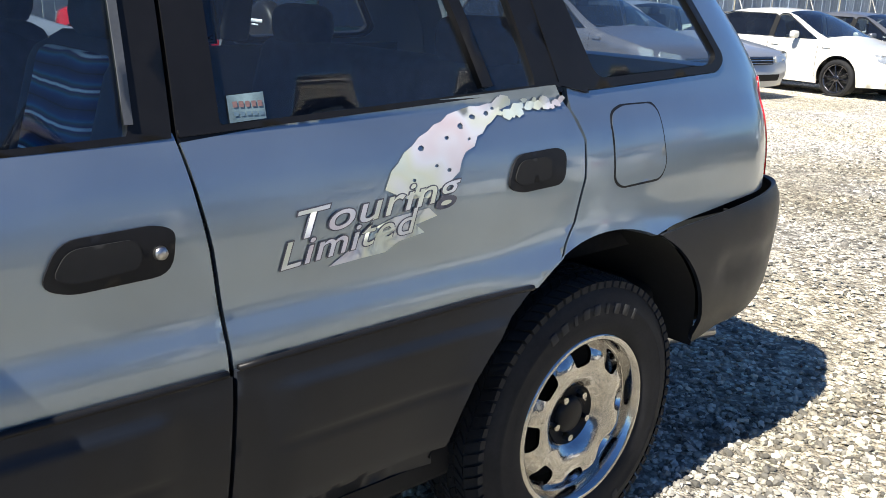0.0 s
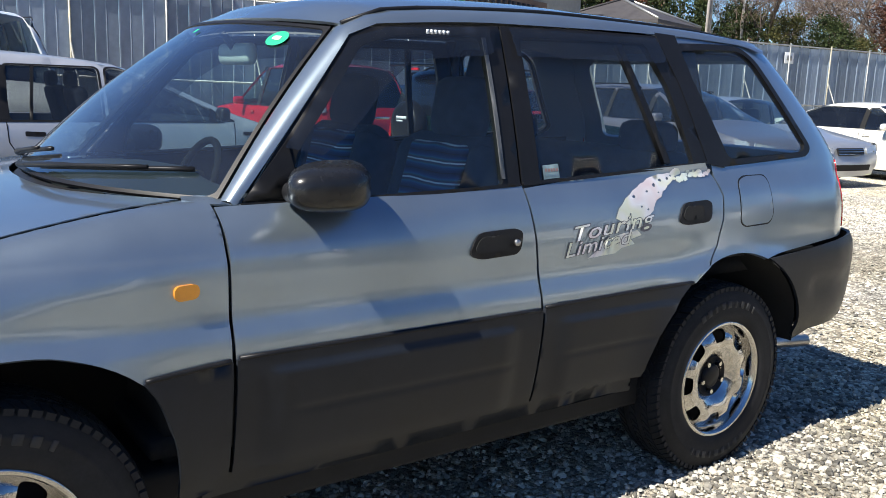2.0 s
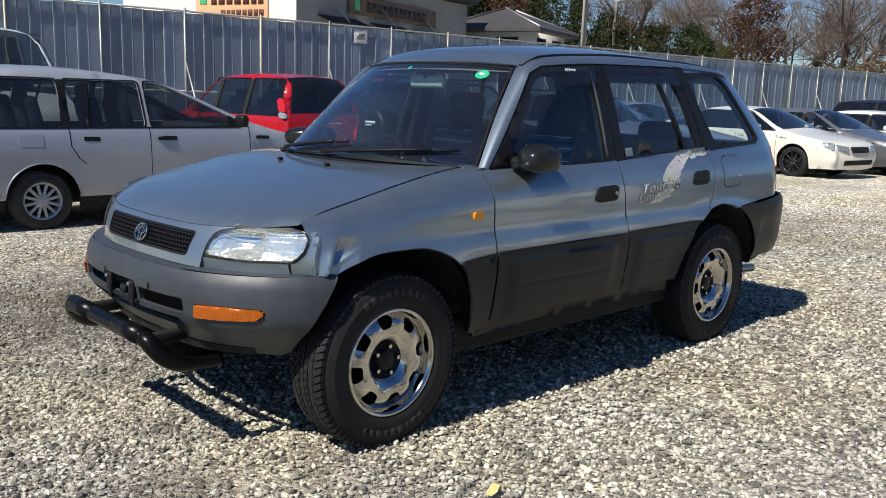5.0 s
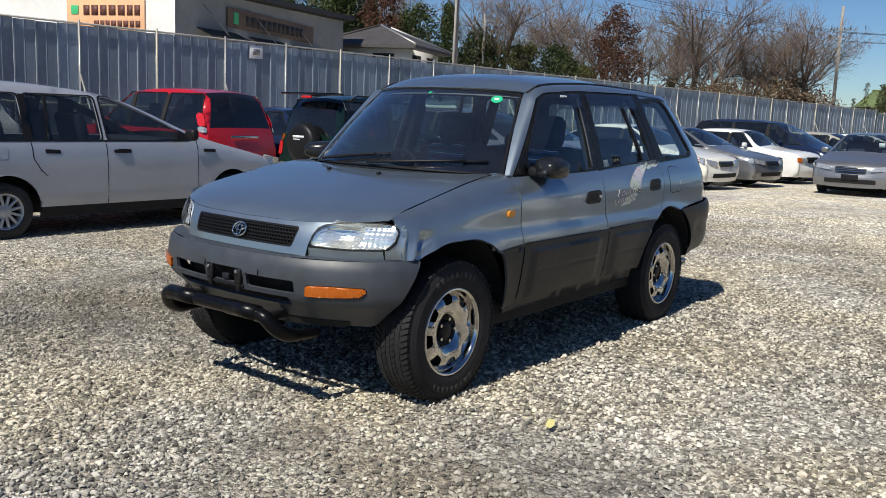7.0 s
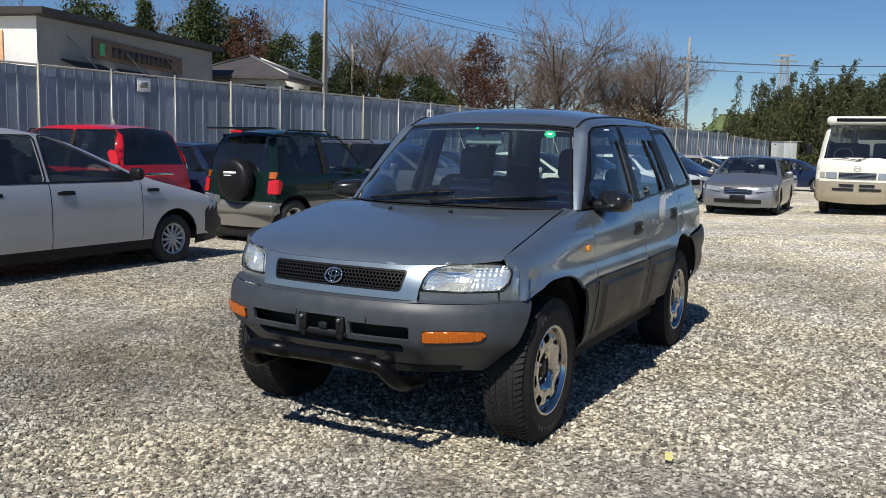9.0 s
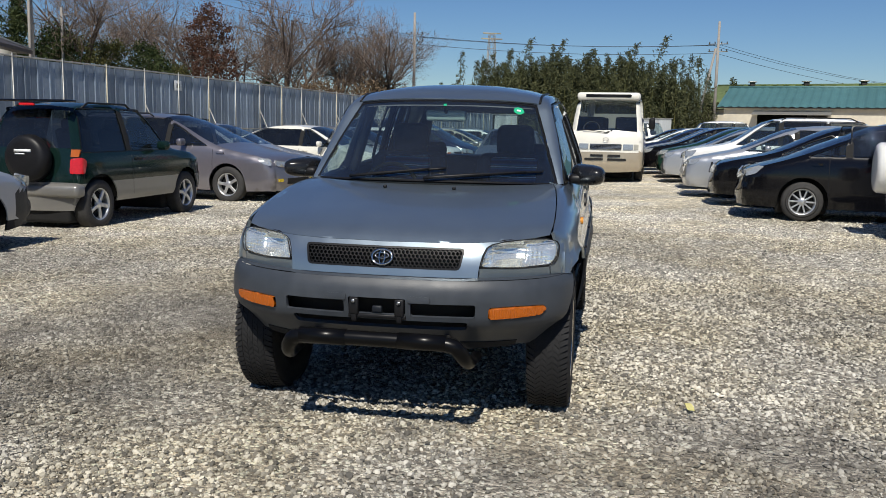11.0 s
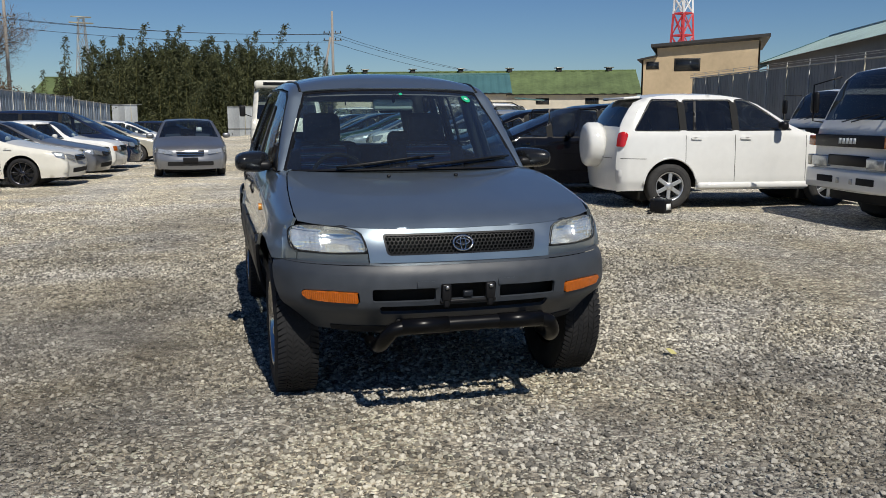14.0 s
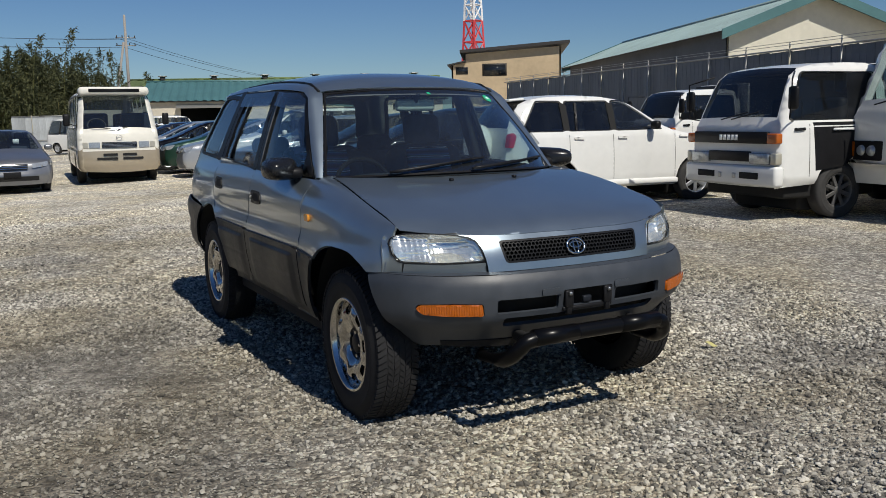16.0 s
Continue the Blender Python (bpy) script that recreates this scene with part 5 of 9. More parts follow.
        # black disc added to stand for the shade behind the wheel's windows
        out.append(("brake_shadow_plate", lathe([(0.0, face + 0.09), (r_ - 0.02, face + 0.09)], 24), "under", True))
        out.append(("hub_recess", lathe([(0.0, face + 0.049), (0.066, face + 0.047), (0.076, face + 0.036)], 32), "black", True))
        cap = lathe([(0.0, face + 0.030), (0.036, face + 0.031), (0.045, face + 0.037), (0.048, face + 0.056)], 24)
        out.append(("hub_cap", cap, "black", True))
        for k in range(5):
            a = 2 * math.pi * k / 5 + 0.3
            nut = bmesh.new()
            bmesh.ops.create_cone(nut, cap_ends=True, segments=6, radius1=0.012, radius2=0.009, depth=0.026)
            bmesh.ops.rotate(nut, matrix=Matrix.Rotation(radians(90), 3, "X"), verts=nut.verts)
            bmesh.ops.translate(nut, vec=(0.0572 * math.cos(a), face + 0.040, 0.0572 * math.sin(a)), verts=nut.verts)
            out.append(("wheel_nut", nut, "chrome", False))
    else:
        spokes, wide = style
        out.append(("rim", lathe([(rim_r + 0.006, face - 0.002), (rim_r - 0.004, face), (rim_r - 0.012, face + 0.012), (rim_r - 0.02, face + 0.05), (rim_r - 0.022, hw - 0.05)], 36), rim_mat, True))
        # same added black disc, giving the dark between the spokes
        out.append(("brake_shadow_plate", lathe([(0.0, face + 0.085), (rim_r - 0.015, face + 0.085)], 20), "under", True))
        hubd = lathe([(0.0, face + 0.004), (0.05, face + 0.006), (0.065, face + 0.02), (0.066, face + 0.05)], 24)
        out.append(("hub", hubd, rim_mat, True))
        for k in range(spokes):
            a = 2 * math.pi * k / spokes + math.pi / 2
            s = bmesh.new()
            box(lerp(0.05, rim_r - 0.008, 0.5), face + 0.022, 0, rim_r - 0.052, 0.026, wide, 0.007, 1, bm=s)
            bmesh.ops.rotate(s, matrix=Matrix.Rotation(-a, 3, "Y"), verts=s.verts)
            out.append(("spoke", s, rim_mat, False))
    return out


def add_wheel(owner, m, bits):
    """Mounts a wheel built by wheel_mesh on a vehicle: first copy makes the meshes, later ones share them."""
    root = None
    for nm, src, mt, sm in bits:
        if isinstance(src, bpy.types.Mesh):
            ob = new(nm if root else "wheel", src)
        else:
            ob = finish(nm if root else "wheel", src, M[mt], None, "", sm)
        if root is None:
            root = ob
            ob.parent = owner
            ob.matrix_local = m
        else:
            ob.parent = root
    return root


def shared(bits):
    """Turns built pieces into meshes that many wheels can share."""
    out = []
    for nm, bm, mt, sm in bits:
        me = bpy.data.meshes.new(nm)
        for f in bm.faces:
            f.smooth = sm
        bm.to_mesh(me)
        bm.free()
        me.materials.append(M[mt])
        out.append((nm, me, mt, sm))
    return out


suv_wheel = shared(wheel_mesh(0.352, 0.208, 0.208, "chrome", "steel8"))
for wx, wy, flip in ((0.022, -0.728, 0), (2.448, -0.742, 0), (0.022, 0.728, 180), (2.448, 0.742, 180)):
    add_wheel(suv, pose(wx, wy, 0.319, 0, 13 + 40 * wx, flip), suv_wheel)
# raised letters round the tyres read as worn bars
for cx in (0.022, 2.448):
    for a0 in (60, 240):
        bb = bmesh.new()
        for k in range(9):
            t = box(0.285, 0, 0, 0.026, 0.003, 0.022 if k % 3 else 0.012, 0.001, 1)
            bmesh.ops.transform(t, matrix=pose(cx, -0.728 - 0.1065 - (0.014 if cx > 1 else 0), 0.319) @ Matrix.Rotation(-radians(a0 + 7.5 * k), 4, "Y"), verts=t.verts)
            merge(bb, t)
        part("tyre_lettering", bb, M["tyre_old"], suv, "worn raised tyre marking")

# ---- wheel housings, floor, engine bay screens ----
for cx, r, nm in ((0.035, 0.474, "wheel_housing"), (2.45, 0.468, "wheel_housing")):
    hb = bmesh.new()
    pts = arc(cx, 0.335, r, 5 if cx < 1 else 7, 166 if cx < 1 else 176, 22)
    ra = [hb.verts.new((x, -(lerp(0.62, 0.80, min(1, max(0, (x + 0.42) / 0.32))) if cx < 1 else lerp(0.815, 0.848, min(1, max(0, (z - 0.42) / 0.16)))), z)) for x, z in pts]
    rb_ = [hb.verts.new((x, -0.42, z)) for x, z in pts]
    for i in range(len(pts) - 1):
        hb.faces.new((ra[i], ra[i + 1], rb_[i + 1], rb_[i]))
    hb.faces.new(rb_)
    both(nm, hb, M["under"], suv)
part("floor_pan", box(1.25, 0, 0.335, 1.9, 1.50, 0.16, 0.02), M["under"], suv)
part("engine_shield", box(0.10, 0, 0.545, 0.84, 0.82, 0.47, 0.05), M["under"], suv)
part("rear_floor", box(2.62, 0, 0.48, 1.3, 0.84, 0.48, 0.05), M["under"], suv)
part("rear_valance", box(3.05, 0, 0.50, 0.45, 1.40, 0.10, 0.03), M["under"], suv)
part("front_valance", box(-0.41, 0, 0.52, 0.20, 0.96, 0.14, 0.03), M["under"], suv)
ax = bmesh.new()
for cx in (0.02, 2.41):
    tube([(cx, -0.70, 0.33), (cx, 0.70, 0.33)], 0.035, 8, bm=ax)
    box(cx, 0, 0.30, 0.25, 0.28, 0.16, 0.05, bm=ax)
part("running_gear", ax, M["under"], suv)
# ---- interior ----
part("dashboard", panel(rounded([(0.42, -0.70), (0.42, 0.70), (0.86, 0.70), (0.86, -0.70)], 0.1), lambda x, y: Vector((x, y, 1.035 - 0.25 * max(0, x - 0.74) + 0.035 * math.exp(-((y - 0.34) / 0.2) ** 2) * (x - 0.42) * 2)), UP, 0.07, 0.2), M["dash"], suv)
sw = tube([(0.90 + 0.07 * math.sin(a), 0.34 + 0.168 * math.cos(a), 0.970 + 0.155 * math.sin(a)) for a in np.linspace(0, 2 * math.pi, 33)], 0.014, 8, False)
box(0.89, 0.34, 0.975, 0.06, 0.17, 0.10, 0.02, bm=sw)
for sg in (-1, 1):
    box(0.895, 0.34 + sg * 0.12, 0.975, 0.03, 0.13, 0.035, 0.01, bm=sw)
part("steering_wheel", sw, M["wheel_leather"], suv)


def seat(x, y, wd, back_h, fabric):
    b = box(x, y, 0.68, 0.50, wd, 0.16, 0.06, 3)
    o = part("seat", b, M[fabric], suv)
    tilt = Matrix.Rotation(radians(16), 3, "Y")
    part("backrest", box(x + 0.28, y, 0.88, 0.13, wd * 0.96, back_h, 0.055, 3, turn=tilt), M["seat"], o)
    if fabric == "stripes":
        part("fabric_insert", box(x + 0.235, y, 0.93, 0.07, wd * 0.62, 0.48, 0.025, 3, turn=tilt), M[fabric], o, "blue striped woven insert")
    return o


for y in (-0.36, 0.36):
    s = seat(1.20, y, 0.50, 0.64, "stripes")
    part("headrest", box(1.57, y, 1.275, 0.11, 0.25, 0.21, 0.05, 3, turn=Matrix.Rotation(radians(10), 3, "Y")), M["seat"], s)
    for d in (-0.05, 0.05):
        part("headrest_post", tube([(1.535, y + d, 1.14), (1.56, y + d, 1.22)], 0.006, 6), M["steel"], s)
    for d in (-0.2, 0.2):
        part("side_bolster", box(1.49, y + d, 0.89, 0.18, 0.11, 0.56, 0.05, 3, turn=Matrix.Rotation(radians(16), 3, "Y")), M["seat"], s)
s = seat(2.12, 0, 1.25, 0.52, "seat")
for y in (-0.40, 0.40):
    part("headrest", box(2.45, y, 1.175, 0.10, 0.27, 0.13, 0.05, 3), M["seat"], s)
part("cabin_floor", box(1.6, 0, 0.46, 2.4, 1.46, 0.05), M["carpet"], suv)
part("bulkhead", box(0.46, 0, 0.70, 0.05, 1.44, 0.62), M["carpet"], suv)
part("load_floor", box(2.85, 0, 0.70, 0.75, 1.36, 0.06), M["carpet"], suv)
door_card = lambda x, z: side_y(x, z) - 0.055
both("door_card", panel([(0.58, 0.45), (0.58, 1.03), (2.3, 1.09), (2.3, 0.75), (1.9, 0.45)], L(door_card), (0, 1, 0), 0.12, 0), M["dash"], suv)
both("load_trim", panel([(2.3, 0.75), (2.3, 1.09), (3.1, 1.10), (3.1, 0.75)], L(lambda x, z: 0.74), (0, 1, 0), 0.2, 0), M["dash"], suv)
both("centre_pillar", box(1.50, -0.675, 1.28, 0.10, 0.05, 0.5, 0.015, 2, turn=Matrix.Rotation(radians(-17), 3, "X")), M["dash"], suv)
both("tail_pillar_trim", box(2.38, -0.655, 1.31, 0.10, 0.04, 0.42, 0.015, 2, turn=Matrix.Rotation(radians(-17), 3, "X")), M["dash"], suv)
rm = part("rear_view_mirror", box(0.93, 0, 1.425, 0.04, 0.25, 0.068, 0.02, 3), mat("pale_grey_plastic", (0.5, 0.52, 0.5), 0.4), suv, "interior mirror with pale grey back")
part("mirror_stem", tube([(0.88, 0, 1.49), (0.925, 0, 1.435)], 0.012, 6), M["dash"], rm)


# ================= other vehicles =================
def vehicle(name, label, m, prof, W, wb, wr, paint, bow=(0.09, 0.05, 0.03, 0.06, 0.03, 0.05, 0.05, 0.07), belt=0.95, pillars=(0.9, 1.9), tumble=0.36, wheel=None, arches=None, wheels=None, group="", lower=None, glassm="tint", window_front=None,
            window_rear=None, roll=0.07, clear=0.20, category="car", lamp=None, tail=None, grille=None, handles=True, mirrors=True, seams=(), bumper_dark=False, inset=(0.10, 0.07, 0.10), split=True, rails=False, print_win=True, seats=True, hole_front=True, front_glass="glass3", black_pillars=True, nip=(0.30, 0.35), crown=0.035, screen="glass3"):
    """A parked vehicle: prof runs from the front bumper's foot over bonnet, screen, roof and tail to the rear bumper's foot, in nine points."""
    root = thing(name, m, label, category, group)
    tags, pts = [], []
    for i, (a, b) in enumerate(zip(prof, prof[1:])):
        k = 5
        for j in range(k):
            pts.append((lerp(a[0], b[0], j / k), lerp(a[1], b[1], j / k) + (crown * math.sin(math.pi * j / k) if i == 4 else 0)))
            tags.append(i)
    pts.append(prof[-1])
    tags.append(len(prof) - 2)
    for _ in range(2):
        pts = [pts[0]] + [((pts[i - 1][0] + 2 * pts[i][0] + pts[i + 1][0]) / 4, (pts[i - 1][1] + 2 * pts[i][1] + pts[i + 1][1]) / 4) for i in range(1, len(pts) - 1)] + [pts[-1]]
    P = np.array(pts)
    x0, x1 = P[:, 0].min(), P[:, 0].max()
    lowz = spl([0.0, clear, 0.42, 0.68, belt - 0.06, belt], [0.93 * W, 0.945 * W, W, W, 0.975 * W, 0.945 * W])

    def width(x, z):
        w = lowz(z) if z < belt else 0.945 * W - tumble * (z - belt) - 0.12 * min(z - belt, 0.5) ** 2
        df, dr = max(0, 0.55 - (x - x0)), max(0, 0.45 - (x1 - x))
        return w - nip[0] * df * df * W - nip[1] * dr * dr * W

    A, B = P[:-1], P[1:]
    D = B - A
    DD = (D * D).sum(1) + 1e-12

    def side(x, z):
        q = np.array((x, z))
        t = np.clip(((q - A) * D).sum(1) / DD, 0, 1)
        d = math.sqrt((((A + D * t[:, None]) - q) ** 2).sum(1).min())
        r = 1 - min(d, roll) / roll
        return width(x, z) - roll * (1 - math.sqrt(max(0, 1 - r * r)))

    # side, with arches and window openings
    axles = arches if arches is not None else (0.0, wb)
    sill = []
    for cx in axles:
        c = [p for p in arc(cx, wr, wr + 0.055, 180, 0, 16) if p[1] > clear]
        sill += [(c[0][0], clear)] + c + [(c[-1][0], clear)]
    outline = [(p[0], p[1]) for p in P[::-1]] + sill
    f0, f1, r0, r1 = prof[3], prof[4], prof[5], prof[6]
    wi = inset
    dirf, dirr = Vector(f1) - Vector(f0), Vector(r1) - Vector(r0)
    zt = min(f1[1], r0[1])
    fx = lambda z: f0[0] + dirf.x * (z - f0[1]) / dirf.y + wi[0]
    rx = lambda z: (r0[0] + dirr.x * (z - r0[1]) / (dirr.y if abs(dirr.y) > 1e-3 else 1e-3)) - wi[2]
    zlo, zhi = belt + 0.015, zt - wi[1] + 0.02
    wx0 = window_front if window_front is not None else fx(zlo)
    wx1 = window_rear if window_rear is not None else rx(zlo)
    cuts = [None] + list(pillars) + [None]
    wins = []
    for a, b in zip(cuts, cuts[1:]):
        la = (lambda z: max(fx(z), wx0)) if a is None else (lambda z, a=a: a + 0.035)
        lb = (lambda z: min(rx(z), wx1)) if b is None else (lambda z, b=b: b - 0.035)
        if lb(zlo) - la(zlo) < 0.08 and lb(zhi) - la(zhi) < 0.08:
            continue
        q = [(la(zlo), zlo), (la((zlo + zhi) / 2), (zlo + zhi) / 2)]
        if lb(zhi) - la(zhi) > 0.05:
            q += [(la(zhi), zhi), (lb(zhi), zhi)]
        else:
            q += [((la(zhi - 0.1) + lb(zhi - 0.1)) / 2, zhi - 0.08)]
        q += [(lb((zlo + zhi) / 2), (zlo + zhi) / 2), (lb(zlo), zlo)]
        wins.append(rounded(q, 0.05, 3))
    lines = [[(x0 + 0.3, lower[0]), (x1 - 0.3, lower[0])]] if lower else ()
    sb = panel(outline, lambda x, z: Vector((x, -side(x, z), z)), (0, -1, 0), 0.085, 0.02, holes=wins, steps=(0.085, 0.06), lines=lines)
    # outer skin over the top
    skins = bmesh.new()
    nseg = len(prof) - 1
    nrm = np.gradient(P, axis=0)
    cols = [-1, -0.97, -0.86, -0.6, -0.3, 0, 0.3, 0.6, 0.86, 0.97, 1]

    def skin_at(i, c):
        ye = max(0.05, width(*P[i]) - roll)
        n = np.array((nrm[i][1], -nrm[i][0]))
        n = n / (np.linalg.norm(n) + 1e-9)
        bw = bow[min(tags[i], len(bow) - 1)] if i in (0, len(P) - 1) else 0.5 * (bow[min(tags[i - 1], len(bow) - 1)] + bow[min(tags[i], len(bow) - 1)])
        o = -n * bw * (1 - c * c)
        return Vector((P[i][0] + o[0], ye * c, P[i][1] + o[1]))

    grid = [[skin_at(i, c) for c in cols] for i in range(len(P))]
    glass_seg = {3: "windscreen", 5: "rear_screen"}
    gparts = {3: bmesh.new(), 5: bmesh.new()}
    for i in range(len(P) - 1):
        for k in range(len(cols) - 1):
            quad = (grid[i][k], grid[i + 1][k], grid[i + 1][k + 1], grid[i][k + 1])
            tg_ = tags[i]
            if tg_ in glass_seg and 1 <= k <= len(cols) - 3 and not (hole_front is False and tg_ == 3):
                tgt = gparts[tg_]
            else:
                tgt = skins
            tgt.faces.new([tgt.verts.new(p) for p in quad])
    for b_ in (skins, *gparts.values()):
        bmesh.ops.remove_doubles(b_, verts=b_.verts[:], dist=1e-4)
        bmesh.ops.recalc_face_normals(b_, faces=b_.faces[:])
    me_ = mirrored(sb)
    merge(skins, sb)
    merge(skins, me_)
    bmesh.ops.remove_doubles(skins, verts=skins.verts[:], dist=0.004)
    mats = [M[paint]]
    if lower:
        mats.append(M[lower[1]])
    if bumper_dark:
        mats.append(M["clad"])
    for f in skins.faces:
        c = f.calc_center_median()
        if lower and c.z < lower[0]:
            f.material_index = 1
        if bumper_dark and (c.x < x0 + bumper_dark or c.x > x1 - bumper_dark * 0.8) and c.z < 0.62 + 0.0 * c.x:
            f.material_index = len(mats) - 1
    body = part("body", skins, mats, root)
    for k, nm in glass_seg.items():
        if gparts[k].faces:
            part(nm, gparts[k], M[glassm if k == 5 else screen], root)
        else:
            gparts[k].free()
    for q in wins:
        g_ = panel(q, lambda x, z: Vector((x, -(side(x, z) - 0.012), z)), (0, -1, 0), 0.12, 0)
        qc = Vector((sum(p[0] for p in q) / len(q), sum(p[1] for p in q) / len(q)))
        qo = [tuple(Vector(p) + (Vector(p) - qc).normalized() * 0.022) for p in q]
        both("window_seal", panel(qo, lambda x, z: Vector((x, -(side(x, z) + 0.002), z)), (0, -1, 0), 0.10, 0.0, holes=[q], steps=(0.5, 0.5)), M["black"], root)
        both("side_window", g_, M[glassm if q is not wins[0] else front_glass], root)
    if black_pillars:
        for a in pillars:
            zp = min(zhi, f0[1] + (a - 0.02 - wi[0] - f0[0]) * dirf.y / max(dirf.x, 1e-3))
            if zp < zlo + 0.12:
                continue
            both("pillar_trim", panel([(a - 0.052, zlo), (a + 0.052, zlo), (a + 0.052, zp), (a - 0.052, max(zlo + 0.04, zp - 0.05))], lambda x, z: Vector((x, -(side(x, z) + 0.003), z)), (0, -1, 0), 0.08, 0.004), M["under"], root)
    # seams of doors and flaps
    for sx_, z0_, z1_ in seams:
        both("door_seam", panel([(sx_ - 0.004, z0_), (sx_ + 0.004, z0_), (sx_ + 0.004, z1_), (sx_ - 0.004, z1_)], lambda x, z: Vector((x, -(side(x, z) + 0.0012), z)), (0, -1, 0), 0.07, 0), M["black"], root)
        if handles:
            hx_ = sx_ - 0.16
            hb_ = panel(rounded([(hx_ - 0.08, belt - 0.12), (hx_ - 0.08, belt - 0.085), (hx_ + 0.08, belt - 0.08), (hx_ + 0.08, belt - 0.115)], 0.012, 2), lambda x, z: Vector((x, -(side(x, z) + 0.022), z)), (0, -1, 0), 0.05, 0.024)
            both("door_handle", hb_, M[paint if handles is True else handles], root)
    if mirrors:
        xm = prof[3][0] + 0.42 if mirrors is True else mirrors
        mb = box(xm, -(W + 0.08), belt + 0.075, 0.11, 0.19, 0.13, 0.045, 3)
        both("door_mirror", mb, M[paint] if split else M["black"], root)
    # inside and underneath
    ub = bmesh.new()
    lx0, lx1 = x0 + 0.12, x1 - 0.12
    box((lx0 + lx1) / 2, 0, clear + 0.12, lx1 - lx0, 1.32 * W, 0.2, 0.03, bm=ub)
    for cx in axles:
        box(cx, 0, wr + 0.06, 2 * wr + 0.13, 1.42 * W, 2 * wr - 0.06, 0.05, bm=ub)
    part("underbody", ub, M["under"], root)
    part("cabin_floor", box((prof[3][0] + prof[6][0]) / 2, 0, belt - 0.30, prof[6][0] - prof[3][0], 1.75 * W, 0.05), M["carpet"], root)
    if seats:
        xs_ = (prof[4][0] + 0.35, prof[4][0] + 1.25) if prof[5][0] - prof[4][0] > 1.0 else (prof[4][0] + 0.3,)
        for j, xx in enumerate(xs_):
            for yy in (-0.38 * W / 0.82, 0.38 * W / 0.82):
                s_ = part("seat", box(xx, yy, belt - 0.02, 0.13, 0.46, 0.66, 0.05, 2, turn=Matrix.Rotation(radians(14), 3, "Y")), M["seat"], root)
                part("headrest", box(xx + 0.10, yy, belt + 0.36, 0.09, 0.24, 0.15, 0.04, 2), M["seat"], s_)
        part("dashboard", box(prof[3][0] + 0.25, 0, belt - 0.06, 0.42, 1.6 * W, 0.16, 0.05, 2), M["dash"], root)
    # front and rear faces: profile x at a height
    fi = [i for i in range(len(P)) if tags[i] <= 1]
    ri = [i for i in range(len(P)) if tags[i] >= nseg - 3]
    fz, fxx = [P[i][1] for i in fi], [P[i][0] for i in fi]
    rz, rxx = [P[i][1] for i in ri][::-1], [P[i][0] for i in ri][::-1]

    def nosef(lift):
        def f(y, z):
            x = float(np.interp(z, fz, fxx))
            ye = max(0.1, width(x, z) - roll)
            c = min(abs(y) / ye, 1.12)
            return Vector((x - bow[0] * (1 - c * c) - lift + 0.25 * max(0, c - 1), y, z))
        return f

    def tailf(lift):
        def f(y, z):
            x = float(np.interp(z, rz, rxx))
            ye = max(0.1, width(x, z) - roll)
            c = min(abs(y) / ye, 1.12)
            return Vector((x + bow[-1] * (1 - c * c) + lift - 0.25 * max(0, c - 1), y, z))
        return f

    fns = {"nose": nosef, "tail": tailf, "side": lambda lift: (lambda x, z: Vector((x, -(side(x, z) + lift), z))), "root": root, "W": W, "body": body, "width": width, "x0": x0, "x1": x1}
    if lamp:
        y0, y1, z0_, z1_, sweep, mt = lamp
        q = rounded([(-y0, z0_), (-y0, z1_ - 0.02), (-(y0 + y1) / 2, z1_), (-y1, z1_ + sweep * 0.4), (-y1, z0_ + sweep * 0.6)], 0.025, 3)
        lens_ = panel(q, nosef(0.012), (-1, 0, 0), 0.05, 0.03)
        if sweep:
            xs0 = x0 + 0.10
            q2 = rounded([(xs0 - 0.04, z0_ + sweep * 0.5), (xs0 - 0.03, z1_ + sweep * 0.4), (xs0 + 0.22, z1_ + sweep), (xs0 + 0.12, z0_ + sweep)], 0.02, 2)
            merge(lens_, panel(q2, fns["side"](0.006), (0, -1, 0), 0.06, 0.02))
        both("headlamp", lens_, M[mt], root, "clear headlamp")
    if grille:
        y0, z0_, z1_, mt = grille
        gr = part("grille", panel(rounded([(-y0, z0_), (-y0 * 1.05, z1_), (y0 * 1.05, z1_), (y0, z0_)], 0.02, 3), nosef(0.010), (-1, 0, 0), 0.06, 0.02), M["under"], root)
        nb_ = max(2, int((z1_ - z0_) / 0.035))
        for k in range(nb_):
            zz = z0_ + (k + 0.5) * (z1_ - z0_) / nb_
            part("grille_bar", panel([(-y0 * 0.98, zz - 0.006), (-y0 * 0.98, zz + 0.006), (y0 * 0.98, zz + 0.006), (y0 * 0.98, zz - 0.006)], nosef(0.02), (-1, 0, 0), 0.08, 0.012), M[mt], gr)
    if tail:
        y0, y1, z0_, z1_, mt = tail
        q = rounded([(-y0, z0_), (-y0, z1_), (-y1, z1_), (-y1, z0_)], 0.02, 2)
        both("tail_lamp", panel(q, tailf(0.012), (1, 0, 0), 0.05, 0.03), M[mt], root, "red tail lamp")
    if wheel:
        wy = W - 0.125
        for cx in (wheels or (0.0, wb)):
            add_wheel(root, pose(cx, -wy, wr - 0.012, 0, 20 + 50 * cx, 0), wheel)
            add_wheel(root, pose(cx, wy, wr - 0.012, 0, 60 + 50 * cx, 180), wheel)
    if rails:
        for sg in (-1, 1):
            zr = max(f1[1], r0[1])
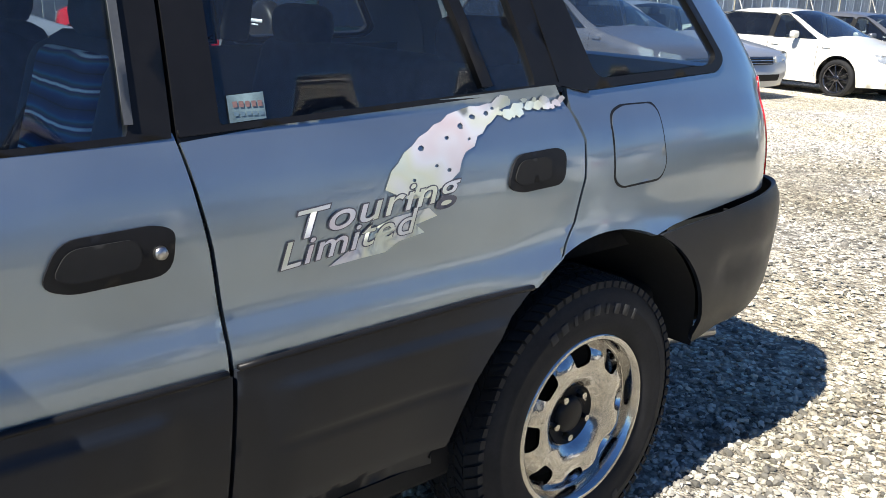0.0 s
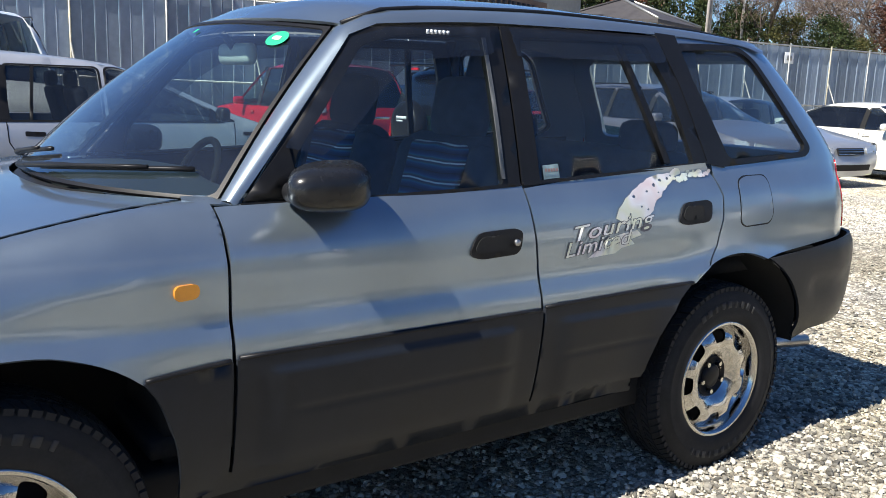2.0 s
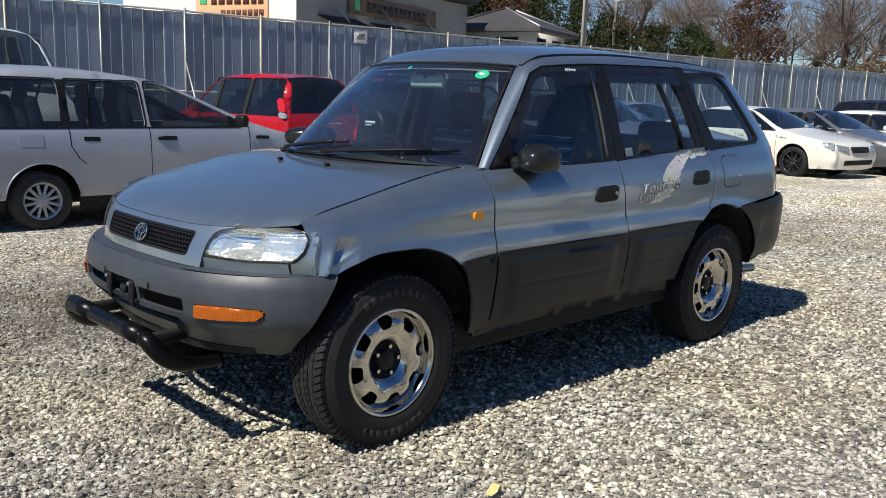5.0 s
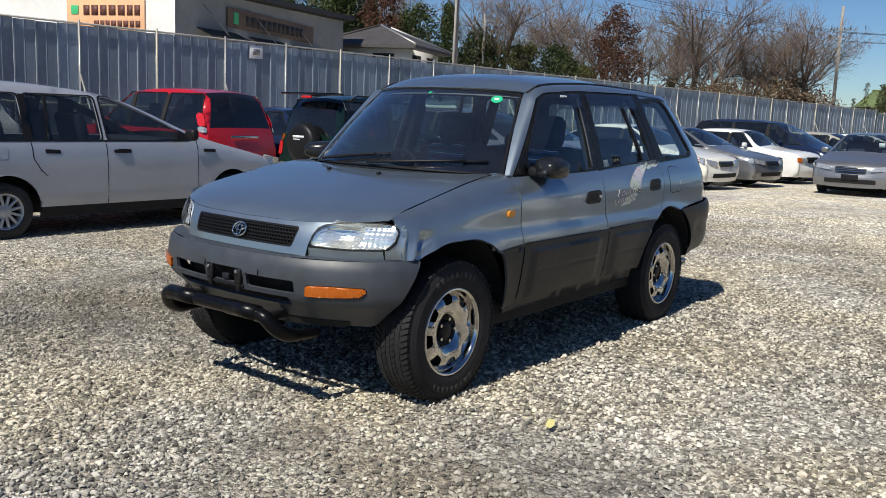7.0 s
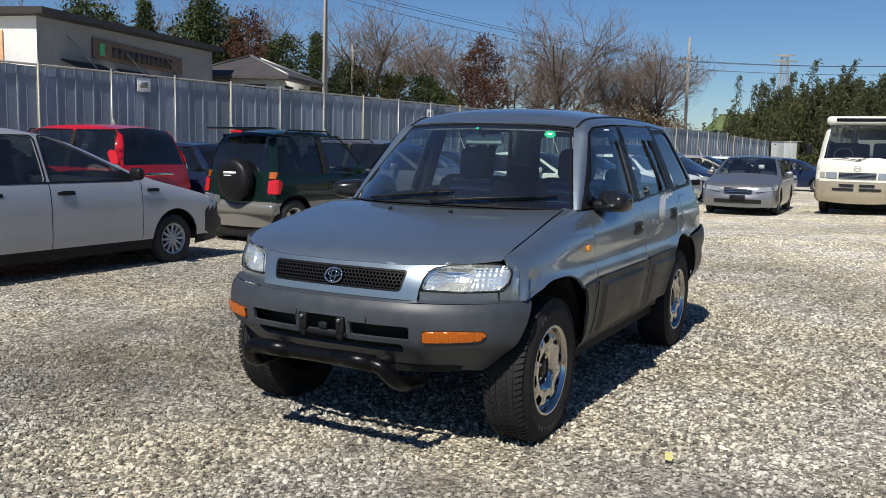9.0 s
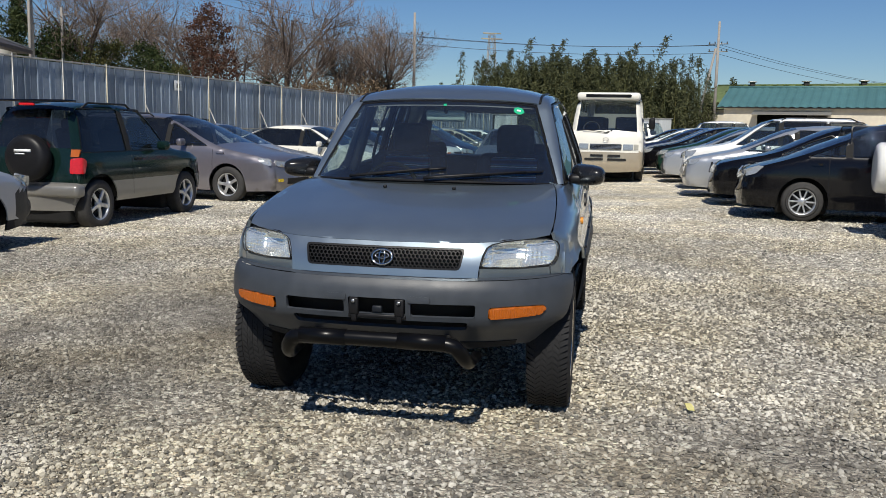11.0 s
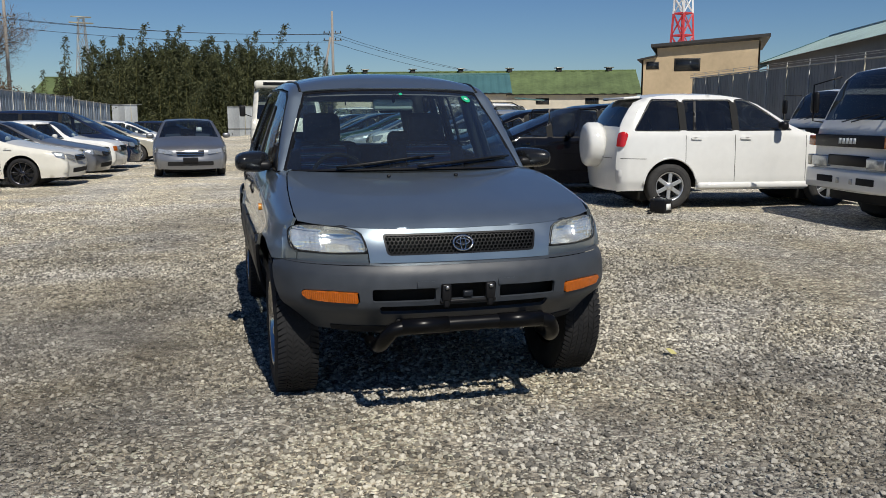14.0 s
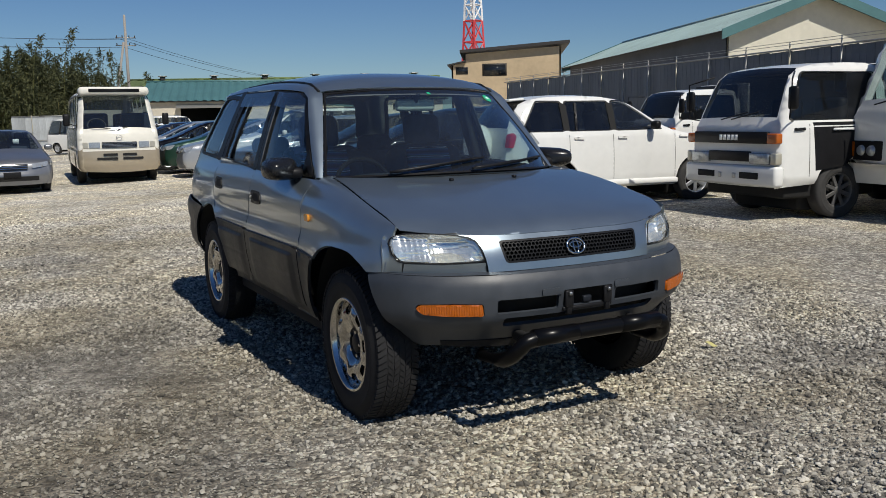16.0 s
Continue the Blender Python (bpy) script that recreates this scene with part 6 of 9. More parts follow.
            part("roof_rail", tube([(f1[0] + 0.25, sg * (W - 0.24), zr - 0.02), (f1[0] + 0.35, sg * (W - 0.24), zr + 0.04), (r0[0] - 0.35, sg * (W - 0.24), zr + 0.04), (r0[0] - 0.2, sg * (W - 0.24), zr - 0.03)], 0.014, 6), M["black"], root)
    return fns


M["glass3"] = glass("windscreen_glass", (0.72, 0.80, 0.80), 0.0, 0.008)
for nm, col, met in (("white", (0.72, 0.72, 0.69), 0.0), ("cream_white", (0.70, 0.68, 0.60), 0.0), ("silver", (0.42, 0.44, 0.47), 0.6), ("wagon_silver", (0.37, 0.39, 0.43), 0.35), ("dark_silver", (0.20, 0.192, 0.215), 0.6), ("car_black", (0.004, 0.004, 0.005), 0.1), ("green_black", (0.005, 0.015, 0.0125), 0.2),
                     ("red", (0.44, 0.012, 0.020), 0.1), ("navy", (0.012, 0.02, 0.05), 0.3), ("beige_grey", (0.20, 0.195, 0.18), 0.3), ("beige", (0.36, 0.31, 0.23), 0.2), ("dark_green", (0.012, 0.045, 0.03), 0.3), ("yellow", (0.62, 0.44, 0.02), 0.0), ("champagne", (0.50, 0.47, 0.38), 0.4), ("legend_grey", (0.20, 0.205, 0.215), 0.6)):
    M[nm] = mat(nm + "_paint", col, 0.10, 0, 0, 1.5, 0.06, spec=0.4) if nm in ("car_black", "green_black", "navy") else mat(nm + "_paint", col, 0.32 if met > 0.25 else 0.14, met, 0.5 if met > 0.25 else 0.2, 1.5, 0.06, 0, 0, 0.05)

W_STEEL = shared(wheel_mesh(0.288, 0.165, 0.175, "steelwheel", (12, 0.03), "tyre_old", False, 32))
W_ALLOY5 = shared(wheel_mesh(0.335, 0.21, 0.205, "alloy", (5, 0.055), "tyre_old", False, 32))
W_ALLOY10 = shared(wheel_mesh(0.31, 0.195, 0.195, "alloy", (10, 0.026), "tyre_old", False, 32))
W_ALLOY6 = shared(wheel_mesh(0.338, 0.215, 0.205, "alloy", (6, 0.058), "tyre_old", False, 32))
W_DARK = shared(wheel_mesh(0.325, 0.22, 0.235, "dark_alloy", (10, 0.024), "tyre", False, 32))
# steel darkened in its colour for the deep shade round the truck wheels
M["shaded_steel"] = mat("shaded_steel_wheel", (0.09, 0.088, 0.085), 0.6, 0.3, 0, 12, 0.3)
W_TRUCK = shared(wheel_mesh(0.365, 0.21, 0.215, "shaded_steel", (8, 0.05), "tyre_old", False, 32))

ROW, RROW, OPP = 82.8, -97.2, 180.0   # parked square to the long fence, the other way round, and along it


def estate(fo, wb, ro, H, W, cowl, rf, rr, zn, zh, slope=0.25, tail_z=1.0):
    """Side line of a car with a tailgate."""
    L_ = wb + ro
    return [(-fo + 0.05, 0.22), (-fo, 0.45), (-fo + 0.06, zn), (cowl, zh), (rf, H - 0.05), (rr, H - 0.05), (L_ - 0.05 - slope * 0.1, tail_z), (L_, 0.62), (L_ - 0.04, 0.26)]


def saloon(fo, wb, ro, H, cowl, rf, rr, zn, zh, boot_x, boot_z):
    L_ = wb + ro
    return [(-fo + 0.05, 0.22), (-fo, 0.45), (-fo + 0.06, zn), (cowl, zh), (rf, H - 0.05), (rr, H - 0.06), (boot_x, boot_z), (L_ - 0.02, boot_z - 0.06), (L_ - 0.03, 0.28)]


def at_front_hub(x, y, rz, W, near):
    """Pose of a vehicle whose front axle's wheel face, on the side named, stands at x, y."""
    m = pose(x, y, 0, 0, 0, rz) @ pose(0, W if near == "left" else -W, 0)
    p = m.translation
    return pose(p.x, p.y, gz(p.x, p.y), 0, 0, rz)



def tail_lamps(f, y0, z0, z1, zs, deep, label):
    """Lamps wrapped round both rear corners; zs: height where a second colour starts, with its material."""
    for lo, hi, mt in ((z0, zs[0], zs[1]), (zs[0] + 0.003, z1, "red_lens")) if zs else ((z0, z1, "red_lens"),):
        zm = (z0 + z1) / 2
        r = 0.06

        def wrap(s, z):
            cy = f["width"](f["tail"](0)(0.9 * f["W"], z).x - 0.05, z)
            run = cy - r - y0
            if s < run:
                return Vector((f["tail"](0.016)(y0 + s, z).x, -(y0 + s), z))
            x_in = f["tail"](0.016)(cy - r, z).x
            a = (s - run) / r
            if a < math.pi / 2:
                return Vector((x_in - r + r * math.cos(a), -(cy - r + (r + 0.014) * math.sin(a)), z))
            return Vector((x_in - r - (a - math.pi / 2) * r, -(cy + 0.014), z))
        w = f["W"] - 0.02 - y0 + 0.03 + deep
        q = panel(rounded([(0, lo), (0.0, hi - 0.02), (w * 0.55, hi), (w, lerp(lo, hi, 0.78)), (w * 0.86, lo)], 0.03, 3), wrap, (1, -0.5, 0), 0.02, 0.012)
        both("tail_lamp", q, M[mt], f["root"], label)


M["lens_lamp"] = mat("lamp_glass", (0.42, 0.44, 0.44), 0.12, 0.5, 0.6, 30, 0.3, 0.2, 50)

# silver van-type estate, in profile
f = vehicle("estate_car", "plain silver commercial estate with black bumpers and steel wheels", at_front_hub(3.58, 5.24, 180, 0.84, "right"), [(-0.82, 0.24), (-0.86, 0.45), (-0.74, 0.74), (0.40, 1.0), (1.42, 1.46), (3.20, 1.54), (3.56, 1.02), (3.62, 0.62), (3.57, 0.28)],
            0.84, 2.74, 0.292, "wagon_silver", belt=0.965, pillars=(1.66, 2.48), wheel=W_STEEL, seams=((1.66, 0.30, 0.97), (0.50, 0.32, 0.97)), handles="black", lower=(0.31, "under"), bumper_dark=0.36, inset=(0.13, 0.045, 0.07), black_pillars=False, front_glass="tint", lamp=(0.45, 0.74, 0.62, 0.74, 0.05, "lens_lamp"), tail=(0.62, 0.76, 0.75, 1.05, "red_lens"), mirrors=False)
ec, sd_ = f["root"], f["side"]
both("door_mirror", box(0.66, -0.93, 1.05, 0.10, 0.17, 0.13, 0.04, 3), M["black"], ec, "black door mirror")
both("mirror_sail", panel([(0.50, 0.985), (0.72, 1.10), (0.74, 0.985)], sd_(0.004), (0, -1, 0), 0.05, 0.006), M["black"], ec)
both("rear_door_seam", panel([(2.47, 0.97), (2.478, 0.97), (2.47, 0.80), (2.40, 0.68), (2.33, 0.62), (2.325, 0.627), (2.39, 0.685), (2.46, 0.80)], sd_(0.0014), (0, -1, 0), 0.04, 0), M["black"], ec)
both("rear_pillar_trim", panel([(2.455, 0.985), (2.54, 0.985), (2.50, 1.435), (2.43, 1.43)], sd_(0.004), (0, -1, 0), 0.06, 0.004), M["black"], ec)
both("window_strip", panel([(0.60, 0.968), (3.36, 0.968), (3.36, 0.984), (0.60, 0.984)], sd_(0.006), (0, -1, 0), 0.06, 0.006), M["black"], ec)
both("window_bar", panel([(2.27, 0.985), (2.295, 0.985), (2.235, 1.44), (2.21, 1.435)], sd_(0.002), (0, -1, 0), 0.06, 0.006), M["black"], ec)
both("fuel_flap", panel(rounded([(2.72, 0.80), (2.72, 0.92), (2.94, 0.92), (2.94, 0.80)], 0.02), sd_(0.003), (0, -1, 0), 0.04, 0.006), M["wagon_silver"], ec)
for hx_ in (2.28, 1.47):
    both("handle_bowl", panel(rounded([(hx_ - 0.10, 0.845), (hx_ - 0.10, 0.885), (hx_ + 0.06, 0.892), (hx_ + 0.06, 0.85)], 0.012), sd_(0.004), (0, -1, 0), 0.03, 0.005), M["black"], ec)
both("arch_lip", tube([(2.74 + 0.352 * math.cos(a), -(0.84 - 0.002), 0.292 + 0.352 * math.sin(a)) for a in np.linspace(0.15, 3.0, 20)], 0.008, 5), M["wagon_silver"], ec)

# dark green small off-roader with a covered spare wheel
f = vehicle("compact_suv", "dark green three-door off-roader with beige lower trim and covered spare wheel", at_front_hub(8.52, 5.50, 178, 0.74, "right"), estate(0.55, 2.28, 0.42, 1.66, 0.74, 0.42, 0.95, 2.52, 0.92, 1.02, 0.05, 1.05),
            0.74, 2.28, 0.335, "green_black", belt=1.0, pillars=(1.55,), wheel=W_ALLOY5, seams=((1.52, 0.42, 1.0),), handles="black", lower=(0.62, "beige_grey"), tumble=0.22, glassm="privacy", lamp=(0.42, 0.66, 0.72, 0.86, 0.0, "lens_lamp"), clear=0.34, rails=True, inset=(0.10, 0.06, 0.08))
cs = f["root"]
sp = part("spare_wheel", lathe([(0.0, -0.10), (0.20, -0.10), (0.27, -0.09), (0.30, -0.05), (0.305, 0.06), (0.27, 0.10), (0.0, 0.10)], 36), M["black"], cs, "black vinyl spare wheel cover with white print")
sp.matrix_local = pose(2.82, 0.06, 0.93, 0, 0, 90)
for k, (w_, z_) in enumerate(((0.24, 0.10), (0.14, 0.06))):
    part("cover_print", box(2.925, 0.06 - 0.04 * k, 0.93 + z_, 0.004, w_, 0.035 - 0.018 * k), M["white_print"], cs)
tail_lamps(f, 0.57, 0.74, 0.95, None, 0.05, "tall red tail lamp")
for sg in (-1, 1):
    part("amber_lens", panel([(sg * 0.57, 0.955), (sg * 0.57, 1.05), (sg * 0.66, 1.05), (sg * 0.66, 0.955)], f["tail"](0.014), (1, 0, 0), 0.05, 0.03), M["amber"], cs)
part("roof_spoiler", box(2.62, 0, 1.665, 0.26, 1.12, 0.03, 0.012), M["car_black"], cs)
part("stop_lamp", box(2.72, 0, 1.615, 0.03, 0.22, 0.035, 0.008), M["red_lens"], cs)
part("rear_bumper", box(2.68, 0, 0.52, 0.20, 1.44, 0.17, 0.05), M["beige_grey"], cs)
for y in (-0.6, 0.6):
    part("mud_flap", box(2.54, y, 0.33, 0.015, 0.24, 0.26, 0.004), M["clad"], cs)

# red tall estate, tail towards the yard
f = vehicle("red_suv", "bright red five-door tall estate seen from behind", pose(6.64, 12.30, gz(7, 11), 0, 0, -88.0), estate(0.85, 2.62, 0.80, 1.74, 0.88, 0.35, 1.05, 3.18, 0.92, 1.05, 0.15, 1.06),
            0.88, 2.62, 0.335, "red", belt=1.02, pillars=(1.25, 2.2), wheel=W_ALLOY5, seams=((1.25, 0.4, 1.02), (2.25, 0.5, 1.02)), glassm="privacy", lamp=(0.5, 0.78, 0.72, 0.86, 0.05, "lens_lamp"), tumble=0.28, clear=0.25)
tail_lamps(f, 0.745, 1.0, 1.33, (1.10, "lens_lamp"), 0.05, "tall red tail lamp with a white lower lens")
part("tailgate_bar", box(3.45, 0, 0.93, 0.03, 0.62, 0.045, 0.01), M["chrome"], f["root"])

# grey-purple people carrier
f = vehicle("people_carrier", "dark silver low people carrier with yellow fog lamps", at_front_hub(10.75, 5.85, ROW, 0.90, "right"), estate(0.95, 2.83, 1.0, 1.60, 0.90, 0.30, 1.45, 3.45, 0.80, 1.0, 0.2, 1.05),
            0.90, 2.83, 0.325, "dark_silver", belt=1.0, pillars=(1.30, 2.35), wheel=W_ALLOY5, seams=((1.35, 0.3, 1.0), (0.3, 0.5, 0.95)), glassm="privacy", lamp=(0.38, 0.72, 0.64, 0.76, 0.07, "lens_lamp"), grille=(0.30, 0.62, 0.70, "chrome"), rails=True, mirrors=0.9)
for y in (-0.62, 0.62):
    part("fog_lamp", panel(rounded([(y - 0.07, 0.38), (y - 0.07, 0.44), (y + 0.07, 0.44), (y + 0.07, 0.38)], 0.02), f["nose"](0.01), (-1, 0, 0), 0.05, 0.02), M["yellow"], f["root"], "yellow fog lamp")
part("lower_intake", panel(rounded([(-0.42, 0.33), (-0.42, 0.44), (0.42, 0.44), (0.42, 0.33)], 0.02), f["nose"](0.008), (-1, 0, 0), 0.06, 0.02), M["under"], f["root"])

SALOON = saloon(0.95, 2.74, 1.10, 1.45, 0.38, 1.25, 2.45, 0.74, 0.95, 3.25, 1.08)


def plain_saloon(name, label, m, paint, wheel, **kw):
    f = vehicle(name, label, m, SALOON, 0.90, 2.74, 0.322, paint, belt=0.93, pillars=(1.42,), wheel=wheel, seams=((1.45, 0.3, 0.93), (2.42, 0.45, 0.93), (0.42, 0.3, 0.93)), lamp=(0.42, 0.76, 0.58, 0.70, 0.07, "lens_lamp"), grille=(0.32, 0.56, 0.68, "chrome"), mirrors=0.85, group="parked saloons", **kw)
    part("lower_intake", panel(rounded([(-0.55, 0.30), (-0.55, 0.40), (0.55, 0.40), (0.55, 0.30)], 0.02), f["nose"](0.008), (-1, 0, 0), 0.06, 0.02), M["under"], f["root"])
    return f


plain_saloon("saloon_car", "pearl white saloon with large dark chrome wheels", at_front_hub(16.05, 5.0, ROW, 0.90, "right"), "cream_white", W_DARK, glassm="privacy")
f = plain_saloon("saloon_car", "grey silver saloon facing out of the yard with dark carrier plate", pose(19.25, 1.58, gz(19.2, 1.58), 0, 0, 2), "legend_grey", W_ALLOY10)
part("blank_plate", box(f["x0"] - 0.10, 0, 0.44, 0.02, 0.36, 0.13, 0.01), M["black"], f["root"])
part("wheel_cover_note", box(1.0, -0.28, 1.16, 0.004, 0.14, 0.12), M["white_print"], f["root"])
plain_saloon("saloon_car", "silver saloon with a wide chrome grille", at_front_hub(13.1, 6.3, ROW, 0.90, "right"), "silver", W_ALLOY10)
plain_saloon("saloon_car", "mid-grey saloon with a pointed shield grille", at_front_hub(18.5, 4.7, ROW, 0.90, "right"), "legend_grey", W_ALLOY5)

# boxy white saloon with amber corner lamps
BOXY = saloon(0.80, 2.60, 0.90, 1.46, 0.45, 0.95, 2.55, 0.86, 0.96, 2.95, 1.02)
f = vehicle("taxi_saloon", "upright white saloon with amber corner lamps and black grille", at_front_hub(21.6, 4.4, ROW, 0.85, "right"), BOXY, 0.85, 2.60, 0.30, "white", belt=0.95, pillars=(1.35,), wheel=W_STEEL, seams=((1.38, 0.3, 0.95), (2.3, 0.4, 0.95)), lamp=(0.36, 0.60, 0.62, 0.74, 0.0, "lens_lamp"), grille=(0.34, 0.60, 0.76, "black"), mirrors=0.75)
for y in (-0.70, 0.70):
    part("corner_lamp", panel(rounded([(y - 0.09, 0.62), (y - 0.09, 0.75), (y + 0.06, 0.75), (y + 0.06, 0.62)], 0.015), f["nose"](0.014), (-1, 0, 0), 0.04, 0.04), M["amber"], f["root"])
VAN = estate(0.90, 2.9, 0.95, 1.78, 0.90, -0.15, 1.0, 3.55, 0.86, 1.08, 0.1, 1.1)
f = vehicle("minivan", "dark blue minivan with a long sloping windscreen", at_front_hub(24.0, 4.3, ROW, 0.90, "right"), VAN, 0.90, 2.9, 0.325, "navy", belt=1.05, pillars=(1.15, 2.3), wheel=W_ALLOY10, seams=((1.2, 0.3, 1.0),), glassm="privacy", lamp=(0.42, 0.78, 0.66, 0.80, 0.06, "lens_lamp"), grille=(0.38, 0.62, 0.74, "chrome"), mirrors=0.6)
HATCH = estate(0.85, 2.62, 0.85, 1.50, 0.86, 0.25, 1.25, 2.85, 0.78, 0.98, 0.3, 1.05)


def hatch(label, m, paint, wheel, **kw):
    return vehicle("hatchback", label, m, HATCH, 0.86, 2.62, 0.31, paint, belt=0.95, pillars=(1.3, 2.3), wheel=wheel, seams=((1.3, 0.3, 0.95), (2.3, 0.45, 0.95)), lamp=(0.42, 0.74, 0.62, 0.74, 0.07, "lens_lamp"), grille=(0.30, 0.60, 0.68, "chrome"), mirrors=0.75, group="parked hatchbacks", **kw)


hatch("champagne hatchback parked in the far row", at_front_hub(29.0, 3.6, ROW, 0.86, "right"), "champagne", W_ALLOY10)
hatch("white hatchback parked in the far row", at_front_hub(34.0, 3.2, ROW, 0.86, "right"), "white", W_ALLOY10)
hatch("dark blue hatchback behind the off-roader", pose(9.3, 12.4, gz(9, 12), 0, 0, RROW), "navy", W_ALLOY10, glassm="privacy")
hatch("red hatchback far behind the off-roader", pose(12.4, 14.2, gz(12, 14), 0, 0, RROW), "red", W_ALLOY10, glassm="privacy")

# ---- the facing row ----
WISH = estate(0.92, 2.75, 0.90, 1.57, 0.87, -0.05, 1.25, 3.1, 0.76, 1.0, 0.25, 1.05)
f = vehicle("people_carrier", "glossy black people carrier with silver multi-spoke wheels", at_front_hub(9.85, -3.98, RROW, 0.87, "left"), WISH, 0.87, 2.75, 0.312, "car_black", belt=0.98, pillars=(0.62, 1.55, 2.55), wheel=W_ALLOY10, seams=((1.5, 0.3, 0.98), (0.35, 0.4, 0.95)), lamp=(0.36, 0.74, 0.62, 0.74, 0.10, "lens_lamp"), mirrors=0.95)
f = vehicle("estate_car", "black estate with square lamps and upright grille", at_front_hub(12.2, -3.75, RROW, 0.88, "left"), HATCH, 0.88, 2.62, 0.312, "car_black", belt=0.95, pillars=(1.3, 2.3), wheel=W_ALLOY10, lamp=(0.36, 0.74, 0.60, 0.74, 0.0, "lens_lamp"), grille=(0.30, 0.58, 0.76, "chrome"), mirrors=0.75)
hatch("silver hatchback with dark bonnet trim", at_front_hub(14.4, -3.45, RROW, 0.86, "left"), "silver", W_ALLOY10)
SUVP = estate(0.85, 2.65, 0.85, 1.70, 0.90, 0.25, 1.05, 3.1, 0.92, 1.06, 0.15, 1.08)
vehicle("tall_suv", "white tall off-roader with black roof rails", at_front_hub(16.9, -3.6, RROW, 0.90, "left"), SUVP, 0.90, 2.65, 0.335, "white", belt=1.04, pillars=(1.3, 2.3), wheel=W_ALLOY5, lamp=(0.45, 0.78, 0.72, 0.86, 0.05, "lens_lamp"), grille=(0.36, 0.70, 0.82, "chrome"), rails=True, mirrors=0.75)
for k, (xx, yy, pt, lb) in enumerate(((19.4, -3.3, "silver", "silver hatchback in the facing row"), (21.8, -3.3, "dark_green", "dark green hatchback in the facing row"), (24.2, -3.0, "car_black", "black hatchback in the facing row"), (26.8, -3.1, "silver", "silver hatchback in the facing row"), (29.5, -2.9, "navy", "dark blue hatchback in the facing row"), (32.5, -2.8, "white", "white hatchback in the facing row"), (36.0, -2.6, "car_black", "black hatchback in the facing row"))):
    hatch(lb, at_front_hub(xx, yy, RROW, 0.86, "left"), pt, W_ALLOY10)

# white off-roader with the spare on its tailgate
WR = estate(0.76, 2.49, 0.80, 1.68, 0.865, 0.46, 1.24, 2.94, 0.95, 1.10, 0.1, 1.20)
f = vehicle("tall_suv", "white five-door off-roader with a body-coloured spare wheel cover", at_front_hub(6.72, -7.86, ROW - 1.0, 0.865, "right"), WR, 0.865, 2.49, 0.338, "white", belt=1.125, pillars=(1.50, 2.30), wheel=W_ALLOY6, seams=((1.52, 0.40, 1.12), (2.27, 0.66, 1.12), (0.42, 0.4, 1.06)), glassm="privacy", lamp=(0.45, 0.76, 0.72, 0.86, 0.06, "lens_lamp"), clear=0.27, rails=False, mirrors=False, front_glass="tint", screen="tint", inset=(0.12, 0.075, 0.24))
wr_ = f["root"]
both("window_divider", panel([(2.115, 1.145), (2.15, 1.145), (2.10, 1.56), (2.065, 1.56)], lambda x, z: Vector((x, -(f["width"](x, z) + 0.004), z)), (0, -1, 0), 0.06, 0.004), M["black"], wr_)
both("door_mirror", box(0.84, -0.95, 1.20, 0.11, 0.17, 0.13, 0.045, 3), M["black"], wr_, "black door mirror")
both("side_sill", box(1.22, -0.835, 0.335, 1.72, 0.10, 0.10, 0.035), M["white"], wr_)
for ax_c in (0.0, 2.49):
    both("arch_flare", tube([(ax_c + 0.405 * math.cos(a), -(0.862 - (0.012 if ax_c else 0.02)), 0.338 + 0.405 * math.sin(a)) for a in np.linspace(0.05, 3.09, 22)], 0.020, 6), M["white"], wr_)
both("rear_bumper_corner", box(3.13, -0.60, 0.52, 0.26, 0.44, 0.22, 0.08, 3), M["white"], wr_)
sp = part("spare_wheel", lathe([(0.0, -0.13), (0.22, -0.13), (0.30, -0.12), (0.335, -0.08), (0.34, 0.06), (0.32, 0.12), (0.0, 0.12)], 40), M["white"], wr_, "round white spare wheel cover")
sp.matrix_local = pose(3.42, -0.02, 0.92, 0, 0, 90)
tail_lamps(f, 0.72, 0.91, 1.13, None, 0.02, "red tail lamp")
part("roof_spoiler", box(2.99, 0, 1.612, 0.26, 1.04, 0.04, 0.018, turn=Matrix.Rotation(radians(4), 3, "Y")), M["white"], wr_)
for sg in (-1, 1):
    part("bumper_seam", panel([(2.86, 0.728), (3.24, 0.735), (3.24, 0.743), (2.86, 0.736)], lambda x, z: Vector((x, sg * (f["width"](x, z) + 0.002), z)), (0, sg, 0), 0.06, 0), M["black"], wr_)
part("tailgate_seam", panel([(-0.62, 0.735), (0.62, 0.735), (0.62, 0.743), (-0.62, 0.743)], f["tail"](0.006), (1, 0, 0), 0.06, 0), M["black"], wr_)

# ---- small bus facing the yard ----
BUS = [(-1.15, 0.32), (-1.22, 0.56), (-1.18, 1.20), (-1.12, 1.30), (-0.72, 2.30), (4.9, 2.36), (5.2, 2.0), (5.28, 0.8), (5.22, 0.42)]
f = vehicle("minibus", "white and beige minibus with a large raked windscreen", pose(20.95, -1.05, gz(20, -1), 0, 0, -3), BUS, 1.0, 3.6, 0.36, "cream_white", black_pillars=False, nip=(0.10, 0.1), bow=(0.14, 0.12, 0.10, 0.10, 0.06, 0.03, 0.03, 0.03), belt=1.38, pillars=(0.2, 1.2, 2.3, 3.4), tumble=0.07, wheel=W_TRUCK, lower=(0.86, "beige"), clear=0.34, roll=0.10, lamp=None, mirrors=False, seats=False, category="bus", inset=(0.25, 0.1, 0.2))
bus = f["root"]
